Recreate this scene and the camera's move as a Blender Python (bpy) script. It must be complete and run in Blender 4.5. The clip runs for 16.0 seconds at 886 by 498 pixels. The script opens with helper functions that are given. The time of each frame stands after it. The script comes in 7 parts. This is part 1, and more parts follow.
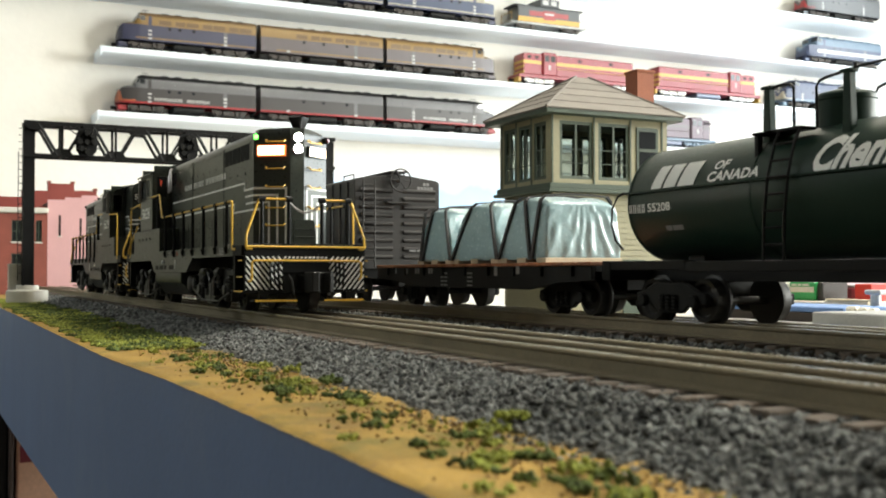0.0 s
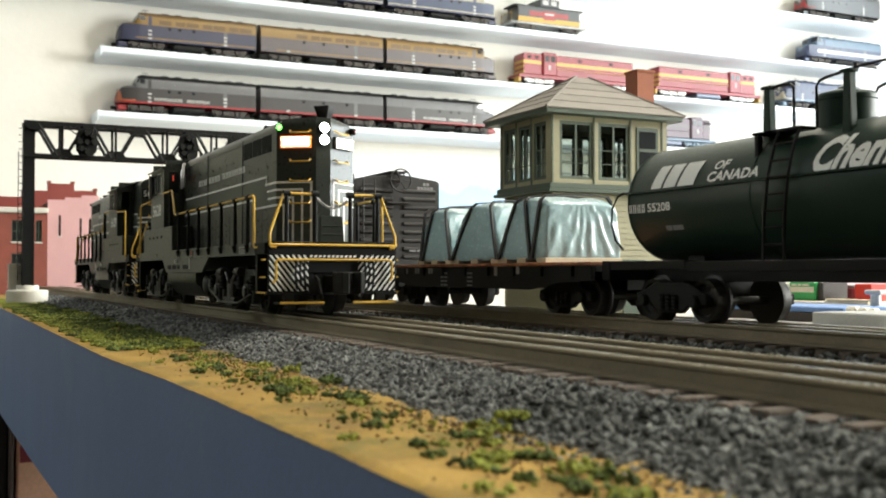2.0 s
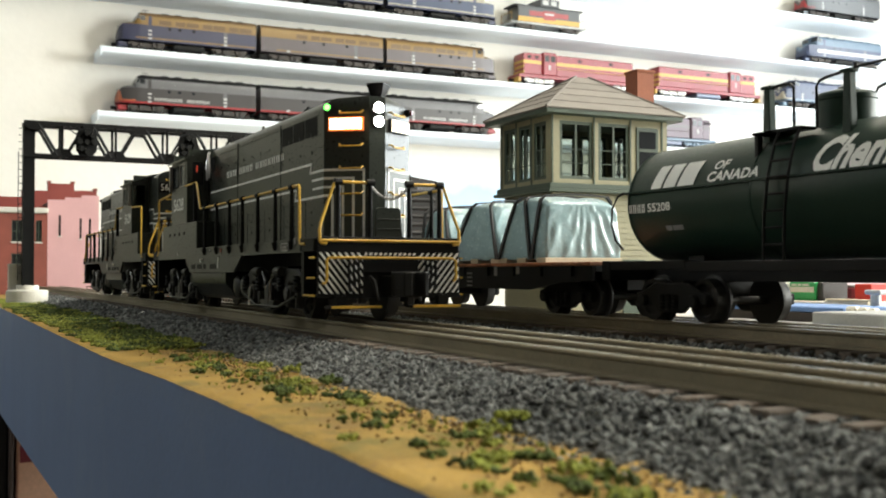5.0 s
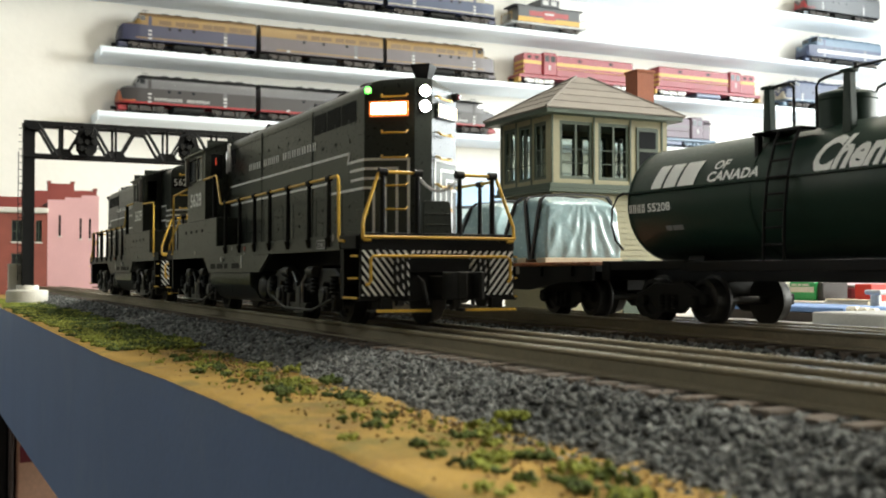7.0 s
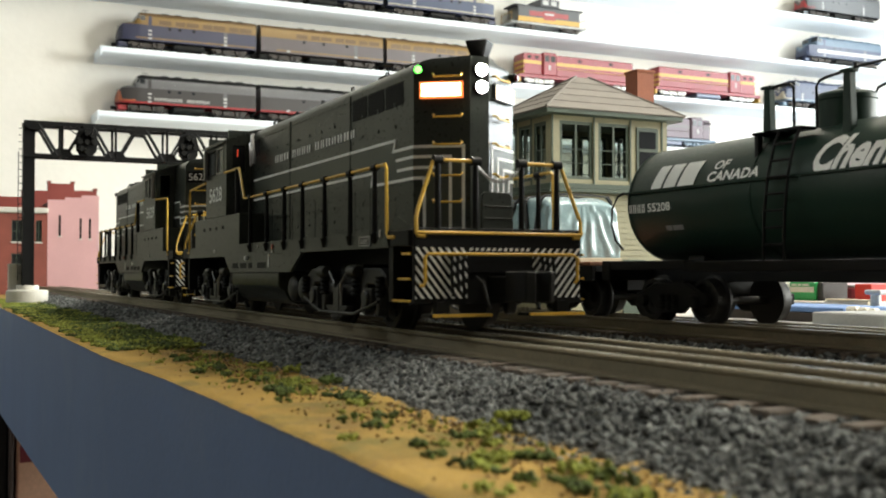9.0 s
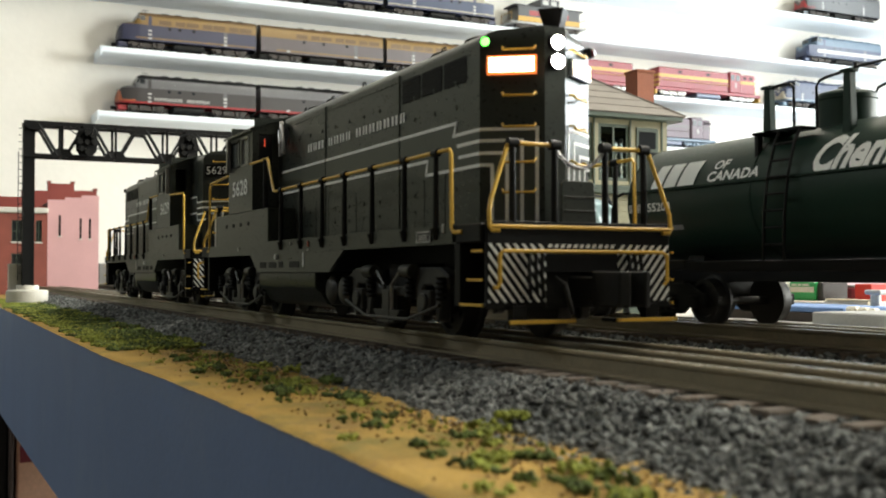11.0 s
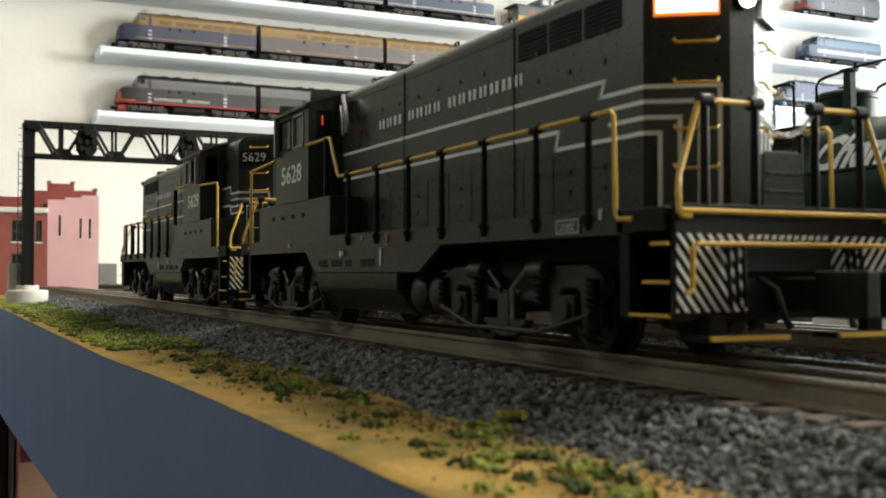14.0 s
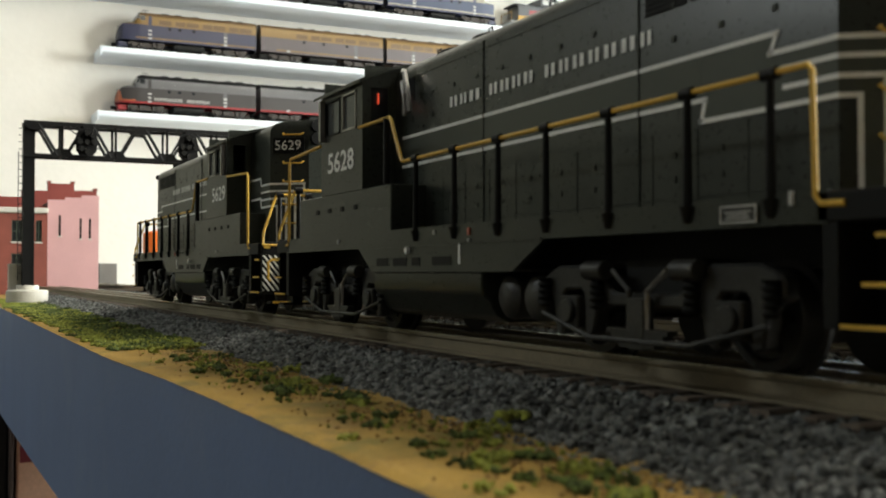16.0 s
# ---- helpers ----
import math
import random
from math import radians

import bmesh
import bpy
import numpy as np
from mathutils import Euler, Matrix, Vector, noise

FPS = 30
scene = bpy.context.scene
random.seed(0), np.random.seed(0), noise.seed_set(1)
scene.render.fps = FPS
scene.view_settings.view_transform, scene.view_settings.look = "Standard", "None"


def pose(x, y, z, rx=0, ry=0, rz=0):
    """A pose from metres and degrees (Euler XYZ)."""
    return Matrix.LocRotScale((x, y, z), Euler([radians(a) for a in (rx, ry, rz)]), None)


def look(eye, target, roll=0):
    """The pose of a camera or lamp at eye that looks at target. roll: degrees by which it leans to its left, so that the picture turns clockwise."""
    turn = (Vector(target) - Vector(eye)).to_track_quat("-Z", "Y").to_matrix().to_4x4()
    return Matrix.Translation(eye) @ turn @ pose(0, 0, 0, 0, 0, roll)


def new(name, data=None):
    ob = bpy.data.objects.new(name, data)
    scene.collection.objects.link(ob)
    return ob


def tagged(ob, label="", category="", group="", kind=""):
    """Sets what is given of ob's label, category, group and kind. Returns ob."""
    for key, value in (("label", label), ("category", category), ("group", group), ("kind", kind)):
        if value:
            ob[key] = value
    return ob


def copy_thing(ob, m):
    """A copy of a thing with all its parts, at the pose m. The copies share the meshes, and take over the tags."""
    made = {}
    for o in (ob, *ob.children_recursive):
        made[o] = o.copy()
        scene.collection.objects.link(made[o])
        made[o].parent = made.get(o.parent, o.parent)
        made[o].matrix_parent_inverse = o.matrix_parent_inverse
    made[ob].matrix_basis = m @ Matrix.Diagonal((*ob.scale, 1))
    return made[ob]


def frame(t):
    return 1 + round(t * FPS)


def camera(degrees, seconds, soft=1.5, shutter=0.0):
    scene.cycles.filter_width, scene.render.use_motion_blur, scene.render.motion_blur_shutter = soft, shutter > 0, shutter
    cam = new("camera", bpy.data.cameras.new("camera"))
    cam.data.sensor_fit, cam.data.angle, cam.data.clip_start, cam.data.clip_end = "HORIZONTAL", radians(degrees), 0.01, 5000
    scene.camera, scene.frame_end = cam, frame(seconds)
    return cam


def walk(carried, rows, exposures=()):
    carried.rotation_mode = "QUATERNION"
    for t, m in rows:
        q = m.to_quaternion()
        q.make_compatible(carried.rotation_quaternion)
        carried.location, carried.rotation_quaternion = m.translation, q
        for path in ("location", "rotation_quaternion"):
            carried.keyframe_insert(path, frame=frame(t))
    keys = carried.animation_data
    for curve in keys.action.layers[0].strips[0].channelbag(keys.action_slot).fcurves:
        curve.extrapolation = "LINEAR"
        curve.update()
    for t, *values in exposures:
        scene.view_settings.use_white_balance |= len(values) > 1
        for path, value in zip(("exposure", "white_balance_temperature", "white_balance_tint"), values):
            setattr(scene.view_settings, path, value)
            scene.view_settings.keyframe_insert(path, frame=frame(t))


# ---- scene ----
cam = camera(45.12, 16.0, soft=1.9)
EYE = (0.0, -0.169, 0.0199)
AIM = (-0.9000, 0.2658, 0.0425)
cam.data.dof.use_dof = True
cam.data.dof.focus_distance, cam.data.dof.aperture_fstop = 0.62, 38.0
walk(cam, [(0, look(EYE, AIM)), (16.0, look(EYE, AIM))], exposures=[(0, 0.04), (4.0, 0.0), (6.5, -0.05), (9.0, -0.12), (12.5, -0.15), (16.0, -0.16)])

# ---- world and light ----
world = bpy.data.worlds.new("sky")
scene.world = world
world.use_nodes = True
wn = world.node_tree
sky = wn.nodes.new("ShaderNodeTexSky")
sky.sky_type, sky.sun_disc = "NISHITA", False
sky.sun_elevation, sky.sun_rotation = radians(35), radians(20)
wn.links.new(sky.outputs[0], wn.nodes["Background"].inputs[0])
wn.nodes["Background"].inputs[1].default_value = 0.1


def area_lamp(name, place, aim, sx, sy, watts, colour):
    d = bpy.data.lights.new(name, "AREA")
    d.shape, d.size, d.size_y, d.energy, d.color = "RECTANGLE", sx, sy, watts, colour
    ob = new(name, d)
    ob.matrix_world = look(place, aim)
    return ob


# daylight in the two window openings, and the warm ceiling light
area_lamp("window_light", (-1.075, 2.96, 0.68), (-1.075, 0, 0.4), 2.05, 1.15, 95, (0.87, 0.93, 0.94))
area_lamp("window_light_b", (0.70, 2.96, 0.78), (0.70, 0, 0.5), 0.75, 0.95, 152, (0.935, 0.955, 0.885))
area_lamp("ceiling_light_a", (-1.35, 0.95, 1.36), (-1.35, 0.95, 0), 1.1, 0.25, 10, (1.0, 0.95, 0.76))
# unseen fill lamps without fixtures, added to brighten foreground, tank and near sides
area_lamp("overhead_fill_b", (0.3, 0.9, 1.36), (0.3, 0.9, 0), 1.1, 0.25, 6, (1.0, 0.92, 0.78))
area_lamp("overhead_fill_c", (-0.35, 0.85, 1.36), (-0.35, 0.85, 0), 1.1, 0.25, 22, (1.0, 0.95, 0.82))
area_lamp("overhead_fill_d", (-1.75, -1.70, 1.36), (-1.75, -1.70, 0), 1.1, 0.25, 21, (0.91, 0.98, 0.97))


# ---- materials ----
def mat(name, colour, rough=0.5, metal=0.0, vary=0.15, scale=120.0, bump=0.0, fine=900.0, spec=0.5, glow=0.0, per_piece=0.0, tint=None):
    m = bpy.data.materials.new(name)
    m.use_nodes = True
    nt = m.node_tree
    n, l = nt.nodes, nt.links
    b = n["Principled BSDF"]
    b.inputs["Roughness"].default_value = rough
    b.inputs["Metallic"].default_value = metal
    b.inputs["Specular IOR Level"].default_value = spec
    col = (*colour, 1.0)
    b.inputs["Base Color"].default_value = col
    if glow:
        b.inputs["Emission Color"].default_value = col
        b.inputs["Emission Strength"].default_value = glow
        return m
    if vary > 0:
        tc = n.new("ShaderNodeTexCoord")
        big = n.new("ShaderNodeTexNoise")
        big.inputs["Scale"].default_value = scale
        big.inputs["Detail"].default_value = 3
        small = n.new("ShaderNodeTexNoise")
        small.inputs["Scale"].default_value = fine
        small.inputs["Detail"].default_value = 2
        l.new(tc.outputs["Object"], big.inputs["Vector"])
        l.new(tc.outputs["Object"], small.inputs["Vector"])
        mix = n.new("ShaderNodeMix")
        mix.data_type = "FLOAT"
        mix.inputs[0].default_value = 0.45
        l.new(big.outputs[0], mix.inputs[2])
        l.new(small.outputs[0], mix.inputs[3])
        ramp = n.new("ShaderNodeValToRGB")
        lo = [c * (1 - vary) for c in colour]
        hi = [min(1.0, c * (1 + vary)) for c in (tint or colour)]
        ramp.color_ramp.elements[0].position, ramp.color_ramp.elements[0].color = 0.32, (*lo, 1)
        ramp.color_ramp.elements[1].position, ramp.color_ramp.elements[1].color = 0.68, (*hi, 1)
        l.new(mix.outputs[0], ramp.inputs[0])
        out = ramp.outputs[0]
        if per_piece:
            geo = n.new("ShaderNodeNewGeometry")
            info = n.new("ShaderNodeObjectInfo")
            add = n.new("ShaderNodeMath")
            add.operation = "ADD"
            l.new(geo.outputs["Random Per Island"], add.inputs[0])
            l.new(info.outputs["Random"], add.inputs[1])
            fr = n.new("ShaderNodeMath")
            fr.operation = "FRACT"
            l.new(add.outputs[0], fr.inputs[0])
            mr = n.new("ShaderNodeMapRange")
            mr.inputs[3].default_value, mr.inputs[4].default_value = 1 - per_piece, 1 + per_piece
            l.new(fr.outputs[0], mr.inputs[0])
            hsv = n.new("ShaderNodeHueSaturation")
            l.new(mr.outputs[0], hsv.inputs["Value"])
            l.new(out, hsv.inputs["Color"])
            out = hsv.outputs[0]
        l.new(out, b.inputs["Base Color"])
        rr = n.new("ShaderNodeMapRange")
        rr.inputs[3].default_value, rr.inputs[4].default_value = max(0.02, rough - 0.08), min(1, rough + 0.08)
        l.new(small.outputs[0], rr.inputs[0])
        l.new(rr.outputs[0], b.inputs["Roughness"])
        if bump:
            bp = n.new("ShaderNodeBump")
            bp.inputs["Strength"].default_value = bump
            bp.inputs["Distance"].default_value = 1.0 / fine
            l.new(small.outputs[0], bp.inputs["Height"])
            l.new(bp.outputs[0], b.inputs["Normal"])
    return m


def glass(name, tint=(0.9, 0.95, 0.95), rough=0.02):
    m = bpy.data.materials.new(name)
    m.use_nodes = True
    b = m.node_tree.nodes["Principled BSDF"]
    b.inputs["Base Color"].default_value = (*tint, 1)
    b.inputs["Transmission Weight"].default_value = 1.0
    b.inputs["Roughness"].default_value = rough
    b.inputs["IOR"].default_value = 1.05
    return m


M_WALL = mat("wall_paint", (0.76, 0.735, 0.675), 0.75, vary=0.025, scale=3, fine=60, bump=0.05)
M_SHELF = mat("shelf_white", (0.74, 0.81, 0.88), 0.45, vary=0.03, scale=8, fine=100)
M_CEIL = mat("ceiling_paint", (0.52, 0.50, 0.46), 0.9, vary=0.03, scale=3, fine=80)
# unseen walls: tones chosen for how much light they bounce back
M_DIMWALL = mat("dim_unseen_wall", (0.075, 0.068, 0.060), 0.6, vary=0.2, scale=6, fine=60, bump=0.1)
M_BOUNCEWALL = mat("tan_bounce_wall", (0.24, 0.235, 0.175), 0.6, vary=0.2, scale=6, fine=60, bump=0.1)
M_FLOOR = mat("floor_carpet", (0.16, 0.13, 0.11), 0.95, vary=0.2, scale=6, fine=300, bump=0.3)
M_FASCIA = mat("fascia_paint", (0.143, 0.208, 0.365), 0.55, vary=0.10, scale=14, fine=350, bump=0.06)
M_WOOD = mat("pale_wood", (0.45, 0.28, 0.17), 0.6, vary=0.2, scale=12, fine=120, bump=0.1)
M_CRATE = mat("tan_crate", (0.62, 0.39, 0.27), 0.6, vary=0.15, scale=12, fine=120, bump=0.1)
M_DWOOD = mat("dark_wood", (0.05, 0.035, 0.03), 0.5, vary=0.25, scale=12, fine=120, bump=0.1)
M_SAND = mat("sand", (0.270, 0.158, 0.024), 0.95, vary=0.22, scale=45, fine=1500, bump=0.5, tint=(0.375, 0.232, 0.042))


def stain(m, colour, scale, lo, hi, amount):
    """Worn-in patches of another colour over a material's own."""
    n, l = m.node_tree.nodes, m.node_tree.links
    tc = n.new("ShaderNodeTexCoord")
    nz = n.new("ShaderNodeTexNoise")
    nz.inputs["Scale"].default_value = scale
    nz.inputs["Detail"].default_value = 6
    nz.inputs["Roughness"].default_value = 0.65
    l.new(tc.outputs["Object"], nz.inputs["Vector"])
    mr = n.new("ShaderNodeMapRange")
    mr.inputs[1].default_value, mr.inputs[2].default_value, mr.inputs[4].default_value = lo, hi, amount
    l.new(nz.outputs[0], mr.inputs[0])
    mx = n.new("ShaderNodeMix")
    mx.data_type = "RGBA"
    base = n["Principled BSDF"].inputs["Base Color"]
    l.new(base.links[0].from_socket, mx.inputs[6])
    mx.inputs[7].default_value = (*colour, 1)
    l.new(mr.outputs[0], mx.inputs[0])
    l.new(mx.outputs[2], base)


stain(M_FASCIA, (0.24, 0.29, 0.38), 16, 0.52, 0.72, 0.30)
stain(M_SAND, (0.140, 0.118, 0.020), 38, 0.50, 0.64, 0.8)
stain(M_SAND, (0.14, 0.085, 0.035), 90, 0.52, 0.66, 0.6)
M_EARTH = mat("scenery_earth", (0.11, 0.085, 0.055), 0.95, vary=0.3, scale=30, fine=900, bump=0.5)
M_STONE = mat("ballast_stone", (0.084, 0.096, 0.105), 0.85, vary=0.25, scale=400, fine=2500, bump=0.3, per_piece=0.85, tint=(0.152, 0.155, 0.145))
M_TURF = mat("green_turf", (0.195, 0.230, 0.032), 0.95, vary=0.25, scale=60, fine=2500, per_piece=0.4, tint=(0.24, 0.26, 0.045))
M_TURF_D = mat("dark_turf", (0.075, 0.105, 0.022), 0.95, vary=0.3, scale=60, fine=2500, per_piece=0.5)
M_PALEBACK = mat("pale_back_ground", (0.50, 0.48, 0.44), 0.85, vary=0.15, scale=20, fine=500, bump=0.15)
M_TIE = mat("tie_brown", (0.105, 0.080, 0.060), 0.75, vary=0.3, scale=90, fine=700, bump=0.4, per_piece=0.25)
M_RAIL = mat("rail_side", (0.215, 0.180, 0.118), 0.55, metal=0.15, vary=0.2, scale=60, fine=700, bump=0.15)
M_RAILTOP = mat("rail_top", (0.62, 0.61, 0.52), 0.27, metal=1.0, vary=0.12, scale=60, fine=1500)
M_BLACK = mat("black_paint", (0.009, 0.009, 0.009), 0.5, vary=0.2, scale=60, fine=800, bump=0.03, spec=0.14)
M_HOOD = mat("loco_black", (0.026, 0.0305, 0.0245), 0.30, vary=0.18, scale=40, fine=900, bump=0.015, spec=0.36)
M_BAND = mat("loco_grey", (0.064, 0.073, 0.059), 0.38, vary=0.10, scale=40, fine=900, bump=0.02, spec=0.36)
M_UNDER = mat("underframe_black", (0.010, 0.010, 0.009), 0.65, vary=0.3, scale=90, fine=900, bump=0.1, spec=0.2)
M_TRUCK = mat("truck_grey_black", (0.028, 0.0275, 0.025), 0.45, vary=0.35, scale=120, fine=900, bump=0.10, spec=0.35)
M_WHITE = mat("white_lettering", (0.84, 0.85, 0.82), 0.5, vary=0.06, scale=100, fine=1200)
M_FADED = mat("faded_white", (0.42, 0.42, 0.40), 0.6, vary=0.2, scale=200, fine=1500)
M_REDTAG = mat("red_tag", (0.45, 0.12, 0.08), 0.5, vary=0.1, scale=200, fine=1500)
M_YELLOW = mat("yellow_paint", (0.66, 0.41, 0.055), 0.42, vary=0.12, scale=100, fine=1200)
M_STEEL = mat("steel", (0.35, 0.34, 0.33), 0.35, metal=1.0, vary=0.2, scale=100, fine=900)
M_WHEEL = mat("wheel_tread", (0.022, 0.021, 0.020), 0.5, metal=0.3, vary=0.25, scale=100, fine=900)
M_DARKGLASS = mat("dark_window", (0.02, 0.022, 0.024), 0.08, vary=0.0)
# opaque panes, paler than dark_window to stand in for reflection on the glass
M_CABGLASS = mat("cab_window", (0.085, 0.095, 0.092), 0.12, vary=0.2, scale=60, fine=300)
M_GLASS = glass("window_glass")
M_TGLASS = glass("tower_glass", (0.50, 0.54, 0.50), 0.03)
M_LAMP = mat("headlight_glow", (1.0, 0.96, 0.86), glow=260.0)
M_BOARD = mat("number_board_glow", (1.0, 0.80, 0.55), glow=7.0)
M_BOARDRIM = mat("number_board_rim_glow", (1.0, 0.24, 0.05), glow=1.0)
M_DARKRED = mat("dark_red_lens", (0.10, 0.008, 0.012), 0.15, vary=0.0)
M_GREEN = mat("marker_green_glow", (0.12, 1.0, 0.08), glow=7.0)
M_RED = mat("cab_red_glow", (1.0, 0.10, 0.04), glow=0.6)


# ---- mesh helpers ----
def box(bm, x0, x1, y0, y1, z0, z1):
    v = [bm.verts.new(p) for p in ((x0, y0, z0), (x1, y0, z0), (x1, y1, z0), (x0, y1, z0), (x0, y0, z1), (x1, y0, z1), (x1, y1, z1), (x0, y1, z1))]
    for f in ((0, 3, 2, 1), (4, 5, 6, 7), (0, 1, 5, 4), (1, 2, 6, 5), (2, 3, 7, 6), (3, 0, 4, 7)):
        bm.faces.new([v[i] for i in f])
    return bm


def prism(bm, poly, axis, lo, hi):
    """A closed outline drawn out along an axis: x takes (y, z), y takes (x, z), z takes (x, y)."""
    def at(a, b, c):
        return {"x": (c, a, b), "y": (a, c, b), "z": (a, b, c)}[axis]
    lower = [bm.verts.new(at(a, b, lo)) for a, b in poly]
    upper = [bm.verts.new(at(a, b, hi)) for a, b in poly]
    k = len(poly)
    bm.faces.new(lower)
    bm.faces.new(upper[::-1])
    for i in range(k):
        bm.faces.new((lower[i], upper[i], upper[(i + 1) % k], lower[(i + 1) % k]))
    return bm


def cyl(bm, p0, p1, r0, r1=None, seg=12):
    r1 = r0 if r1 is None else r1
    p0, p1 = Vector(p0), Vector(p1)
    d = (p1 - p0).normalized()
    a = d.orthogonal().normalized()
    c = d.cross(a)
    rings = []
    for p, r in ((p0, r0), (p1, r1)):
        rings.append([bm.verts.new(p + (a * math.cos(2 * math.pi * i / seg) + c * math.sin(2 * math.pi * i / seg)) * r) for i in range(seg)])
    for i in range(seg):
        j = (i + 1) % seg
        bm.faces.new((rings[0][i], rings[0][j], rings[1][j], rings[1][i]))
    bm.faces.new(rings[0][::-1])
    bm.faces.new(rings[1])
    return bm


def tube(bm, pts, r, seg=8):
    pts = [Vector(p) for p in pts]
    rings = []
    for i, p in enumerate(pts):
        d = (pts[min(i + 1, len(pts) - 1)] - pts[max(i - 1, 0)]).normalized()
        a = d.cross(Vector((0.31, 0.17, 0.93))).normalized()
        c = d.cross(a)
        rings.append([bm.verts.new(p + (a * math.cos(2 * math.pi * k / seg) + c * math.sin(2 * math.pi * k / seg)) * r) for k in range(seg)])
    for q, w in zip(rings, rings[1:]):
        for i in range(seg):
            bm.faces.new((q[i], q[(i + 1) % seg], w[(i + 1) % seg], w[i]))
    bm.faces.new(rings[0][::-1])
    bm.faces.new(rings[-1])
    return bm


def lathe(bm, profile, centre, axis="z", seg=20):
    """profile: (radius, height) pairs, turned round an axis through centre."""
    rings = []
    for r, h in profile:
        ring = []
        for i in range(seg):
            a, b = r * math.cos(2 * math.pi * i / seg), r * math.sin(2 * math.pi * i / seg)
            off = {"x": (h, a, b), "y": (a, h, b), "z": (a, b, h)}[axis]
            ring.append(bm.verts.new(Vector(centre) + Vector(off)))
        rings.append(ring)
    for q, w in zip(rings, rings[1:]):
        for i in range(seg):
            bm.faces.new((q[i], q[(i + 1) % seg], w[(i + 1) % seg], w[i]))
    bm.faces.new(rings[0][::-1])
    bm.faces.new(rings[-1])
    return bm


def soften(bm, w, seg=1, angle=35):
    bmesh.ops.recalc_face_normals(bm, faces=bm.faces)
    edges = [e for e in bm.edges if len(e.link_faces) == 2 and e.calc_face_angle(0) > radians(angle)]
    bmesh.ops.bevel(bm, geom=edges, offset=w, segments=seg, affect="EDGES", clamp_overlap=True)
    return bm


def mesh_of(name, bm, material, smooth=True):
    bmesh.ops.recalc_face_normals(bm, faces=bm.faces)
    me = bpy.data.meshes.new(name)
    bm.to_mesh(me)
    bm.free()
    me.materials.append(material)
    if smooth:
        for p in me.polygons:
            p.use_smooth = True
        me.set_sharp_from_angle(angle=radians(32))
    return me


def part(name, bm, material, parent=None, label="", bevel=0.0):
    if bevel:
        soften(bm, bevel)
    ob = new(name, mesh_of(name, bm, material))
    ob.parent = parent
    return tagged(ob, label)


def thing(name, label, category, group="", place=None, kind=""):
    ob = new(name)
    ob.empty_display_size = 0.01
    if place:
        ob.matrix_basis = place
    return tagged(ob, label, category, group, kind)


def B():
    return bmesh.new()


def writing(name, text, material, parent, m, width, height, depth=0.0001, shear=0.0, bold=0.0):
    """Built-in font made into a mesh: left foot at m's origin, along its x and up its y, to that width and height."""
    cu = bpy.data.curves.new(name, "FONT")
    cu.body, cu.size, cu.extrude, cu.shear, cu.resolution_u, cu.offset = text, 1.0, 0.0, shear, 3, bold
    tmp = new(name, cu)
    dg = bpy.context.evaluated_depsgraph_get()
    me = bpy.data.meshes.new_from_object(tmp.evaluated_get(dg))
    bpy.data.objects.remove(tmp)
    bpy.data.curves.remove(cu)
    co = np.array([v.co for v in me.vertices])
    lo, hi = co.min(0), co.max(0)
    for v in me.vertices:
        x, y = (v.co.x - lo[0]) / (hi[0] - lo[0]) * width, (v.co.y - lo[1]) / (hi[1] - lo[1]) * height
        v.co = m @ Vector((x, y, depth))
    me.materials.clear()
    me.materials.append(material)
    ob = new(name, me)
    ob.parent = parent
    return ob


def bars(name, material, parent, m, widths, height, gap=0.0006):
    """Plain bars that stand in for writing."""
    bm, x = B(), 0.0
    for w in widths:
        vs = [m @ Vector(p) for p in ((x, 0, 0.0001), (x + w, 0, 0.0001), (x + w, height, 0.0001), (x, height, 0.0001))]
        bm.faces.new([bm.verts.new(v) for v in vs])
        x += w + gap
    return part(name, bm, material, parent)


def letter_shapes(name, widths, material, parent, m, width, height, gap=0.22, lean=0.0, solid=False):
    """Plain upright shapes the size of painted letters."""
    total = sum(widths) + gap * (len([w for w in widths if w > 0]) - 1)
    k = width / total
    bm, x = B(), 0.0
    for w in widths:
        if w > 0:
            # an open block: two uprights, so that its weight is that of a painted letter
            for u0, u1 in (((0.0, 1.0),) if solid else ((0.0, 0.36), (0.64, 1.0))):
                a0, a1 = x + u0 * w * k, x + u1 * w * k
                q = ((a0, 0), (a1, 0), (a1 + lean * height, height), (a0 + lean * height, height))
                bm.faces.new([bm.verts.new(m @ Vector((a, b, 0.0001))) for a, b in q])
            x += (w + gap) * k
        else:
            x += -w * k
    return part(name, bm, material, parent)


FACE_NEAR = pose(0, 0, 0, 90, 0, 0)      # reads from the -y side
FACE_FAR = pose(0, 0, 0, 90, 0, 180)     # reads from the +y side

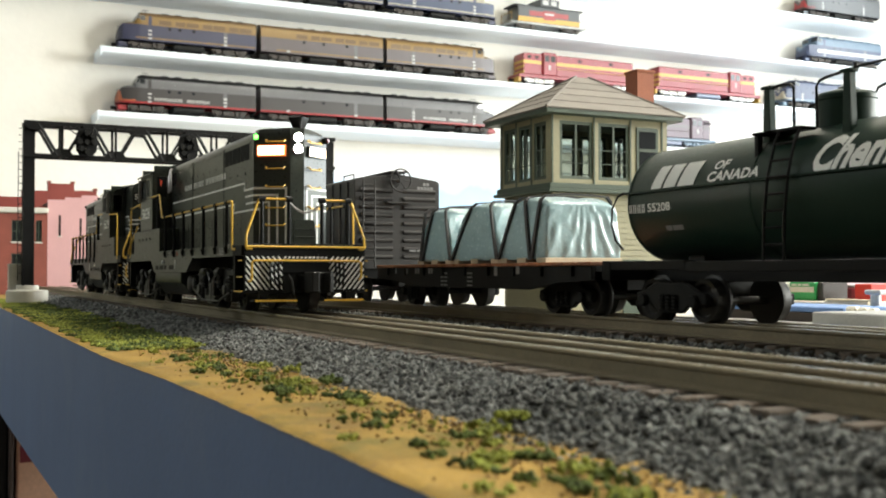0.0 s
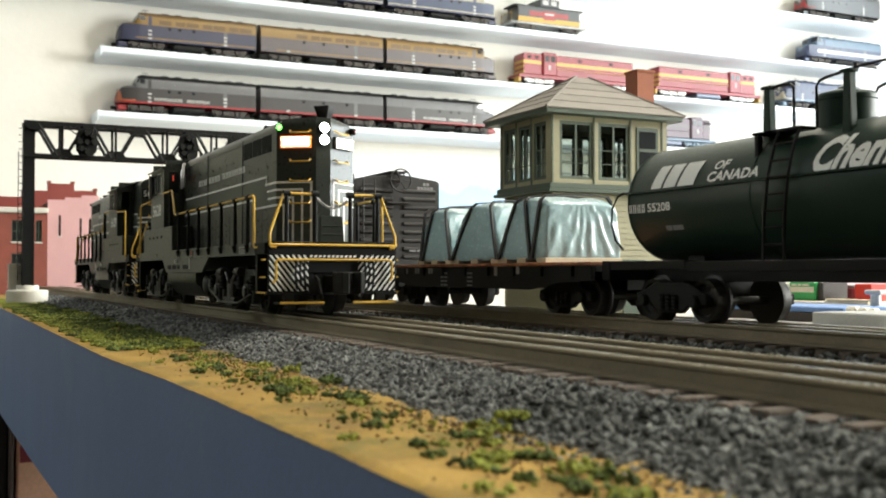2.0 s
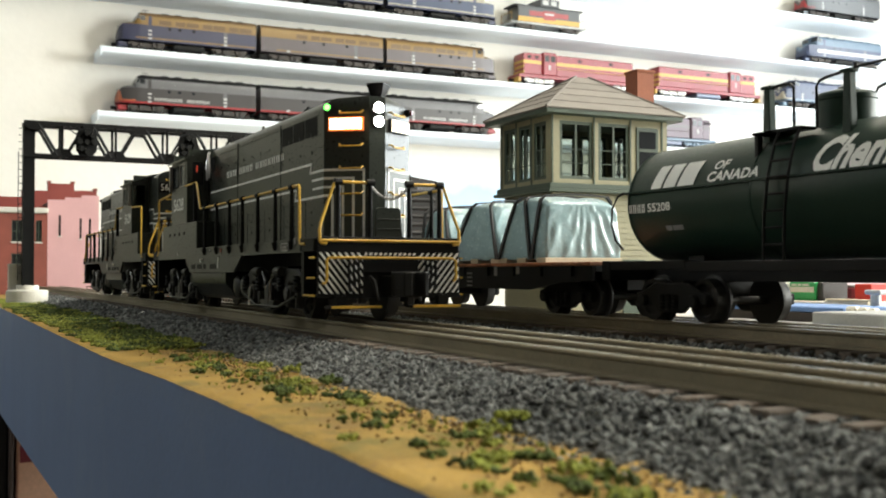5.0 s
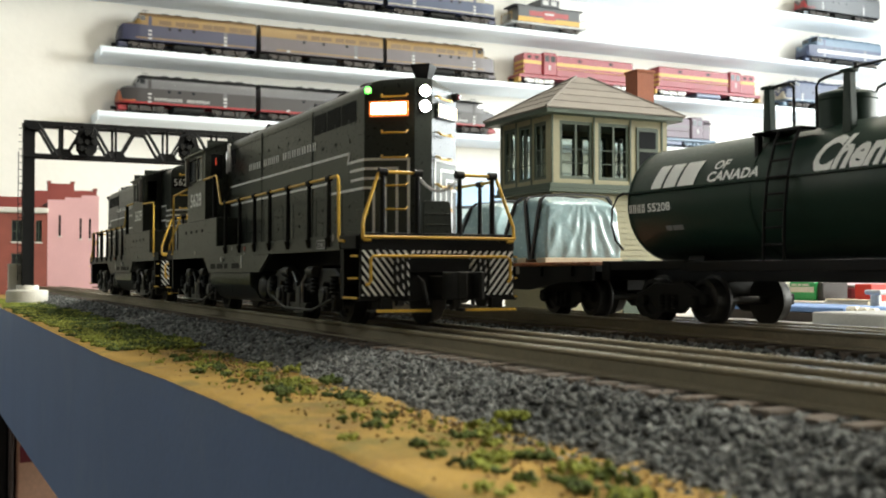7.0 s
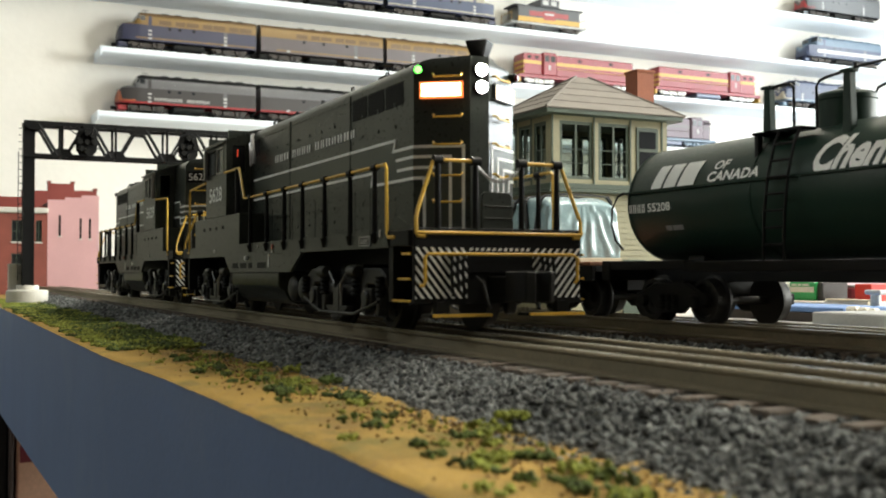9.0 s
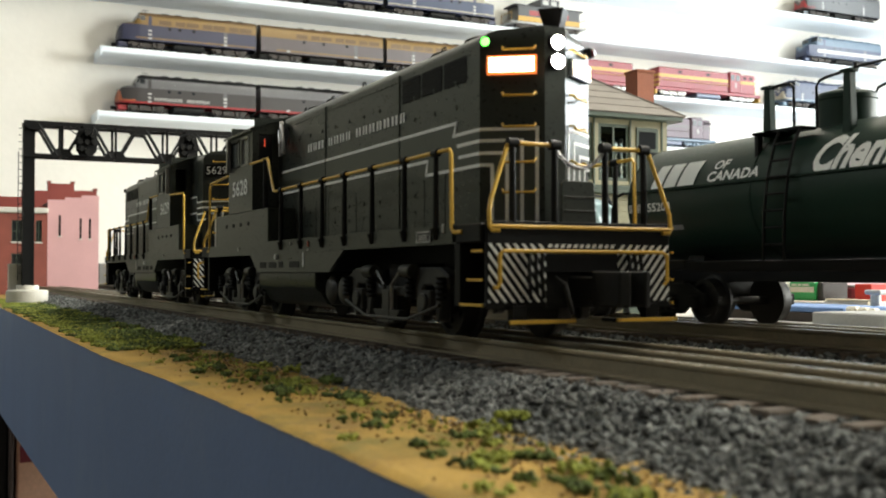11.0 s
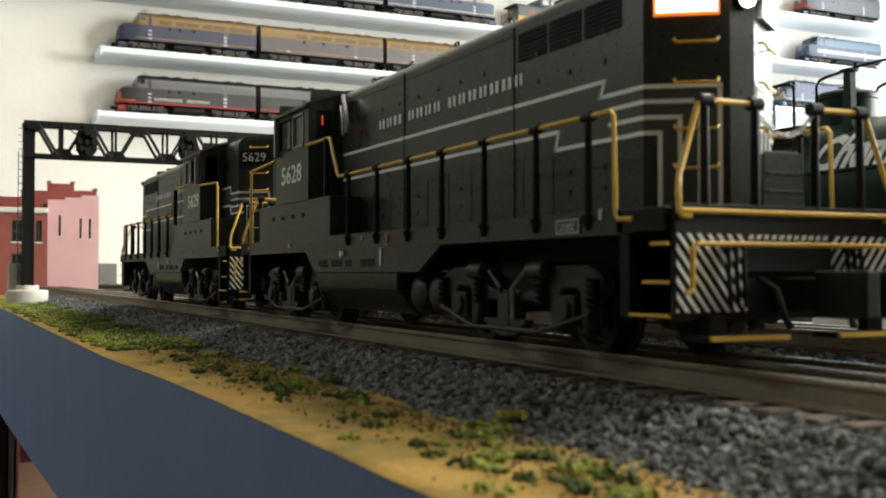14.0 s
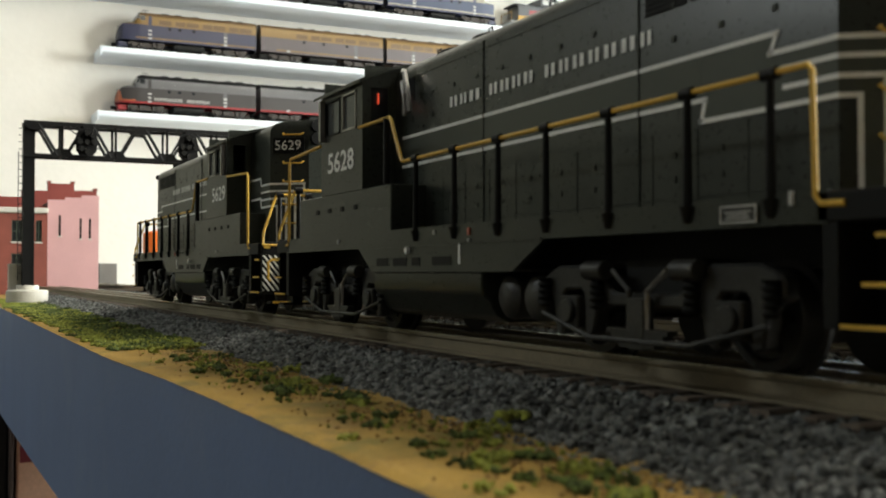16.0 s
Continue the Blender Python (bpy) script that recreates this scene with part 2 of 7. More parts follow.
# ---- the room ----
def room():
    Z0, Z1 = -1.05, 1.45
    tagged(part("floor", box(B(), -2.7, 2.6, -2.6, 3.2, Z0 - 0.05, Z0), M_FLOOR), "dark brown carpeted floor of the train room", "floor", kind="structure")
    # ceiling stays out of view; its tone is lowered to reduce ambient bounce
    tagged(part("ceiling", box(B(), -2.7, 2.6, -2.6, 3.2, Z1, Z1 + 0.05), M_CEIL), "plain buff ceiling, unseen, toned down to cut bounced light", "ceiling", kind="structure")
    tagged(part("wall_west", box(B(), -2.63, -2.53, -0.25, 3.2, Z0, Z1), M_WALL), "cream white painted wall behind the display shelves", "wall", kind="structure")
    # out of view; its tan only sets light and reflection on the hoods
    tagged(part("wall_west_2", box(B(), -2.63, -2.53, -2.6, -0.25, Z0, Z1), M_BOUNCEWALL), "unseen tan wall section, toned to set bounce on the locomotives", "wall", kind="structure")
    # east and south walls are out of view, darkened to limit fill
    tagged(part("wall_east", box(B(), 2.5, 2.6, -2.6, 3.2, Z0, Z1), M_DIMWALL), "unseen wall, kept dark brown to cut bounced light", "wall", kind="structure")
    tagged(part("wall_south", box(B(), -2.53, 2.5, -2.6, -2.5, Z0, Z1), M_DIMWALL), "unseen wall, kept dark brown to cut bounced light", "wall", kind="structure")
    bm = B()
    box(bm, -2.53, -2.15, 3.0, 3.1, Z0, Z1)
    box(bm, -0.05, 0.30, 3.0, 3.1, Z0, Z1)
    box(bm, 1.10, 2.5, 3.0, 3.1, Z0, Z1)
    box(bm, 0.30, 1.10, 3.0, 3.1, Z0, 0.25)
    box(bm, 0.30, 1.10, 3.0, 3.1, 1.30, Z1)
    box(bm, -2.15, -0.05, 3.0, 3.1, Z0, 0.05)
    box(bm, -2.15, -0.05, 3.0, 3.1, 1.30, Z1)
    tagged(part("wall_north", bm, M_WALL), "cream white painted wall with a window", "wall", kind="structure")
    win = thing("window_1", "white framed window with bright daylight", "window", kind="structure")
    for x0, x1, z0, z1 in ((-2.15, -2.10, 0.05, 1.30), (-0.10, -0.05, 0.05, 1.30), (-2.10, -0.10, 0.05, 0.10), (-2.10, -0.10, 1.25, 1.30), (-1.12, -1.08, 0.10, 1.25)):
        part("window_frame", box(B(), x0, x1, 3.02, 3.08, z0, z1), M_SHELF, win)
    pane = part("pane", box(B(), -2.10, -0.10, 3.05, 3.055, 0.10, 1.25), M_GLASS, win)
    pane.visible_shadow = False
    win = thing("window_2", "white framed window with bright daylight", "window", kind="structure")
    for x0, x1, z0, z1 in ((0.30, 0.35, 0.25, 1.30), (1.05, 1.10, 0.25, 1.30), (0.35, 1.05, 0.25, 0.30), (0.35, 1.05, 1.25, 1.30), (0.68, 0.72, 0.30, 1.25)):
        part("window_frame", box(B(), x0, x1, 3.02, 3.08, z0, z1), M_SHELF, win)
    pane = part("pane", box(B(), 0.35, 1.05, 3.05, 3.055, 0.30, 1.25), M_GLASS, win)
    pane.visible_shadow = False
    # lower wall carries a pale sky backdrop
    m = mat("sky_backdrop", (0.55, 0.70, 0.86), 0.8, vary=0.02)
    nt = m.node_tree
    n, l = nt.nodes, nt.links
    tc = n.new("ShaderNodeTexCoord")
    sep = n.new("ShaderNodeSeparateXYZ")
    l.new(tc.outputs["Object"], sep.inputs[0])
    mr = n.new("ShaderNodeMapRange")
    mr.inputs[1].default_value, mr.inputs[2].default_value = 0.05, 0.31
    nz = n.new("ShaderNodeTexNoise")
    nz.inputs["Scale"].default_value = 5
    nz.inputs["Detail"].default_value = 5
    l.new(tc.outputs["Object"], nz.inputs["Vector"])
    ad = n.new("ShaderNodeMath")
    ad.operation = "MULTIPLY_ADD"
    ad.inputs[1].default_value, ad.inputs[2].default_value = 0.22, -0.11
    l.new(nz.outputs[0], ad.inputs[0])
    a2 = n.new("ShaderNodeMath")
    l.new(sep.outputs[2], a2.inputs[0])
    l.new(ad.outputs[0], a2.inputs[1])
    l.new(a2.outputs[0], mr.inputs[0])
    rp = n.new("ShaderNodeValToRGB")
    e = rp.color_ramp.elements
    e[0].position, e[0].color = 0.0, (0.70, 0.52, 0.55, 1)
    e[1].position, e[1].color = 1.0, (0.80, 0.80, 0.79, 1)
    k = e.new(0.35)
    k.color = (0.46, 0.60, 0.78, 1)
    k = e.new(0.75)
    k.color = (0.38, 0.58, 0.82, 1)
    l.new(mr.outputs[0], rp.inputs[0])
    l.new(rp.outputs[0], n["Principled BSDF"].inputs["Base Color"])
    tagged(part("backdrop", box(B(), -2.527, -2.522, 0.70, 2.98, -0.02, 0.30), m), "pale painted sky backdrop along the wall", "backdrop", kind="structure")


room()


# ---- layout ----
def edge_y(x):
    """Front edge of the layout: it steps back a little towards the camera's end."""
    k = min(1.0, max(0.0, (x + 0.46) / 0.16))
    return -0.1046 + 0.0044 * k * k * (3 - 2 * k)


def layout():
    # benchwork top, one sheet, and the painted fascia along its edge
    g = B()
    nx, ny = 620, 50
    xs = [-2.52 + 3.4 * i / nx for i in range(nx + 1)]
    ys = [-0.1052] + [-0.1028 + (1.35 + 0.1028) * (j / (ny - 1)) ** 1.8 for j in range(ny)]
    grid = []
    for x in xs:
        row = []
        for y in ys:
            h = -0.013 + (0.0012 * noise.noise((x * 22, y * 22, 0)) + 0.0006 * noise.noise((x * 90, y * 90, 3))) * (1.0 if y > -0.09 else 0.3)
            if y < -0.1050:
                h = -0.0136
                y = edge_y(x) - 0.0006 - 0.0005 * noise.noise((x * 34, 2, 1)) - 0.0005 * noise.noise((x * 120, 5, 1))
            else:
                y = edge_y(x) + 0.0014 + (y + 0.1028) * (1.35 - edge_y(x) - 0.0014) / 1.4528
            row.append(g.verts.new((x, y, h)))
        grid.append(row)
    for i in range(nx):
        for j in range(ny):
            g.faces.new((grid[i][j], grid[i + 1][j], grid[i + 1][j + 1], grid[i][j + 1]))
    gob = part("ground", g, M_SAND)
    gob.data.materials.append(M_EARTH)
    gob.data.materials.append(M_PALEBACK)
    # rear stretch is pale, partly to bounce light up under the shelves
    for p in gob.data.polygons:
        p.material_index = 2 if p.center.y > 0.195 else 1 if p.center.y > -0.050 else 0
    tagged(gob, "ochre sandy scenery base of the model railway", "ground", kind="structure")
    # benchwork slab underneath
    tagged(part("benchwork", box(B(), -2.52, 0.88, -0.094, 1.35, -0.06, -0.02), M_WOOD), "plywood benchwork under the scenery", "benchwork", kind="structure")
    # fascia board: its lower edge sweeps up towards the far end
    low = [(-2.52, -0.120), (-1.10, -0.116), (-0.75, -0.106), (-0.40, -0.094), (0.88, -0.080)]
    fb = B()
    rows = []
    for i in range(86):
        x = -2.52 + 3.4 * i / 85
        for (xa, za), (xb, zb) in zip(low, low[1:]):
            if xa <= x <= xb + 1e-6:
                z = za + (zb - za) * (x - xa) / (xb - xa)
        y = edge_y(x)
        rows.append([fb.verts.new(p) for p in ((x, y, -0.0138), (x, y, z), (x, y + 0.0045, z), (x, y + 0.0045, -0.0138))])
    for q, w in zip(rows, rows[1:]):
        for k in range(4):
            fb.faces.new((q[k], q[(k + 1) % 4], w[(k + 1) % 4], w[k]))
    fb.faces.new(rows[0][::-1])
    fb.faces.new(rows[-1])
    bmesh.ops.recalc_face_normals(fb, faces=fb.faces)
    tagged(part("fascia", fb, M_FASCIA), "dark blue-grey painted fascia board along the layout edge", "fascia", kind="structure")


layout()


def roadbed(name, y, x0, x1, label):
    t = thing(name, label, "track", kind="structure")
    prof = [(-0.064, -0.0145), (-0.036, -0.0088), (0.036, -0.0088), (0.064, -0.0145)]
    bm = B()
    n = 160
    rows = []
    for i in range(n + 1):
        x = x0 + (x1 - x0) * i / n
        rows.append([bm.verts.new((x, y + py + 0.0015 * noise.noise((x * 40, py * 90, y)), pz + 0.0007 * noise.noise((x * 80, py * 200, y + 5)))) for py, pz in prof])
    for q, w in zip(rows, rows[1:]):
        for k in range(3):
            bm.faces.new((q[k], w[k], w[k + 1], q[k + 1]))
    part("roadbed", bm, M_EARTH, t, "dark earth under the ballast")
    for off in (-0.0165, 0.0, 0.0165):
        yy = y + off
        sec = [(-0.0030, -0.0057), (0.0030, -0.0057), (0.0030, -0.0051), (0.0006, -0.0045), (0.0006, -0.0016), (0.0014, -0.0011), (0.0014, -0.0004), (0.0010, -0.00015),
               (-0.0010, -0.00015), (-0.0014, -0.0004), (-0.0014, -0.0011), (-0.0006, -0.0016), (-0.0006, -0.0045), (-0.0030, -0.0051)]
        part("rail", prism(B(), [(yy + a, b) for a, b in sec], "x", x0, x1), M_RAIL, t, "brown weathered steel rail")
        part("railhead", box(B(), x0, x1, yy - 0.00095, yy + 0.00095, -0.00016, 0.0), M_RAILTOP, t, "polished running surface")
    return t


TRACK_NEAR = roadbed("track", 0.0, -2.4, 0.85, "three-rail model track on dark grey ballast")
TRACK_FAR = roadbed("track", 0.128, -2.4, 0.85, "second three-rail model track on dark grey ballast")

# ---- locomotives ----
HY = 0.0195          # half width of the hood
SY = 0.0323          # half width of the frame
NOSE = [(-0.0260, -HY), (-0.0145, -0.0036), (-0.0145, 0.0036), (-0.0260, HY)]


def slab_on(bm, a, b, c, d, out, t=0.00022):
    """A thin raised quad with edges, lifted along out."""
    o = Vector(out).normalized()
    q = [Vector(p) for p in (a, b, c, d)]
    lo = [bm.verts.new(p - o * 0.0001) for p in q]
    hi = [bm.verts.new(p + o * t) for p in q]
    bm.faces.new(hi)
    for i in range(4):
        bm.faces.new((lo[i], lo[(i + 1) % 4], hi[(i + 1) % 4], hi[i]))


def on_facet(s, side, z, lift=0.0):
    """A place on the angled hood end: s from 0 at the side corner to 1 at the centre panel."""
    (xa, ya), (xb, yb) = NOSE[0], NOSE[1]
    nx, ny = (yb - ya), -(xb - xa)
    k = math.hypot(nx, ny)
    nx, ny = nx / k, ny / k
    return Vector((xa + (xb - xa) * s + nx * lift, side * -(ya + (yb - ya) * s + ny * lift), z))


def facet_out(side):
    (xa, ya), (xb, yb) = NOSE[0], NOSE[1]
    nx, ny = (yb - ya), -(xb - xa)
    return Vector((nx, side * -ny, 0)).normalized()


def hood(bm, outline, z0, z1):
    """Hood with a shallow curved roof."""
    rings = []
    for k, (inset, z) in enumerate(((0, z0), (0, z1 - 0.0052), (0.0008, z1 - 0.0032), (0.0030, z1 - 0.0012), (0.0062, z1))):
        ring = []
        for x, y in outline:
            f = max(0.0, (abs(y) - inset) / abs(y)) if abs(y) > 0.01 else 1.0
            ring.append(bm.verts.new((x, y * f, z)))
        rings.append(ring)
    n = len(outline)
    for q, w in zip(rings, rings[1:]):
        for i in range(n):
            bm.faces.new((q[i], q[(i + 1) % n], w[(i + 1) % n], w[i]))
    bm.faces.new(rings[0][::-1])
    bm.faces.new(rings[-1])
    return bm


def truck(parent, cx):
    t = part("truck", box(B(), cx - 0.012, cx + 0.012, -0.0235, 0.0235, 0.0120, 0.0230), M_UNDER, parent, "dark grey four-wheel power truck")
    for s in (-1, 1):
        y0, y1 = sorted((s * 0.0235, s * 0.0275))
        half = [(0.0, 0.0155), (0.0115, 0.0155), (0.0175, 0.0200), (0.0215, 0.0218), (0.0355, 0.0218), (0.0392, 0.0205), (0.0425, 0.0188), (0.0425, 0.0150), (0.0392, 0.0140), (0.0378, 0.0120), (0.0368, 0.0052), (0.0335, 0.0045),
                (0.0331, 0.0148), (0.0318, 0.0160), (0.0254, 0.0160), (0.0241, 0.0148), (0.0237, 0.0045), (0.0204, 0.0052), (0.0188, 0.0108), (0.0150, 0.0124), (0.0, 0.0124)]
        side = half + [(-a, b) for a, b in half[-2:0:-1]]
        part("side_frame", prism(B(), [(cx + a, b) for a, b in side], "y", y0, y1), M_TRUCK, t, bevel=0.0006)
        for ax in (-0.0286, 0.0286):
            bm = box(B(), cx + ax - 0.0040, cx + ax + 0.0040, *sorted((s * 0.0250, s * 0.0290)), 0.0068, 0.0145)
            cyl(bm, (cx + ax, s * 0.0285, 0.0108), (cx + ax, s * 0.0302, 0.0108), 0.0030)
            part("journal_box", bm, M_TRUCK, t, bevel=0.0004)
            for k in (-0.0115, 0.0115):
                bm = B()
                lathe(bm, [(0.0013 + 0.0008 * (q % 2), 0.0115 + 0.0008 * q) for q in range(10)], (cx + ax + k, s * 0.0285, 0), "z", 10)
                part("coil_spring", bm, M_UNDER, t)
        bm = B()
        for k in range(4):
            box(bm, cx - 0.011 + 0.0015 * k, cx + 0.011 - 0.0015 * k, *sorted((s * 0.0272, s * 0.0300)), 0.0066 - 0.0010 * k, 0.0077 - 0.0010 * k)
        part("leaf_spring", bm, M_TRUCK, t)
        part("spring_hanger", box(B(), cx - 0.0030, cx + 0.0030, *sorted((s * 0.0270, s * 0.0302)), 0.0030, 0.0145), M_TRUCK, t, bevel=0.0004)
        for bx in (-0.0165, 0.0165):
            part("brake_cylinder", cyl(B(), (cx + bx - 0.004, s * 0.0290, 0.0205), (cx + bx + 0.004, s * 0.0290, 0.0205), 0.0023), M_TRUCK, t, bevel=0.0003)
            part("brake_lever", tube(B(), [(cx + bx * 0.6, s * 0.0290, 0.0205), (cx + bx * 0.2, s * 0.0292, 0.016), (cx + bx * 0.2, s * 0.0292, 0.006)], 0.0007), M_STEEL if bx > 0 else M_TRUCK, t)
        part("brake_rod", tube(B(), [(cx - 0.040, s * 0.0292, 0.0100), (cx - 0.018, s * 0.0300, 0.0050), (cx + 0.018, s * 0.0300, 0.0050), (cx + 0.040, s * 0.0292, 0.0100)], 0.0006), M_TRUCK, t)
    sets = []
    for ax in (-0.0286, 0.0286):
        w = B()
        for s in (-1, 1):
            lathe(w, [(0.0120, s * 0.0132), (0.0120, s * 0.0143), (0.0107, s * 0.0147), (0.0103, s * 0.0196), (0.0085, s * 0.0198), (0.0078, s * 0.0186), (0.0040, s * 0.0186), (0.0036, s * 0.0200)], (0, 0, 0), "y", 28)
        cyl(w, (0, -0.0235, 0), (0, 0.0235, 0), 0.0022)
        for s in (-1, 1):
            for k in range(5):
                a = 2 * math.pi * k / 5
                cyl(w, (0.0060 * math.cos(a), s * 0.0187, 0.0060 * math.sin(a)), (0.0060 * math.cos(a), s * 0.0194, 0.0060 * math.sin(a)), 0.0011, seg=8)
        ob = part("wheelset", w, M_WHEEL, t, "dark steel wheels")
        ob.location = (cx + ax, 0, 0.0107)
        sets.append(ob)
    return sets


def end_platform(parent, sgn, x, lead):
    """Pilot, steps, railings and coupler at the end x; sgn is +1 at the long hood's end."""
    def X(d):
        return x + sgn * d
    xa, xb = sorted((X(-0.0015), X(0.0)))
    part("pilot", prism(B(), [(-0.0310, 0.0345), (-0.0310, 0.0112), (-0.0325, 0.0098), (-0.0118, 0.0098), (-0.0118, 0.0200), (0.0118, 0.0200), (0.0118, 0.0098), (0.0325, 0.0098), (0.0310, 0.0112), (0.0310, 0.0345)], "x", xa, xb), M_BLACK, parent, "black pilot plate", 0.00025)
    part("end_deck", box(B(), *sorted((X(-0.019), X(-0.0016))), -SY, SY, 0.0285, 0.0338), M_BLACK, parent, bevel=0.0003)
    for s in (-1, 1):
        part("step_well", box(B(), *sorted((X(-0.0178), X(-0.0145))), *sorted((s * 0.0220, s * 0.0320)), 0.0105, 0.0290), M_BLACK, parent)
        part("step_well", box(B(), *sorted((X(-0.0150), X(-0.0016))), *sorted((s * 0.0205, s * 0.0225)), 0.0105, 0.0290), M_BLACK, parent)
        part("footboard", box(B(), *sorted((X(0.0001), X(0.0068))), *sorted((s * 0.0065, s * 0.0285)), 0.0060, 0.0070), M_BLACK, parent)
        part("footboard_bracket", box(B(), *sorted((X(0.0001), X(0.003))), *sorted((s * 0.0200, s * 0.0245)), 0.0069, 0.0110), M_BLACK, parent)
    part("draft_gear", box(B(), *sorted((X(-0.018), X(-0.0016))), -0.011, 0.011, 0.0100, 0.0285), M_UNDER, parent)
    # hazard stripes
    st = B()
    for s in (-1, 1):
        y0, y1, zb, zt = 0.0122, 0.0306, 0.0118, 0.0281
        k = 0
        c = -0.030
        while c < 0.06:
            # a band z = zb + (y - c) * 1.25 clipped to the plate
            poly = [(y0, zb), (y1, zb), (y1, zt), (y0, zt)]
            for sign, off in ((1, 0.0), (-1, 0.00132)):
                res = []
                for (ya, za), (yb, zb2) in zip(poly, poly[1:] + poly[:1]):
                    da = sign * ((za - zb) - (ya - c) * 1.25) + off * (1 if sign < 0 else 0)
                    db = sign * ((zb2 - zb) - (yb - c) * 1.25) + off * (1 if sign < 0 else 0)
                    if da >= 0:
                        res.append((ya, za))
                    if (da >= 0) != (db >= 0):
                        f = da / (da - db)
                        res.append((ya + (yb - ya) * f, za + (zb2 - za) * f))
                poly = res
                if len(poly) < 3:
                    break
            if len(poly) >= 3:
                lo = [st.verts.new((X(-0.0002), s * y, z)) for y, z in poly]
                hi = [st.verts.new((X(0.0002), s * y, z)) for y, z in poly]
                st.faces.new(hi)
                for i in range(len(poly)):
                    j = (i + 1) % len(poly)
                    st.faces.new((lo[i], lo[j], hi[j], hi[i]))
            c += 0.00265
    for k in range(11):
        y = -0.0116 + k * 0.00212
        slab_on(st, (X(0), y, 0.0271), (X(0), y + 0.0011, 0.0271), (X(0), y + 0.0016, 0.0281), (X(0), y + 0.0005, 0.0281), (sgn, 0, 0))
    part("hazard_stripes", st, M_WHITE, parent, "white diagonal warning stripes")
    # yellow step edges
    for s in (-1, 1):
        for z, xs in ((0.0262, -0.0060), (0.0182, -0.0088), (0.0112, -0.0135)):
            part("step", box(B(), *sorted((X(xs), X(-0.0015))), *sorted((s * 0.0225, s * 0.0322)), z - 0.0006, z), M_BLACK, parent)
            part("step_edge", box(B(), *sorted((X(xs), X(-0.0004))), *sorted((s * 0.0321, s * 0.0328)), z - 0.0005, z + 0.0002), M_YELLOW, parent, "yellow step edge")
        part("step_edge", box(B(), *sorted((X(0.0066), X(0.0076))), *sorted((s * 0.0070, s * 0.0278)), 0.0061, 0.0071), M_YELLOW, parent, "yellow step edge")
    # railings
    for s in (-1, 1):
        for y in (0.0086, 0.0223):
            bm = B()
            cyl(bm, (X(-0.001), s * y, 0.0335), (X(-0.001), s * y, 0.0560), 0.0011, 0.0009)
            cyl(bm, (X(-0.001), s * (y - 0.0016), 0.0563), (X(-0.001), s * (y + 0.0016), 0.0563), 0.0015)
            part("stanchion", bm, M_BLACK, parent)
        part("handrail", tube(B(), [(X(-0.001), s * 0.0086, 0.0563), (X(-0.001), s * 0.0223, 0.0563), (X(-0.001), s * 0.0240, 0.0556), (X(0.0000), s * 0.0298, 0.0400), (X(0.0006), s * 0.0306, 0.0372), (X(0.0010), s * 0.0306, 0.0326), (X(0.0010), s * 0.0300, 0.0318), (X(0.0010), s * 0.0276, 0.0317)], 0.00065), M_YELLOW, parent, "yellow handrail")
    part("deck_edge_rail", tube(B(), [(X(0.0010), -0.0308, 0.0334), (X(0.0012), -0.0300, 0.0328), (X(0.0012), 0.0300, 0.0328), (X(0.0010), 0.0312, 0.0334)], 0.0006), M_YELLOW, parent, "yellow bar")
    part("uncoupling_lever", tube(B(), [(X(0.0020), -0.0298, 0.0160), (X(0.0020), -0.0288, 0.0158), (X(0.0020), -0.0280, 0.0170), (X(0.0020), -0.0280, 0.0250), (X(0.0020), -0.0270, 0.0260), (X(0.0020), 0.0268, 0.0260), (X(0.0020), 0.0285, 0.0250), (X(0.0020), 0.0285, 0.0175), (X(0.0020), 0.0275, 0.0165)], 0.0006), M_YELLOW, parent, "yellow lever")
    # chain between the inner posts, real links
    ch = B()
    n = 20
    for i in range(n):
        a0, a1 = i / n, (i + 1) / n
        def on(a):
            return Vector((X(-0.001), -0.0086 + 0.0172 * a, 0.0556 - 0.0056 * (1 - (2 * a - 1) ** 2)))
        p0, p1 = on(a0 - 0.012), on(a1 + 0.012)
        d = (p1 - p0)
        u = Vector((1, 0, 0)) if i % 2 else d.cross(Vector((1, 0, 0))).normalized()
        w = 0.00045
        loop = [p0 + u * w, p1 + u * w, p1 - u * w, p0 - u * w, p0 + u * w]
        tube(ch, loop, 0.00020, 5)
    part("chain", ch, M_STEEL, parent, "small steel safety chain")
    # drop plate between the posts
    bm = B()
    prism(bm, [(-0.0062, 0.0338), (0.0058, 0.0338), (0.0050, 0.0455), (0.0042, 0.0465), (-0.0050, 0.0465), (-0.0060, 0.0455)], "x", *sorted((X(-0.0025), X(-0.0012))))
    for z in (0.0375, 0.0415):
        box(bm, *sorted((X(-0.0014), X(-0.0006))), -0.0052, 0.0050, z, z + 0.0005)
    part("drop_plate", bm, M_HOOD, parent, bevel=0.0002)
    # coupler
    bm = B()
    box(bm, *sorted((X(-0.003), X(0.014))), -0.0038, 0.0038, 0.0120, 0.0190)
    prism(bm, [(X(0.012), -0.0050), (X(0.020), -0.0062), (X(0.026), -0.0055), (X(0.0265), -0.0020), (X(0.021), -0.0010), (X(0.0205), 0.0020), (X(0.0255), 0.0035), (X(0.024), 0.0062), (X(0.014), 0.0055)][::sgn], "z", 0.0108, 0.0205)
    part("coupler", bm, M_UNDER, parent, "black knuckle coupler", bevel=0.0005)
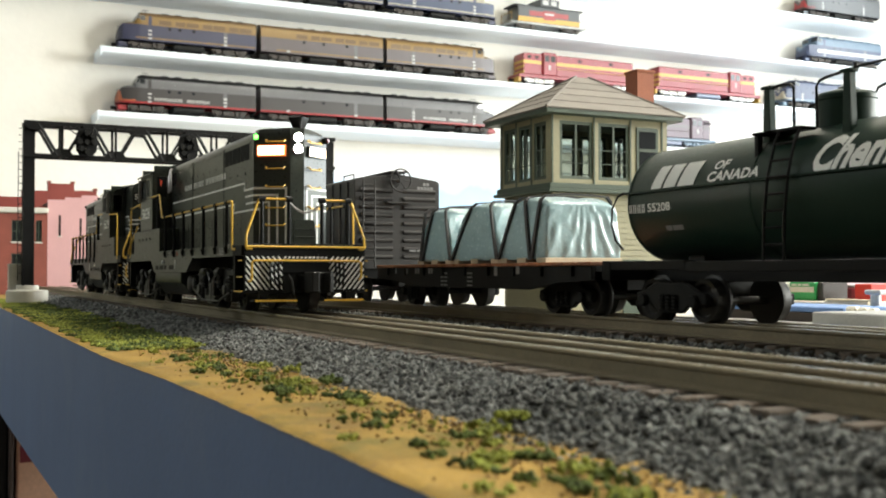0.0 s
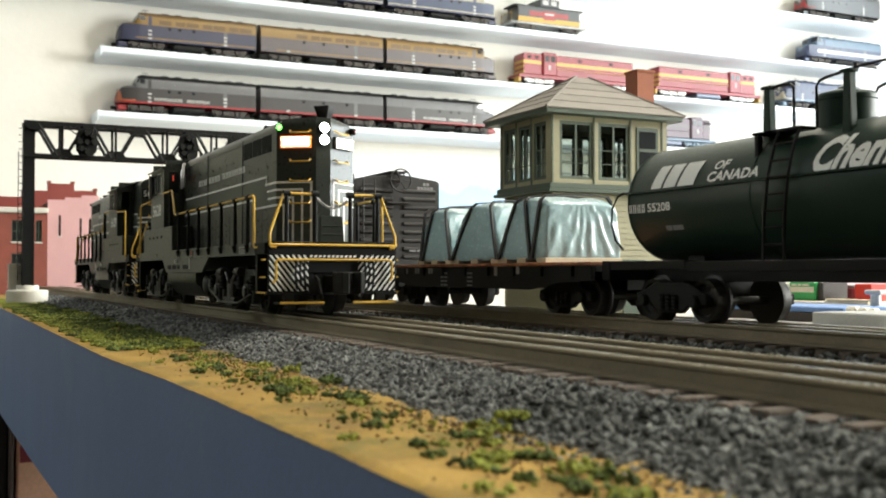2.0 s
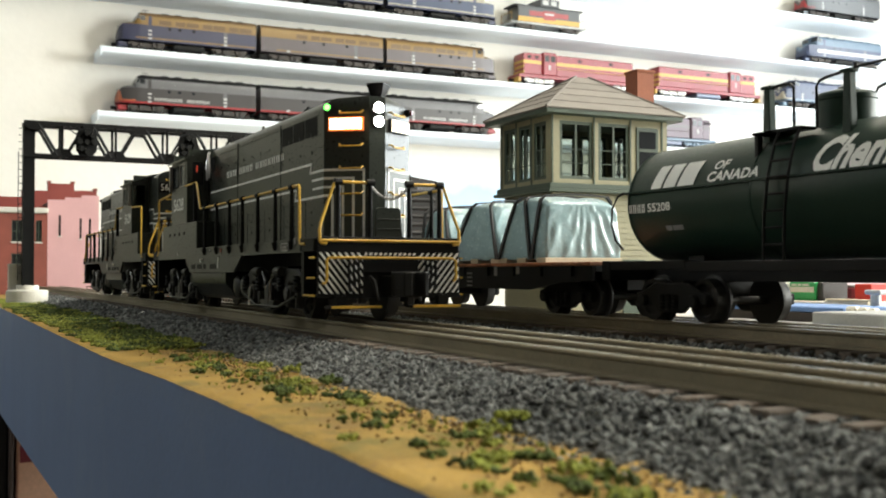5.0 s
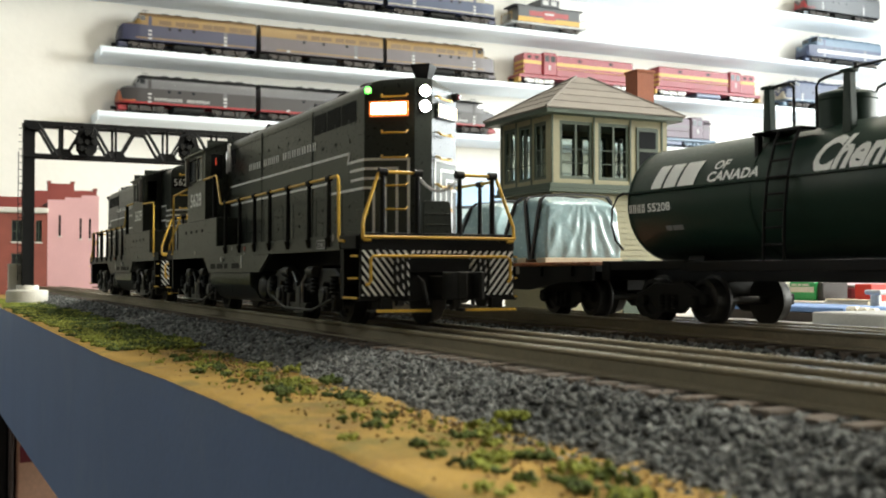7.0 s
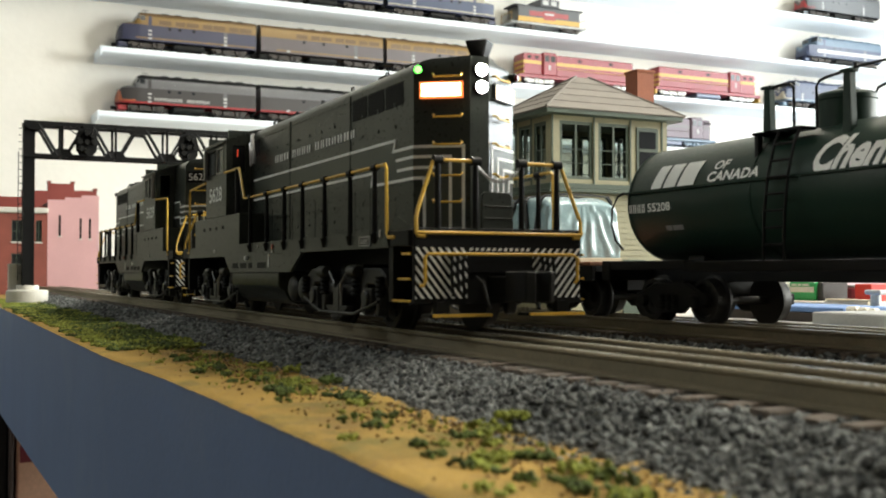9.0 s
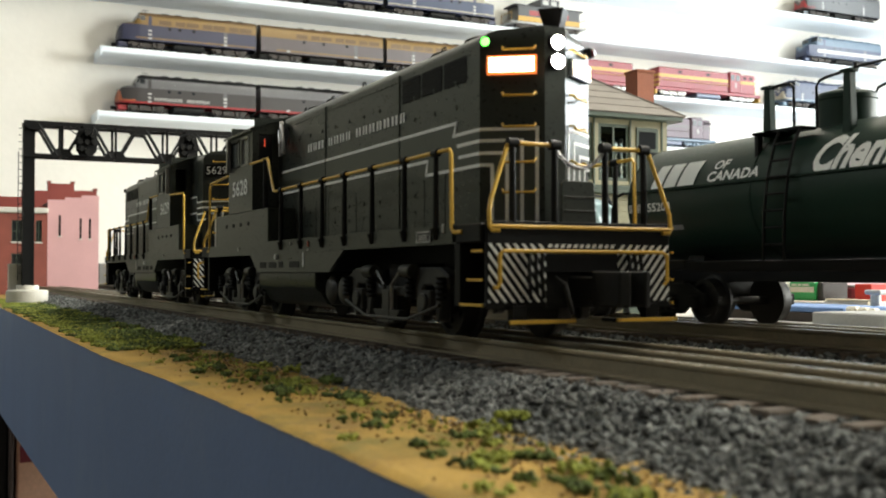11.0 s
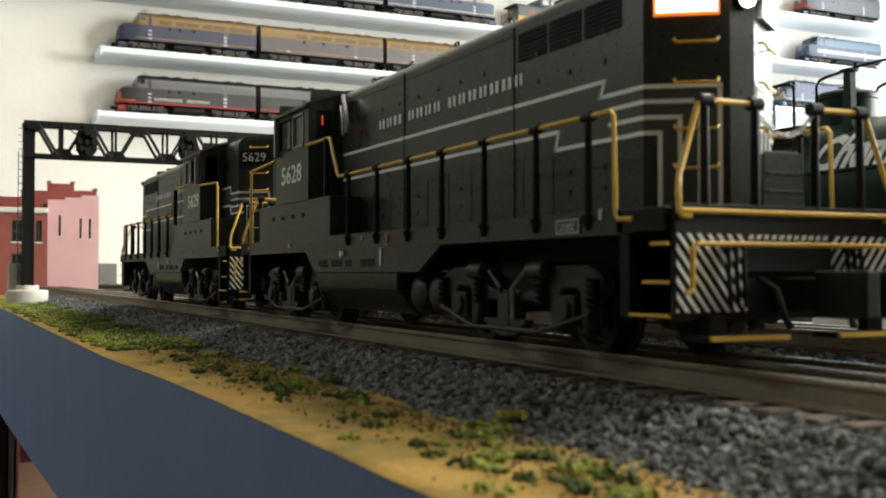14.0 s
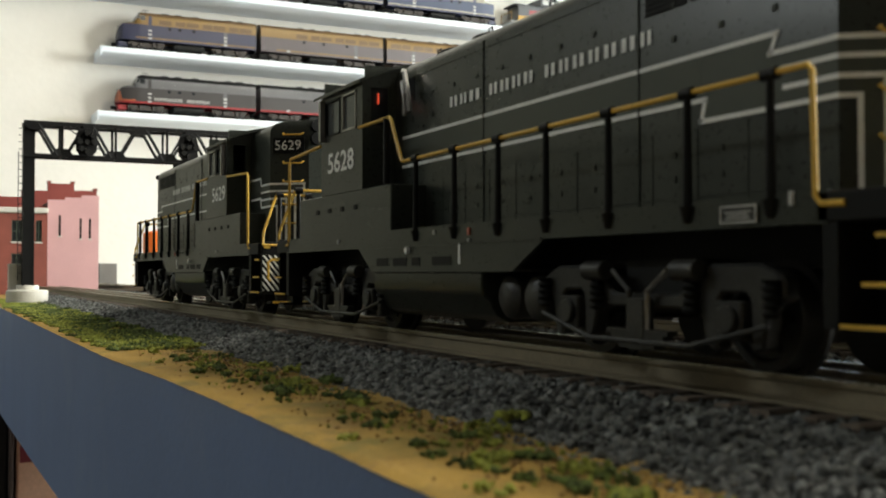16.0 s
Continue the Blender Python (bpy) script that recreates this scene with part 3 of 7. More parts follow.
    for s in (-1, 1):
        for y, z in ((0.0146, 0.0128), (0.0166, 0.0140), (0.0187, 0.0124)):
            part("brake_hose", tube(B(), [(X(0.0004), s * y, 0.0262), (X(0.0022), s * y, 0.0250), (X(0.0026), s * (y + 0.0004), 0.0200), (X(0.0024), s * (y - 0.0003), z)], 0.00055, 6), M_UNDER, parent)
        part("air_hose", tube(B(), [(X(0.001), s * 0.0095, 0.0185), (X(0.006), s * 0.0095, 0.0165), (X(0.0085), s * 0.0092, 0.0105), (X(0.0095), s * 0.0088, 0.0085)], 0.0008), M_UNDER, parent)


def locomotive(number, label, lit):
    t = thing("locomotive", label, "locomotive", "coupled diesel locomotives")
    # frame, walkway and tank
    bm = B()
    sill = [(-0.0165, 0.0340), (-0.3165, 0.0340), (-0.3165, 0.0284), (-0.2340, 0.0284), (-0.2220, 0.0203), (-0.1245, 0.0203), (-0.1085, 0.0284), (-0.0165, 0.0284)]
    for s in (-1, 1):
        prism(bm, sill, "y", *sorted((s * (SY - 0.0014), s * SY)))
    part("side_sill", bm, M_HOOD, t)
    bm = B()
    box(bm, -0.318, -0.015, -SY + 0.0014, SY - 0.0014, 0.0300, 0.0336)
    box(bm, -0.318, -0.015, -0.014, 0.014, 0.0210, 0.0300)
    part("walkway", bm, M_BLACK, t)
    bm = prism(B(), [(-0.0312, 0.0203), (-0.0312, 0.0150), (-0.0304, 0.0134), (-0.0285, 0.0122), (-0.0262, 0.0080), (-0.0225, 0.0062), (0.0225, 0.0062), (0.0262, 0.0080), (0.0285, 0.0122), (0.0304, 0.0134), (0.0312, 0.0150), (0.0312, 0.0203)], "x", -0.2220, -0.1435)
    tank = part("fuel_tank", bm, M_HOOD, t, bevel=0.0004)
    for s in (-1, 1):
        bm = B()
        for xa, xb in ((-0.2170, -0.2075), (-0.2030, -0.1920), (-0.1880, -0.1820), (-0.1730, -0.1600)):
            box(bm, xa, xb, *sorted((s * (SY - 0.001), s * (SY + 0.00015))), 0.0222, 0.0248)
        part("sill_slot", bm, M_UNDER, tank)
        for x in (-0.1345, -0.1205):
            bm = B()
            lathe(bm, [(0.0008, s * 0.0288), (0.0040, s * 0.0285), (0.0058, s * 0.0272), (0.0061, s * 0.0255), (0.0061, s * 0.0030)], (x, 0, 0.0135), "y", 20)
            part("air_reservoir", bm, M_TRUCK, t)
        bm = B()
        cyl(bm, (-0.1905, s * SY, 0.0270), (-0.1905, s * (SY + 0.0012), 0.0270), 0.0011)
        part("fuel_filler", bm, M_WHITE, tank)
        bm = box(B(), -0.1552, -0.1540, *sorted((s * SY, s * (SY + 0.0003))), 0.0225, 0.0285)
        part("fuel_gauge", bm, M_WHITE, tank)
        bm = B()
        box(bm, -0.0430, -0.0330, *sorted((s * (SY - 0.001), s * (SY + 0.0004))), 0.0292, 0.0326)
        plate = part("builder_plate", bm, M_TRUCK, t, "small dark metal plate with a pale rim", bevel=0.0003)
        bm = B()
        for xa, xb, za, zb in ((-0.0430, -0.0330, 0.0292, 0.0296), (-0.0430, -0.0330, 0.0322, 0.0326), (-0.0430, -0.0426, 0.0296, 0.0322), (-0.0334, -0.0330, 0.0296, 0.0322), (-0.0416, -0.0346, 0.0312, 0.0315), (-0.0408, -0.0356, 0.0306, 0.0309), (-0.0416, -0.0350, 0.0300, 0.0303)):
            box(bm, xa, xb, *sorted((s * (SY + 0.0003), s * (SY + 0.0006))), za, zb)
        part("plate_rim", bm, M_FADED, plate)
        part("sill_lip", box(B(), -0.2335, -0.1095, *sorted((s * SY, s * (SY + 0.0004))), 0.0283, 0.0287), M_HOOD, t)
        for x, z, w, h, m in ((-0.1485, 0.0306, 0.0012, 0.0020, M_REDTAG), (-0.1485, 0.0288, 0.0014, 0.0008, M_FADED), (-0.1715, 0.0314, 0.0011, 0.0014, M_FADED), (-0.2540, 0.0305, 0.0018, 0.0018, M_FADED), (-0.0245, 0.0318, 0.0010, 0.0026, M_FADED)):
            part("sill_mark", box(B(), x - w / 2, x + w / 2, *sorted((s * SY, s * (SY + 0.0005))), z, z + h), m, t)
        # battery boxes beside the cab
        bm = box(B(), -0.3000, -0.2050, *sorted((s * 0.0190, s * SY)), 0.0336, 0.0494)
        part("battery_box", bm, M_HOOD, t, bevel=0.0004)
        bm = B()
        for k in range(4):
            box(bm, -0.2790 + k * 0.0135, -0.2760 + k * 0.0135, *sorted((s * SY, s * (SY + 0.0003))), 0.0425, 0.0442)
        part("latch", bm, M_UNDER, t)
    # long hood
    h = part("long_hood", hood(B(), [(-0.2310, -HY)] + NOSE + [(-0.2310, HY)], 0.0336, 0.0940), M_HOOD, t)
    bm = B()
    for s in (-1, 1):
        # door seams, latches and louvres
        for x in (-0.0866, -0.1641):
            box(bm, x - 0.00025, x + 0.00025, *sorted((s * (HY - 0.001), s * (HY + 0.00035))), 0.0340, 0.0895)
        for k in range(12):
            x = -0.0420 - k * 0.0158
            if abs(x + 0.0866) > 0.003 and abs(x + 0.1641) > 0.003:
                for z in (0.0400, 0.0455, 0.0715, 0.0790):
                    if z > 0.07 and -0.19 < x < -0.078 and z < 0.078:
                        continue
                    box(bm, x - 0.0007, x + 0.0007, *sorted((s * (HY - 0.001), s * (HY + 0.0003))), z, z + 0.0013)
                box(bm, x - 0.0079 - 0.00012, x - 0.0079 + 0.00012, *sorted((s * (HY - 0.001), s * (HY + 0.00016))), 0.0350, 0.0510)
        box(bm, -0.2300, -0.0300, *sorted((s * (HY - 0.001), s * (HY + 0.00016))), 0.0362, 0.0365)
        box(bm, -0.2300, -0.0870, *sorted((s * (HY - 0.001), s * (HY + 0.00016))), 0.0872, 0.0874)
    part("door_hardware", bm, M_HOOD, h)
    for s in (-1, 1):
        for xa, xb in ((-0.0840, -0.0690), (-0.0675, -0.0520), (-0.0505, -0.0345), (-0.2260, -0.2140)):
            g = B()
            box(g, xa, xb, *sorted((s * (HY - 0.0010), s * (HY + 0.0001))), 0.0790, 0.0873)
            for k in range(7):
                box(g, xa, xb, *sorted((s * HY, s * (HY + 0.00035))), 0.0794 + k * 0.00115, 0.0797 + k * 0.00115)
            part("radiator_grille", g, M_UNDER, h, "black louvred grille")
    # grey lightning band and white stripes, both sides and round the nose
    for s in (-1, 1):
        o = (0, s, 0)
        def P(x, z):
            return (x, s * HY, z)
        fo = facet_out(s)
        quads = [([P(x0, za), P(x1, za), P(x1, zb), P(x0, zb)], o) for x0, x1, za, zb in ((-0.2245, -0.0646, 0.0570, 0.0672), (-0.0645, -0.0426, 0.0524, 0.0672), (-0.0425, -0.0260, 0.0524, 0.0632))]
        quads.append(([on_facet(0.0, s, 0.0524), on_facet(0.92, s, 0.0524), on_facet(0.92, s, 0.0632), on_facet(0.0, s, 0.0632)], fo))
        quads.append(([on_facet(0.20, s, 0.0345), on_facet(0.92, s, 0.0345), on_facet(0.92, s, 0.0523), on_facet(0.20, s, 0.0523)], fo))
        for q, out in quads:
            bd = B()
            slab_on(bd, *q, out, 0.00012)
            part("grey_band", bd, M_BAND, h, "dark grey lightning band")
        w = B()
        th = 0.00105
        def line(x0, z0, x1, z1):
            slab_on(w, P(x0, z0 - th / 2), P(x1, z1 - th / 2), P(x1, z1 + th / 2), P(x0, z0 + th / 2), o)
        line(-0.2245, 0.0670, -0.0408, 0.0670)
        slab_on(w, P(-0.0420, 0.0670), P(-0.0408, 0.0670), P(-0.0428, 0.0632), P(-0.0442, 0.0628), o)
        line(-0.0442, 0.0632, -0.0258, 0.0632)
        line(-0.0410, 0.0597, -0.0258, 0.0597)
        line(-0.0400, 0.0560, -0.0258, 0.0560)
        line(-0.2245, 0.0570, -0.0622, 0.0570)
        slab_on(w, P(-0.0634, 0.0570), P(-0.0622, 0.0570), P(-0.0636, 0.0524), P(-0.0650, 0.0520), o)
        line(-0.0650, 0.0524, -0.0258, 0.0524)
        for z, sv in ((0.0632, 0.91), (0.0597, 0.68), (0.0560, 0.45), (0.0524, 0.22)):
            slab_on(w, on_facet(0.0, s, z - th / 2), on_facet(sv, s, z - th / 2), on_facet(sv, s, z + th / 2), on_facet(0.0, s, z + th / 2), fo)
            slab_on(w, on_facet(sv - 0.055, s, 0.0345), on_facet(sv, s, 0.0345), on_facet(sv, s, z + th / 2), on_facet(sv - 0.055, s, z + th / 2), fo)
        part("white_stripe", w, M_WHITE, h, "white lightning stripe")
    for s, face in ((-1, FACE_NEAR), (1, FACE_FAR)):
        for shapes, a, b in (([1, 0.85, 1.3], -0.1864, -0.1664), ([1, 1.05, 1, 1], -0.1600, -0.1350), ([1, 0.85, 1, 0.9, 1, 1.05, 0.8], -0.1285, -0.0816)):
            x = a if s < 0 else -0.268 - a
            letter_shapes("lettering", shapes, M_WHITE, h, pose(x, s * (HY + 0.0002), 0.0725) @ face, b - a, 0.0034, 0.45)
        xn = -0.2655 if s < 0 else -0.2445
        writing("lettering", number, M_WHITE, t, pose(xn, s * (SY + 0.0002), 0.0573) @ face, 0.0272, 0.0078, bold=0.02)
    # nose fittings: grab irons, number boards, lamps
    for s in (-1, 1):
        for z in (0.0352, 0.0440, 0.0530, 0.0620, 0.0730, 0.0868):
            if z in (0.0352, 0.0620):
                continue
            part("grab_iron", tube(B(), [on_facet(0.36, s, z + 0.0009, 0.0002), on_facet(0.36, s, z + 0.0009, 0.0014), on_facet(0.37, s, z, 0.0022), on_facet(0.85, s, z, 0.0022), on_facet(0.86, s, z + 0.0009, 0.0014), on_facet(0.86, s, z + 0.0009, 0.0002)], 0.00042, 6), M_YELLOW, h, "yellow grab iron")
        part("grab_iron", tube(B(), [on_facet(0.36, s, 0.0645, 0.0002), on_facet(0.36, s, 0.0645, 0.0014), on_facet(0.37, s, 0.0636, 0.0022), on_facet(0.85, s, 0.0636, 0.0022), on_facet(0.86, s, 0.0645, 0.0014), on_facet(0.86, s, 0.0645, 0.0002)], 0.00042, 6), M_YELLOW, h, "yellow grab iron")
        fo = facet_out(s)
        bm = B()
        slab_on(bm, on_facet(0.12, s, 0.0795), on_facet(0.88, s, 0.0795), on_facet(0.88, s, 0.0851), on_facet(0.12, s, 0.0851), fo, 0.0016)
        # near box emits orange, imitating the lit board's glow round its edge
        part("number_box", bm, M_BOARDRIM if lit and s < 0 else M_HOOD, h, "number box")
        bm = B()
        slab_on(bm, on_facet(0.155, s, 0.0801, 0.0016), on_facet(0.845, s, 0.0801, 0.0016), on_facet(0.845, s, 0.0845, 0.0016), on_facet(0.155, s, 0.0845, 0.0016), fo, 0.0003)
        part("number_board", bm, M_BOARD if lit else M_BLACK, h, "glowing number board" if lit else "dark number board")
        c = on_facet(0.10, s, 0.0893, 0.0)
        bm = B()
        cyl(bm, c - fo * 0.001, c + fo * 0.0022, 0.0017)
        part("marker_light", bm, M_BLACK, h)
        bm = B()
        cyl(bm, c + fo * 0.0021, c + fo * 0.0030, 0.0014, 0.0010)
        part("marker_lens", bm, (M_GREEN if s < 0 else M_DARKRED) if lit else M_DARKGLASS, h, "green marker lens" if s < 0 else "dark red marker lens")
    for z in (0.0832, 0.0890):
        bm = B()
        cyl(bm, (-0.0150, 0, z), (-0.0128, 0, z), 0.0026)
        part("headlight_bezel", bm, M_BLACK, h)
        bm = B()
        cyl(bm, (-0.0130, 0, z), (-0.0120, 0, z), 0.0022, 0.0018, 16)
        part("headlight", bm, M_LAMP if lit else M_DARKGLASS, h, "bright white headlight")
    # roof: bell housing, fans, stacks
    bm = B()
    lathe(bm, [(0.0034, 0.0925), (0.0034, 0.0948), (0.0038, 0.0952), (0.0054, 0.0992), (0.0054, 0.0998), (0.0010, 0.1002)], (-0.0185, 0.0020, 0), "z", 4)
    part("roof_bell", bm, M_BLACK, h, "black roof bell housing")
    for x in (-0.0500, -0.0760, -0.1850, -0.2100):
        bm = B()
        lathe(bm, [(0.0112, 0.0930), (0.0112, 0.0962), (0.0104, 0.0966), (0.0098, 0.0955), (0.0020, 0.0955)], (x, 0, 0), "z", 28)
        for k in range(8):
            a = math.pi * k / 8
            tube(bm, [(x - 0.0105 * math.cos(a), -0.0105 * math.sin(a), 0.0964), (x + 0.0105 * math.cos(a), 0.0105 * math.sin(a), 0.0964)], 0.00025, 5)
        part("cooling_fan", bm, M_BLACK, h)
    for x in (-0.1150, -0.1500):
        part("exhaust_stack", box(B(), x - 0.0045, x + 0.0045, -0.0035, 0.0035, 0.0935, 0.0968), M_BLACK, h, bevel=0.0003)
    for k in range(5):
        for s in (-1, 1):
            x = -0.060 - k * 0.036
            part("lift_ring", tube(B(), [(x - 0.0012, s * 0.0150, 0.0925), (x - 0.0012, s * 0.0150, 0.0948), (x + 0.0012, s * 0.0150, 0.0948), (x + 0.0012, s * 0.0150, 0.0925)], 0.00035, 5), M_BLACK, h)
    # short hood
    sh = part("short_hood", hood(B(), [(-0.2735, -HY), (-0.2735, HY), (-0.3075, HY), (-0.3190, 0.0036), (-0.3190, -0.0036), (-0.3075, -HY)], 0.0336, 0.0940), M_HOOD, t)
    # far end nose: bands, grabs, boards mirrored about the frame's middle
    mid = -0.3335
    def back(v):
        return Vector((mid - v.x, v.y, v.z))
    for s in (-1, 1):
        fo = facet_out(s)
        fb = Vector((-fo.x, fo.y, 0))
        w, bd = B(), B()
        o = (0, s, 0)
        th = 0.00105
        slab_on(bd, back(on_facet(0.0, s, 0.0524)), back(on_facet(0.92, s, 0.0524)), back(on_facet(0.92, s, 0.0632)), back(on_facet(0.0, s, 0.0632)), fb, 0.00012)
        part("grey_band", bd, M_BAND, sh)
        bd = B()
        slab_on(bd, (-0.3075, s * HY, 0.0524), (-0.2950, s * HY, 0.0524), (-0.2950, s * HY, 0.0632), (-0.3075, s * HY, 0.0632), o, 0.00012)
        part("grey_band", bd, M_BAND, sh)
        bd = B()
        slab_on(bd, (-0.2949, s * HY, 0.0570), (-0.2740, s * HY, 0.0570), (-0.2740, s * HY, 0.0670), (-0.2949, s * HY, 0.0670), o, 0.00012)
        for z, sv in ((0.0632, 0.91), (0.0597, 0.68), (0.0560, 0.45), (0.0524, 0.22)):
            slab_on(w, back(on_facet(0.0, s, z - th / 2)), back(on_facet(sv, s, z - th / 2)), back(on_facet(sv, s, z + th / 2)), back(on_facet(0.0, s, z + th / 2)), fb)
            slab_on(w, (-0.3077, s * HY, z - th / 2), (-0.2925, s * HY, z - th / 2), (-0.2925, s * HY, z + th / 2), (-0.3077, s * HY, z + th / 2), o)
            slab_on(w, back(on_facet(sv - 0.055, s, 0.0345)), back(on_facet(sv, s, 0.0345)), back(on_facet(sv, s, z)), back(on_facet(sv - 0.055, s, z)), fb)
        for z in (0.0670, 0.0570):
            slab_on(w, (-0.2925, s * HY, z - th / 2), (-0.2740, s * HY, z - th / 2), (-0.2740, s * HY, z + th / 2), (-0.2925, s * HY, z + th / 2), o)
        for z0, z1 in ((0.0632, 0.0670), (0.0524, 0.0570)):
            slab_on(w, (-0.2935, s * HY, z0), (-0.2920, s * HY, z0), (-0.2915, s * HY, z1), (-0.2930, s * HY, z1), o)
        part("grey_band", bd, M_BAND, sh)
        part("white_stripe", w, M_WHITE, sh)
        for z in (0.0440, 0.0530, 0.0640, 0.0730, 0.0868):
            part("grab_iron", tube(B(), [back(p) for p in (on_facet(0.36, s, z + 0.0009, 0.0002), on_facet(0.36, s, z + 0.0009, 0.0014), on_facet(0.37, s, z, 0.0022), on_facet(0.85, s, z, 0.0022), on_facet(0.86, s, z + 0.0009, 0.0014), on_facet(0.86, s, z + 0.0009, 0.0002))], 0.00042, 6), M_YELLOW, sh, "yellow grab iron")
        bm = B()
        slab_on(bm, *[back(on_facet(a, s, z)) for a, z in ((0.10, 0.0781), (0.90, 0.0781), (0.90, 0.0853), (0.10, 0.0853))], fb, 0.0016)
        nb = part("number_box", bm, M_BLACK, sh)
        p = back(on_facet(0.16 if s > 0 else 0.84, s, 0.0795, 0.0020))
        ang = math.degrees(math.atan2(fb.y, fb.x)) + 90
        writing("board_number", number, M_WHITE, nb, pose(p.x, p.y, p.z) @ pose(0, 0, 0, 90, 0, ang), 0.0130, 0.0046)
    bm = B()
    for z in (0.0850, 0.0912):
        cyl(bm, (-0.3215, 0, z), (-0.3188, 0, z), 0.0030)
    part("headlight_bezel", bm, M_BLACK, sh)
    # cab: walls with window openings, curved roof with overhang
    cab = part("cab", B(), M_HOOD, t)
    bm = B()
    xa, xb = -0.2738, -0.2307
    wy = SY - 0.0012
    for s in (-1, 1):
        y0, y1 = sorted((s * wy, s * SY))
        box(bm, xa, xb, y0, y1, 0.0494, 0.0715)
        box(bm, xa, xb, y0, y1, 0.0852, 0.0880)
        for a, b in ((xa, -0.2690), (-0.2530, -0.2505), (-0.2365, xb)):
            box(bm, a, b, y0, y1, 0.0715, 0.0852)
    for x in (xa, xb - 0.0012):
        box(bm, x, x + 0.0012, -wy, wy, 0.0494, 0.0720)
        box(bm, x, x + 0.0012, -wy, wy, 0.0855, 0.0930)
        for s in (-1, 1):
            box(bm, x, x + 0.0012, *sorted((s * 0.0290, s * wy)), 0.0720, 0.0855)
            box(bm, x, x + 0.0012, *sorted((s * 0.0190, s * 0.0225)), 0.0720, 0.0855)
    cab.data = mesh_of("cab", bm, M_HOOD)
    roof = []
    n = 14
    for i in range(n + 1):
        y = -0.0338 + 0.0676 * i / n
        roof.append((y, 0.0878 + 0.0075 * (1 - (abs(y) / 0.0338) ** 2.4)))
    under = [(y, z - 0.0012) for y, z in reversed(roof)]
    part("cab_roof", prism(B(), roof + under, "x", xa - 0.0050, xb + 0.0010), M_HOOD, cab)
    for s in (-1, 1):
        for a, b in ((-0.2690, -0.2530), (-0.2505, -0.2365)):
            part("pane", box(B(), a, b, *sorted((s * (wy + 0.0002), s * (wy + 0.0006))), 0.0715, 0.0852), M_CABGLASS, cab)
            f = B()
            for x0, x1, z0, z1 in ((a, a + 0.0008, 0.0715, 0.0852), (b - 0.0008, b, 0.0715, 0.0852), (a, b, 0.0715, 0.0723), (a, b, 0.0844, 0.0852)):
                box(f, x0, x1, *sorted((s * (wy + 0.0004), s * (SY + 0.0003))), z0, z1)
            part("window_frame", f, M_STEEL if b > -0.25 else M_BLACK, cab)
        # wind deflectors and cab front glass
        part("wind_deflector", box(B(), -0.2708, -0.2690, *sorted((s * SY, s * (SY + 0.0022))), 0.0700, 0.0856), M_STEEL, cab, "pale wind deflector")
        part("pane", box(B(), xb - 0.0008, xb - 0.0004, *sorted((s * 0.0225, s * 0.0290)), 0.0720, 0.0855), M_DARKGLASS, cab)
        part("cab_light", box(B(), -0.2304, -0.2296, *sorted((s * 0.0264, s * 0.0267)), 0.0795, 0.0832), M_RED, cab, "small red cab light")
        bm = B()
        for z0, z1, y in ((0.0700, 0.0905, 0.0318), ):
            tube(bm, [(-0.2180, s * 0.0220, 0.0895), (-0.2140, s * 0.0235, 0.0880), (-0.2095, s * 0.0240, 0.0790), (-0.2090, s * 0.0240, 0.0740)], 0.0010, 7)
            tube(bm, [(-0.2150, s * 0.0240, 0.0850), (-0.2110, s * 0.0250, 0.0800), (-0.2105, s * 0.0250, 0.0730)], 0.0008, 7)
        part("wiper_pipe", bm, M_STEEL, cab, "grey bent pipe")
    # side rails and stanchions
    for s in (-1, 1):
        y = s * SY
        for x in (-0.0298, -0.0532, -0.0808, -0.1075, -0.1320, -0.1582, -0.1851):
            bm = B()
            cyl(bm, (x, y, 0.0315), (x, y, 0.0548), 0.0010, 0.0008)
            cyl(bm, (x - 0.0018, y, 0.0558), (x + 0.0018, y, 0.0558), 0.0012)
            cyl(bm, (x, y, 0.0298), (x, y, 0.0332), 0.0009, 0.0018)
            part("stanchion", bm, M_BLACK, t, "black handrail post")
        part("handrail", tube(B(), [(-0.0125, y, 0.0316), (-0.0178, y, 0.0318), (-0.0190, y, 0.0330), (-0.0196, y, 0.0548), (-0.0206, y, 0.0560), (-0.1945, y, 0.0557), (-0.1962, y, 0.0560), (-0.2050, y, 0.0705), (-0.2062, y, 0.0713), (-0.2335, y, 0.0713)], 0.00062), M_YELLOW, t, "yellow handrail")
        bm = B()
        cyl(bm, (-0.2085, y, 0.0494), (-0.2085, y, 0.0712), 0.0012)
        part("stanchion", bm, M_BLACK, t)
        part("handrail", tube(B(), [(-0.3180, y, 0.0316), (-0.3155, y, 0.0318), (-0.3145, y, 0.0330), (-0.3138, y, 0.0660), (-0.3125, y, 0.0675), (-0.2750, y, 0.0690)], 0.00062), M_YELLOW, t, "yellow handrail")
    end_platform(t, 1, 0.0, lit)
    end_platform(t, -1, -0.3335, False)
    sets = truck(t, -0.0740) + truck(t, -0.2620)
    return t, sets


LOCO_A, WHEELS_A = locomotive("5628", "black and grey road switcher locomotive with lit headlight, leading", True)
LOCO_B, WHEELS_B = locomotive("5629", "black and grey road switcher locomotive coupled behind the leader", False)


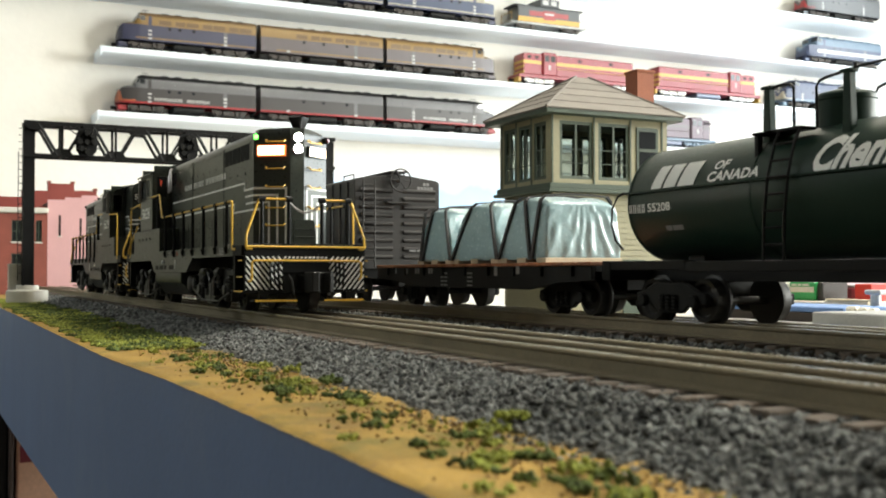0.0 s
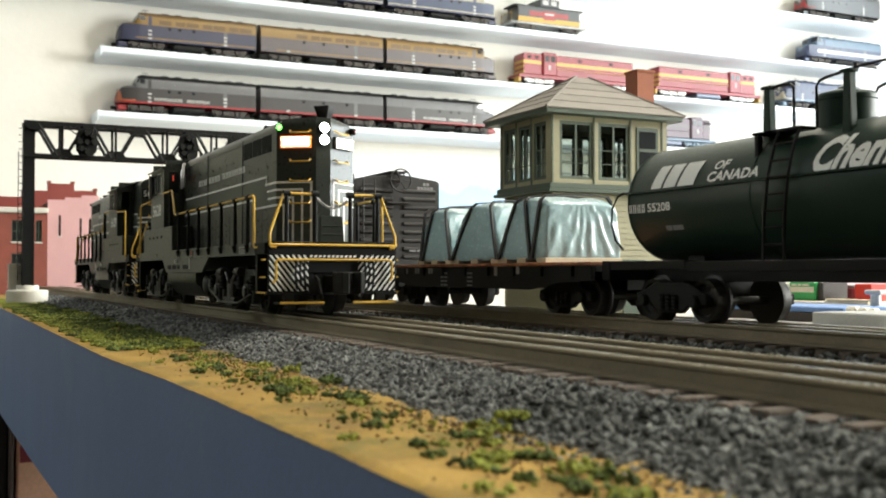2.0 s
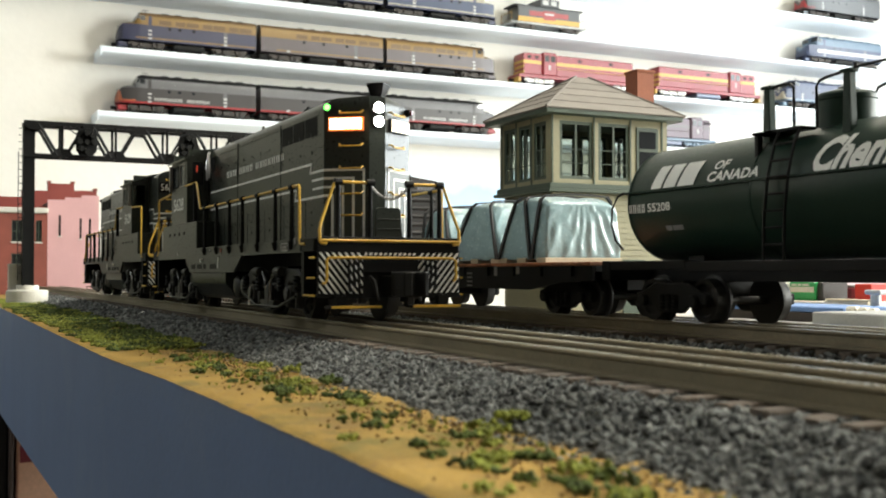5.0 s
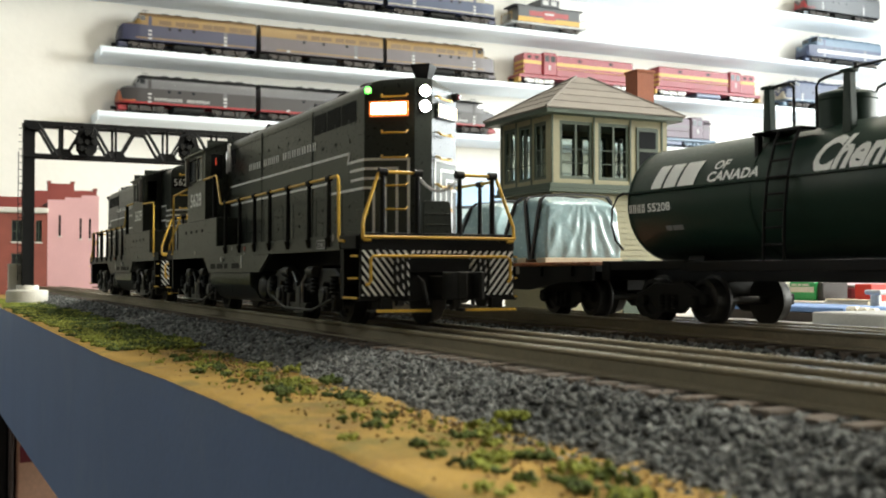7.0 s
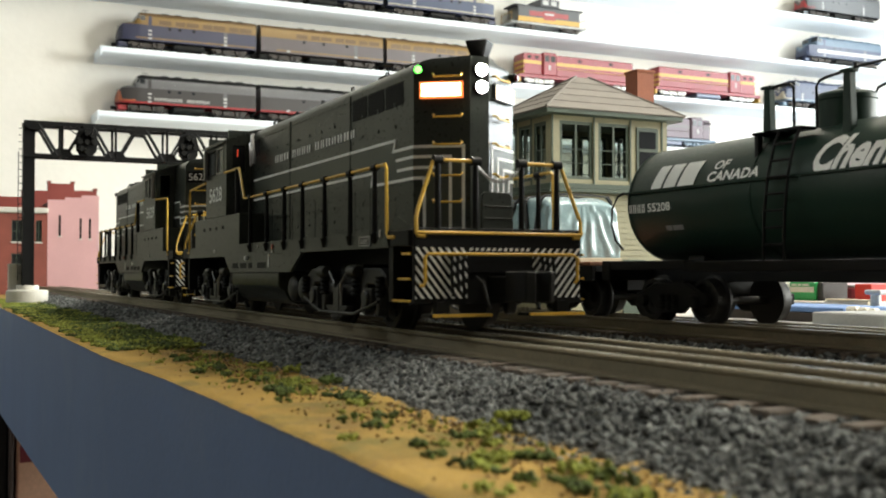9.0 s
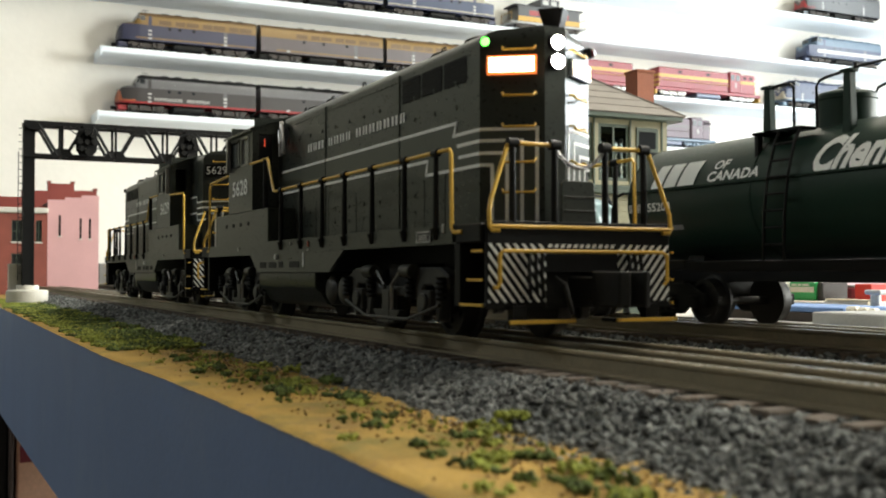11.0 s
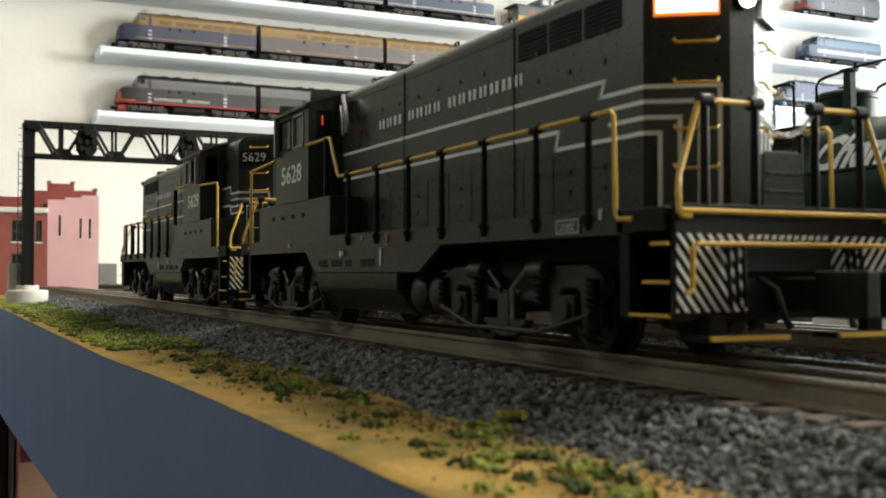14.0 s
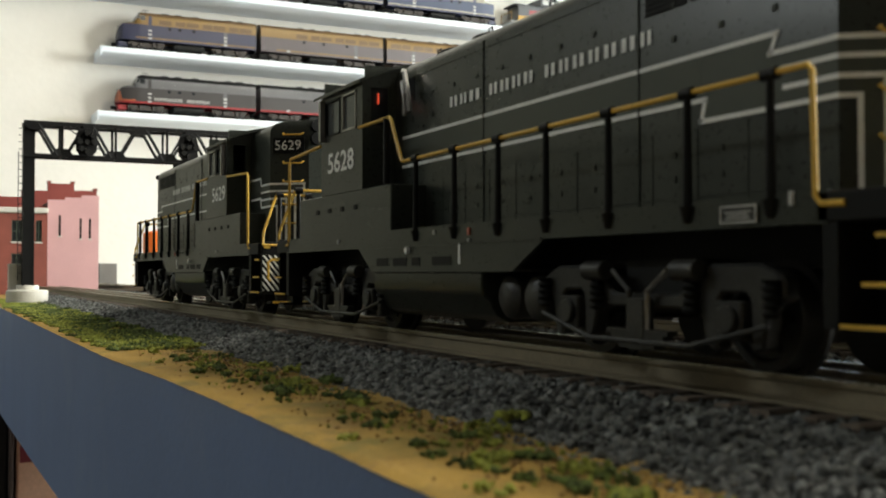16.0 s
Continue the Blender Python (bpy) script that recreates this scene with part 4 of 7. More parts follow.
# ---- freight cars on the second track ----
Y2 = 0.128
M_TANK = mat("tank_green", (0.011, 0.029, 0.020), 0.42, vary=0.15, scale=30, fine=700, bump=0.02, spec=0.20)
M_TARP = mat("tarp_blue_grey", (0.30, 0.435, 0.465), 0.25, vary=0.10, scale=60, fine=500, bump=0.10)
M_STRAP = mat("strap_black", (0.015, 0.015, 0.016), 0.6, vary=0.15, scale=100, fine=900)
M_DECK = mat("deck_wood", (0.30, 0.115, 0.05), 0.7, vary=0.25, scale=60, fine=700, bump=0.2, per_piece=0.3)
M_BLOCK = mat("block_wood", (0.55, 0.48, 0.34), 0.7, vary=0.15, scale=80, fine=700, bump=0.1, per_piece=0.15)
M_BOXCAR = mat("boxcar_brown", (0.022, 0.020, 0.019), 0.55, vary=0.25, scale=60, fine=800, bump=0.08)
M_FAINT = mat("faded_lettering", (0.22, 0.22, 0.22), 0.6, vary=0.1, scale=100, fine=900)


def freight_truck(parent, cx, y):
    t = part("truck", box(B(), cx - 0.006, cx + 0.006, y - 0.0205, y + 0.0205, 0.0110, 0.0165), M_UNDER, parent, "black four-wheel freight truck")
    for s in (-1, 1):
        y0, y1 = sorted((y + s * 0.0205, y + s * 0.0232))
        out = [(-0.0225, 0.0070), (-0.0225, 0.0115), (-0.0180, 0.0125), (-0.0100, 0.0160), (0.0100, 0.0160), (0.0180, 0.0125), (0.0225, 0.0115), (0.0225, 0.0070), (0.0130, 0.0075), (0.0070, 0.0035), (-0.0070, 0.0035), (-0.0130, 0.0075)]
        part("side_frame", prism(B(), [(cx + a, b) for a, b in out], "y", y0, y1), M_UNDER, t, bevel=0.0005)
        for k in (-0.0040, 0.0, 0.0040):
            bm = B()
            lathe(bm, [(0.0011 + 0.0006 * (q % 2), 0.0048 + 0.0007 * q) for q in range(10)], (cx + k, y + s * 0.0236, 0), "z", 8)
            part("coil_spring", bm, M_UNDER, t)
        for ax in (-0.0165, 0.0165):
            part("journal_box", cyl(B(), (cx + ax, y + s * 0.0225, 0.0086), (cx + ax, y + s * 0.0255, 0.0086), 0.0026, seg=10), M_UNDER, t, bevel=0.0003)
    for ax in (-0.0165, 0.0165):
        w = B()
        for s in (-1, 1):
            lathe(w, [(0.0103, s * 0.0132), (0.0103, s * 0.0142), (0.0090, s * 0.0146), (0.0086, s * 0.0190), (0.0068, s * 0.0192), (0.0060, s * 0.0180), (0.0032, s * 0.0180), (0.0028, s * 0.0195)], (cx + ax, y, 0.0089), "y", 24)
        cyl(w, (cx + ax, y - 0.021, 0.0089), (cx + ax, y + 0.021, 0.0089), 0.0016)
        part("wheelset", w, M_WHEEL, t)
    return t


def knuckle(parent, x, y, sgn):
    bm = B()
    box(bm, *sorted((x - sgn * 0.004, x + sgn * 0.008)), y - 0.0030, y + 0.0030, 0.0115, 0.0165)
    box(bm, *sorted((x + sgn * 0.007, x + sgn * 0.014)), y - 0.0052, y + 0.0048, 0.0105, 0.0180)
    part("coupler", bm, M_UNDER, parent, bevel=0.0005)


def flat_car():
    t = thing("flat_car", "black flat car with wooden plank deck carrying tarped loads", "freight car", "cars on the far track")
    xa, xb = -0.648, -0.398
    bm = B()
    for s in (-1, 1):
        prism(bm, [(xa, 0.0232), (xb, 0.0232), (xb, 0.0165), (xb - 0.030, 0.0150), (xb - 0.055, 0.0118), (xa + 0.055, 0.0118), (xa + 0.030, 0.0150), (xa, 0.0165)], "y", *sorted((Y2 + s * 0.0295, Y2 + s * 0.0315)))
    box(bm, xa, xb, Y2 - 0.0295, Y2 + 0.0295, 0.0205, 0.0232)
    box(bm, xa + 0.01, xb - 0.01, Y2 - 0.005, Y2 + 0.005, 0.0120, 0.0205)
    part("frame", bm, M_BLACK, t, bevel=0.0003)
    n = 46
    me = mesh_of("plank", soften(box(B(), -0.00262, 0.00262, -0.0325, 0.0325, 0, 0.0016), 0.0002), M_DECK)
    for i in range(n):
        ob = new("plank", me)
        ob.parent = t
        ob.location = (xa + 0.0028 + (xb - xa - 0.0056) * i / (n - 1), Y2 + random.uniform(-0.0002, 0.0002), 0.0233 + random.uniform(0, 0.00012))
    for s in (-1, 1):
        for i in range(9):
            x = xa + 0.018 + i * 0.027
            part("stake_pocket", box(B(), x - 0.0016, x + 0.0016, *sorted((Y2 + s * 0.0313, Y2 + s * 0.0329)), 0.0185, 0.0230), M_BLACK, t)
    f = pose(0, Y2 - 0.0317, 0) @ FACE_NEAR
    for x, z, ws, h in ((-0.6180, 0.0196, [0.002], 0.0035), (-0.6050, 0.0196, [0.003, 0.003], 0.0032), (-0.5880, 0.0196, [0.003, 0.003], 0.0032), (-0.5690, 0.0196, [0.0028, 0.0028], 0.0032), (-0.4880, 0.0185, [0.0035], 0.0060), (-0.4650, 0.0195, [0.0035], 0.0042)):
        bars("lettering", M_FAINT, t, pose(x, Y2 - 0.0317, z) @ FACE_NEAR, ws, h)
    for x in (-0.5520, -0.5190):
        for k in range(4):
            bars("small_lettering", M_FAINT, t, pose(x, Y2 - 0.0317, 0.0128 + k * 0.0022) @ FACE_NEAR, [0.0035, 0.0045] if x < -0.53 else [0.0065], 0.0009)
    freight_truck(t, -0.434, Y2)
    freight_truck(t, -0.605, Y2)
    knuckle(t, xa, Y2, -1)
    return t


def tarp_load(x0, x1, seed, label, last=False):
    """A block under a tight tarp, its ends pleated, on timber blocks."""
    t = thing("tarped_load", label, "cargo", "tarped loads on the flat car")
    rnd = random.Random(seed)
    bm = B()
    n, m, kz = 20, 44, 18
    z0, z1 = 0.0268, 0.0590
    verts = {}

    def shape(u, v, w):
        # u, v in -1..1 along and across, w 0..1 up; the cover narrows towards its top
        hy = 0.0222 * (1 - 0.10 * w ** 1.5)
        inset = (0.0112 if u < 0 or not last else 0.0012) * w ** 1.2
        x = (x0 + x1) / 2 + u * ((x1 - x0) / 2 - inset)
        y = Y2 + v * hy
        z = z0 + (z1 - z0) * w
        z -= 0.0022 * (abs(v) ** 8) * w ** 4 + 0.0042 * abs(u) ** 3.5 * w ** 4
        if abs(u) > 0.99:
            # pleats fan out from the top middle
            a = math.atan2(v + 0.15 * rnd_s, 1.35 - w)
            fold = (0.0012 * math.sin(a * 11 + seed + 1.5 * noise.noise((v * 2, w * 2, seed))) ** 3 * (0.35 + 0.65 * (1 - w)) + 0.0006 * noise.noise((v * 5, w * 3, seed))) * min(1, w * 6 + 0.15)
            x += math.copysign(fold, u)
        elif abs(v) > 0.99:
            y += math.copysign(0.0006 * noise.noise((u * 3, w * 4, seed + 9)) + 0.0003 * math.sin(u * 9 + w * 6), v)
        z += 0.0007 * noise.noise((u * 2.2, v * 2.2, seed + 3)) * w
        return Vector((x, y, z))
    rnd_s = rnd.uniform(-1, 1)

    def vert(i, j, k):
        key = (i, j, k)
        if key not in verts:
            verts[key] = bm.verts.new(shape(2 * i / n - 1, 2 * j / m - 1, k / kz))
        return verts[key]
    for i in range(n):
        for j in range(m):
            bm.faces.new((vert(i, j, kz), vert(i + 1, j, kz), vert(i + 1, j + 1, kz), vert(i, j + 1, kz)))
            bm.faces.new((vert(i, j, 0), vert(i, j + 1, 0), vert(i + 1, j + 1, 0), vert(i + 1, j, 0)))
    for k in range(kz):
        for i in range(n):
            bm.faces.new((vert(i, 0, k), vert(i + 1, 0, k), vert(i + 1, 0, k + 1), vert(i, 0, k + 1)))
            bm.faces.new((vert(i, m, k), vert(i, m, k + 1), vert(i + 1, m, k + 1), vert(i + 1, m, k)))
        for j in range(m):
            bm.faces.new((vert(0, j, k), vert(0, j, k + 1), vert(0, j + 1, k + 1), vert(0, j + 1, k)))
            bm.faces.new((vert(n, j, k), vert(n, j + 1, k), vert(n, j + 1, k + 1), vert(n, j, k + 1)))
    bmesh.ops.smooth_vert(bm, verts=bm.verts, factor=0.3, use_axis_x=True, use_axis_y=True, use_axis_z=True)
    ob = new("tarp", mesh_of("tarp", bm, M_TARP))
    for p in ob.data.polygons:
        p.use_smooth = True
    ob.data.set_sharp_from_angle(angle=radians(80))
    ob.parent = t
    for k in range(3):
        x = x0 + 0.004 + (x1 - x0 - 0.008) * k / 2
        part("timber_block", box(B(), x - 0.0045, x + 0.0045, Y2 - 0.0228, Y2 + 0.0228, 0.0250, 0.0276), M_BLOCK, t, "pale timber block", bevel=0.0003)
    return t


def strap(xt, xm, xt2=None):
    """A black strap from a tie point on the deck, over the load and down the other side."""
    zt = 0.0268
    pts = []
    for v, w in ((-1.02, 0), (-0.99, 0.35), (-0.95, 0.72), (-0.915, 0.92), (-0.80, 1.0), (-0.3, 1.02), (0.3, 1.02), (0.80, 1.0), (0.915, 0.92), (0.95, 0.72), (1.02, 0)):
        f = min(1.0, w)
        pts.append((xt + (xm - xt) * f, Y2 + v * 0.0228, zt + (0.0588 - zt) * w + 0.0003))
    bm = B()
    rows = []
    for p in pts:
        q = Vector(p)
        out = Vector((0, (q.y - Y2) * 1.0, 0.010 if q.z > 0.05 else 0)).normalized()
        rows.append([bm.verts.new(q + Vector((a, 0, 0)) + out * b) for a, b in ((-0.0011, -0.0004), (0.0011, -0.0004), (0.0011, 0.0007), (-0.0011, 0.0007))])
    for q, w in zip(rows, rows[1:]):
        for i in range(4):
            bm.faces.new((q[i], q[(i + 1) % 4], w[(i + 1) % 4], w[i]))
    bm.faces.new(rows[0])
    bm.faces.new(rows[-1][::-1])
    ob = part("strap", bm, M_STRAP)
    return tagged(ob, "black webbing strap over the tarped load", "strap", "straps over the loads")


flat_car()
tarp_load(-0.603, -0.5565, 1, "pale blue-grey tarped crate strapped on the flat car")
tarp_load(-0.5555, -0.5000, 2, "pale blue-grey tarped crate strapped on the flat car")
tarp_load(-0.4990, -0.4520, 3, "pale blue-grey tarped crate strapped on the flat car", True)
for xt, xm in ((-0.598, -0.5955), (-0.596, -0.585), (-0.557, -0.5685), (-0.555, -0.533), (-0.5005, -0.5125), (-0.4985, -0.483), (-0.4655, -0.475), (-0.464, -0.4585)):
    strap(xt, xm)


def tank_car():
    t = thing("tank_car", "dark green tank car with white lettering and top platform", "freight car", "cars on the far track")
    R, ZC, xa, xb = 0.0245, 0.0495, -0.3815, -0.135
    bm = B()
    prof = [(0.0005, xa - 0.0095), (0.006, xa - 0.0092), (0.012, xa - 0.0078), (0.018, xa - 0.0050), (0.0222, xa - 0.0016), (R, xa + 0.0025), (R, xb - 0.0025), (0.0222, xb + 0.0016), (0.018, xb + 0.0050), (0.012, xb + 0.0078), (0.0005, xb + 0.0095)]
    lathe(bm, prof, (0, Y2, ZC), "x", 64)
    tank = part("tank", bm, M_TANK, t)
    # seams
    for x in (xa + 0.0020, -0.3045, -0.2320):
        bm = B()
        lathe(bm, [(R - 0.001, x - 0.0006), (R + 0.00022, x - 0.0005), (R + 0.00022, x + 0.0005), (R - 0.001, x + 0.0006)], (0, Y2, ZC), "x", 64)
        part("seam", bm, M_TANK, tank)
    bm = B()
    box(bm, xa, xb, Y2 - R - 0.0007, Y2 - R + 0.001, 0.0538, 0.0546)
    part("seam", bm, M_TANK, tank)
    # underframe
    part("centre_sill", box(B(), -0.392, -0.122, Y2 - 0.008, Y2 + 0.008, 0.0165, 0.0240), M_BLACK, t, bevel=0.0003)
    for x in (-0.392, -0.128):
        part("end_sill", box(B(), x, x + 0.006, Y2 - 0.0300, Y2 + 0.0300, 0.0168, 0.0252), M_BLACK, t, bevel=0.0003)
    for s in (-1, 1):
        part("end_walkway", box(B(), -0.3858, -0.335, *sorted((Y2 + s * 0.0245, Y2 + s * 0.0299)), 0.0212, 0.0250), M_BLACK, t, bevel=0.0003)
        part("side_sill", box(B(), -0.3348, -0.1285, *sorted((Y2 + s * 0.0275, Y2 + s * 0.0300)), 0.0205, 0.0245), M_BLACK, t, bevel=0.0003)
    for x in (-0.352, -0.158):
        bm = prism(B(), [(Y2 - 0.0105, 0.0235), (Y2 + 0.0105, 0.0235), (Y2 + 0.0100, 0.0300), (Y2 - 0.0100, 0.0300)], "x", x - 0.005, x + 0.005)
        part("saddle", bm, M_UNDER, t)
    freight_truck(t, -0.3535, Y2)
    freight_truck(t, -0.158, Y2)
    # end handrail
    part("handrail", tube(B(), [(-0.3800, Y2 - 0.0272, 0.0300), (-0.3850, Y2 - 0.0275, 0.0340), (-0.3880, Y2 - 0.0275, 0.0410), (-0.3875, Y2 - 0.0275, 0.0480), (-0.3840, Y2 - 0.0272, 0.0530), (-0.3800, Y2 - 0.0262, 0.0545)], 0.0005), M_BLACK, t)
    # dome and platform
    bm = B()
    lathe(bm, [(0.0105, 0.066), (0.0105, 0.0815), (0.0108, 0.0819), (0.0108, 0.0833), (0.0100, 0.0843), (0.0050, 0.0856), (0.0005, 0.0858)], (-0.2810, Y2, 0), "z", 32)
    dome = part("dome", bm, M_TANK, t)
    bm = B()
    lathe(bm, [(0.0030, 0.0850), (0.0030, 0.0866), (0.0020, 0.0872), (0.0005, 0.0873)], (-0.2810, Y2, 0), "z", 16)
    part("valve_cover", bm, M_TANK, dome)
    bm = B()
    for s in (-1, 1):
        box(bm, -0.3062, -0.2820 if s < 0 else -0.2280, *sorted((Y2 + s * 0.0135, Y2 + s * 0.0215)), 0.0708, 0.0719)
    box(bm, -0.3062, -0.2945, Y2 - 0.0215, Y2 + 0.0215, 0.0708, 0.0719)
    for x in (-0.3050, -0.2300):
        for s in (-1, 1):
            box(bm, x - 0.001, x + 0.001, *sorted((Y2 + s * 0.0180, Y2 + s * 0.0205)), 0.0610, 0.0714)
    part("platform", bm, M_BLACK, t, bevel=0.0002)
    for x, y in ((-0.3050, Y2 - 0.0140), (-0.2660, Y2 - 0.0145)):
        bm = B()
        prism(bm, [(x - 0.0022, 0.0660), (x + 0.0022, 0.0660), (x + 0.0014, 0.0890), (x - 0.0014, 0.0890)], "y", y - 0.0016, y + 0.0016)
        box(bm, x - 0.0026, x + 0.0026, y - 0.0022, y + 0.0022, 0.0885, 0.0897)
        part("post", bm, M_TANK, t, bevel=0.0003)
    for s in (-1, 1):
        part("platform_rail", tube(B(), [(-0.3050, Y2 + s * 0.0140, 0.0888), (-0.2980, Y2 + s * 0.0142, 0.0893), (-0.2935, Y2 + s * 0.0145, 0.0888), (-0.2920, Y2 + s * 0.0145, 0.0874), (-0.2918, Y2 + s * 0.0145, 0.0714)], 0.00055), M_BLACK, t)
        part("platform_rail", tube(B(), [(-0.2808, Y2 + s * 0.0145, 0.0714), (-0.2810, Y2 + s * 0.0145, 0.0858), (-0.2798, Y2 + s * 0.0145, 0.0876), (-0.2770, Y2 + s * 0.0145, 0.0884), (-0.2620, Y2 + s * 0.0145, 0.0898)], 0.00055), M_BLACK, t)
        part("platform_rail", tube(B(), [(-0.2620, Y2 + s * 0.0145, 0.0898), (-0.2300, Y2 + s * 0.0145, 0.0905), (-0.2280, Y2 + s * 0.0145, 0.0880), (-0.2280, Y2 + s * 0.0145, 0.0714)], 0.00055), M_BLACK, t)
    # ladder down the side
    for s in (-1, 1):
        for x in (-0.2925, -0.2825):
            part("ladder_rail", tube(B(), [(x, Y2 + s * 0.0205, 0.0716), (x, Y2 + s * 0.0235, 0.0660), (x, Y2 + s * 0.0268, 0.0540), (x, Y2 + s * 0.0285, 0.0400), (x, Y2 + s * 0.0288, 0.0240)], 0.0006, 6), M_BLACK, t)
        for z, y in ((0.0660, 0.0235), (0.0600, 0.0253), (0.0540, 0.0268), (0.0480, 0.0275), (0.0420, 0.0283), (0.0360, 0.0286), (0.0300, 0.0287)):
            part("rung", tube(B(), [(-0.2925, Y2 + s * y, z), (-0.2825, Y2 + s * y, z)], 0.0005, 6), M_BLACK, t)

    def wrap(ob):
        bm = B()
        bm.from_mesh(ob.data)
        for k in range(22):
            z = 0.028 + k * 0.002
            bmesh.ops.bisect_plane(bm, geom=bm.verts[:] + bm.edges[:] + bm.faces[:], plane_co=(0, 0, z), plane_no=(0, 0, 1))
        for v in bm.verts:
            dz = v.co.z - ZC
            v.co.y = Y2 - math.sqrt(max(1e-9, (R + 0.0003) ** 2 - dz * dz))
        bm.to_mesh(ob.data)
        bm.free()
    wrap(letter_shapes("lettering", [1.0, 1.15, 1.5], M_WHITE, tank, pose(-0.3645, Y2, 0.0550) @ FACE_NEAR, 0.0275, 0.0095, 0.22, 0.28, True))
    wrap(writing("lettering", "OF", M_WHITE, tank, pose(-0.3265, Y2, 0.0600) @ FACE_NEAR, 0.0085, 0.0036, shear=0.2, bold=0.03))
    wrap(writing("lettering", "CANADA", M_WHITE, tank, pose(-0.3290, Y2, 0.0553) @ FACE_NEAR, 0.0285, 0.0040, shear=0.2, bold=0.03))
    wrap(writing("lettering", "Chemicals", M_WHITE, tank, pose(-0.2740, Y2, 0.0540) @ FACE_NEAR, 0.0590, 0.0128, shear=0.45, bold=0.035))
    wrap(letter_shapes("lettering", [1, 1, 1, 1], M_WHITE, tank, pose(-0.3790, Y2, 0.0455) @ FACE_NEAR, 0.0110, 0.0036, 0.5))
    wrap(writing("lettering", "55208", M_WHITE, tank, pose(-0.3660, Y2, 0.0455) @ FACE_NEAR, 0.0150, 0.0036, bold=0.02))
    wrap(bars("small_lettering", M_FAINT, tank, pose(-0.3565, Y2, 0.0375) @ FACE_NEAR, [0.004, 0.0065], 0.0020))
    return t


tank_car()


def box_car():
    t = thing("box_car", "dark brown box car with ribbed end and brake wheel", "freight car", "cars on the far track")
    xe, xb = -0.688, -0.945
    bm = B()
    sec = [(-0.0325, 0.0225), (0.0325, 0.0225), (0.0325, 0.0842), (0.0300, 0.0858), (0.0, 0.0896), (-0.0300, 0.0858), (-0.0325, 0.0842)]
    prism(bm, [(Y2 + a, b) for a, b in sec], "x", xb, xe)
    body = part("body", bm, M_BOXCAR, t, bevel=0.0005)
    for k in range(9):
        z = 0.0295 + k * 0.0058
        for ya, yb in ((-0.0285, -0.004), (0.004, 0.0290)):
            r = B()
            prism(r, [(xe, z), (xe + 0.0014, z + 0.0008), (xe + 0.0017, z + 0.0017), (xe + 0.0014, z + 0.0026), (xe, z + 0.0034)], "y", Y2 + ya, Y2 + yb)
            part("end_rib", r, M_BOXCAR, body, bevel=0.0003)
    for s in (-1, 1):
        for k in range(16):
            x = xe - 0.012 - k * 0.0155
            part("side_rib", box(B(), x - 0.0007, x + 0.0007, *sorted((Y2 + s * 0.0320, Y2 + s * 0.0334)), 0.0240, 0.0835), M_BOXCAR, body)
    # ladder, brake wheel and roof walk
    for y in (-0.0270, -0.0185):
        part("ladder_rail", tube(B(), [(xe + 0.0030, Y2 + y, 0.0240), (xe + 0.0030, Y2 + y, 0.0850)], 0.0006, 6), M_BOXCAR, t)
    for k in range(9):
        z = 0.029 + k * 0.0065
        part("rung", tube(B(), [(xe + 0.0030, Y2 - 0.0270, z), (xe + 0.0030, Y2 - 0.0185, z)], 0.0005, 6), M_BOXCAR, t)
    bm = B()
    for i in range(24):
        a0, a1 = 2 * math.pi * i / 24, 2 * math.pi * (i + 1) / 24
        tube(bm, [(xe + 0.0055, Y2 + 0.0000 + 0.0078 * math.cos(a0), 0.0848 + 0.0078 * math.sin(a0)), (xe + 0.0055, Y2 + 0.0078 * math.cos(a1), 0.0848 + 0.0078 * math.sin(a1))], 0.0006, 5)
    for i in range(6):
        a = math.pi * i / 3
        tube(bm, [(xe + 0.0055, Y2, 0.0848), (xe + 0.0055, Y2 + 0.0078 * math.cos(a), 0.0848 + 0.0078 * math.sin(a))], 0.0005, 5)
    cyl(bm, (xe, Y2, 0.0848), (xe + 0.0062, Y2, 0.0848), 0.0014)
    part("brake_wheel", bm, M_BOXCAR, t)
    bm = B()
    box(bm, xb, xe + 0.004, Y2 - 0.0070, Y2 + 0.0070, 0.0905, 0.0913)
    for k in range(8):
        box(bm, xb + 0.03 * k, xb + 0.03 * k + 0.002, Y2 - 0.0060, Y2 + 0.0060, 0.0885, 0.0906)
    part("roof_walk", bm, M_BOXCAR, t)
    part("brake_step", box(B(), xe, xe + 0.0050, Y2 - 0.0100, Y2 + 0.0100, 0.0690, 0.0700), M_BOXCAR, t)
    part("roof_grab", tube(B(), [(xe - 0.010, Y2 - 0.0290, 0.0860), (xe - 0.010, Y2 - 0.0290, 0.0890), (xe - 0.030, Y2 - 0.0290, 0.0890), (xe - 0.030, Y2 - 0.0290, 0.0860)], 0.0005), M_BOXCAR, t)
    face = pose(xe + 0.0004, Y2 + 0.0150, 0.0785) @ pose(0, 0, 0, 90, 0, 90)
    bars("lettering", M_FAINT, t, face, [0.002, 0.002, 0.002, 0.002, 0.002], 0.0025, 0.0005)
    bars("lettering", M_FAINT, t, pose(xe + 0.0004, Y2 + 0.0195, 0.0818) @ pose(0, 0, 0, 90, 0, 90), [0.002, 0.002], 0.0020, 0.0005)
    bars("lettering", M_FAINT, t, pose(xe + 0.0019, Y2 + 0.0080, 0.0350) @ pose(0, 0, 0, 90, 0, 90), [0.005, 0.003, 0.005], 0.0014, 0.001)
    bm = B()
    box(bm, xb + 0.002, xe - 0.002, Y2 - 0.0300, Y2 + 0.0300, 0.0165, 0.0226)
    part("underframe", bm, M_BLACK, t)
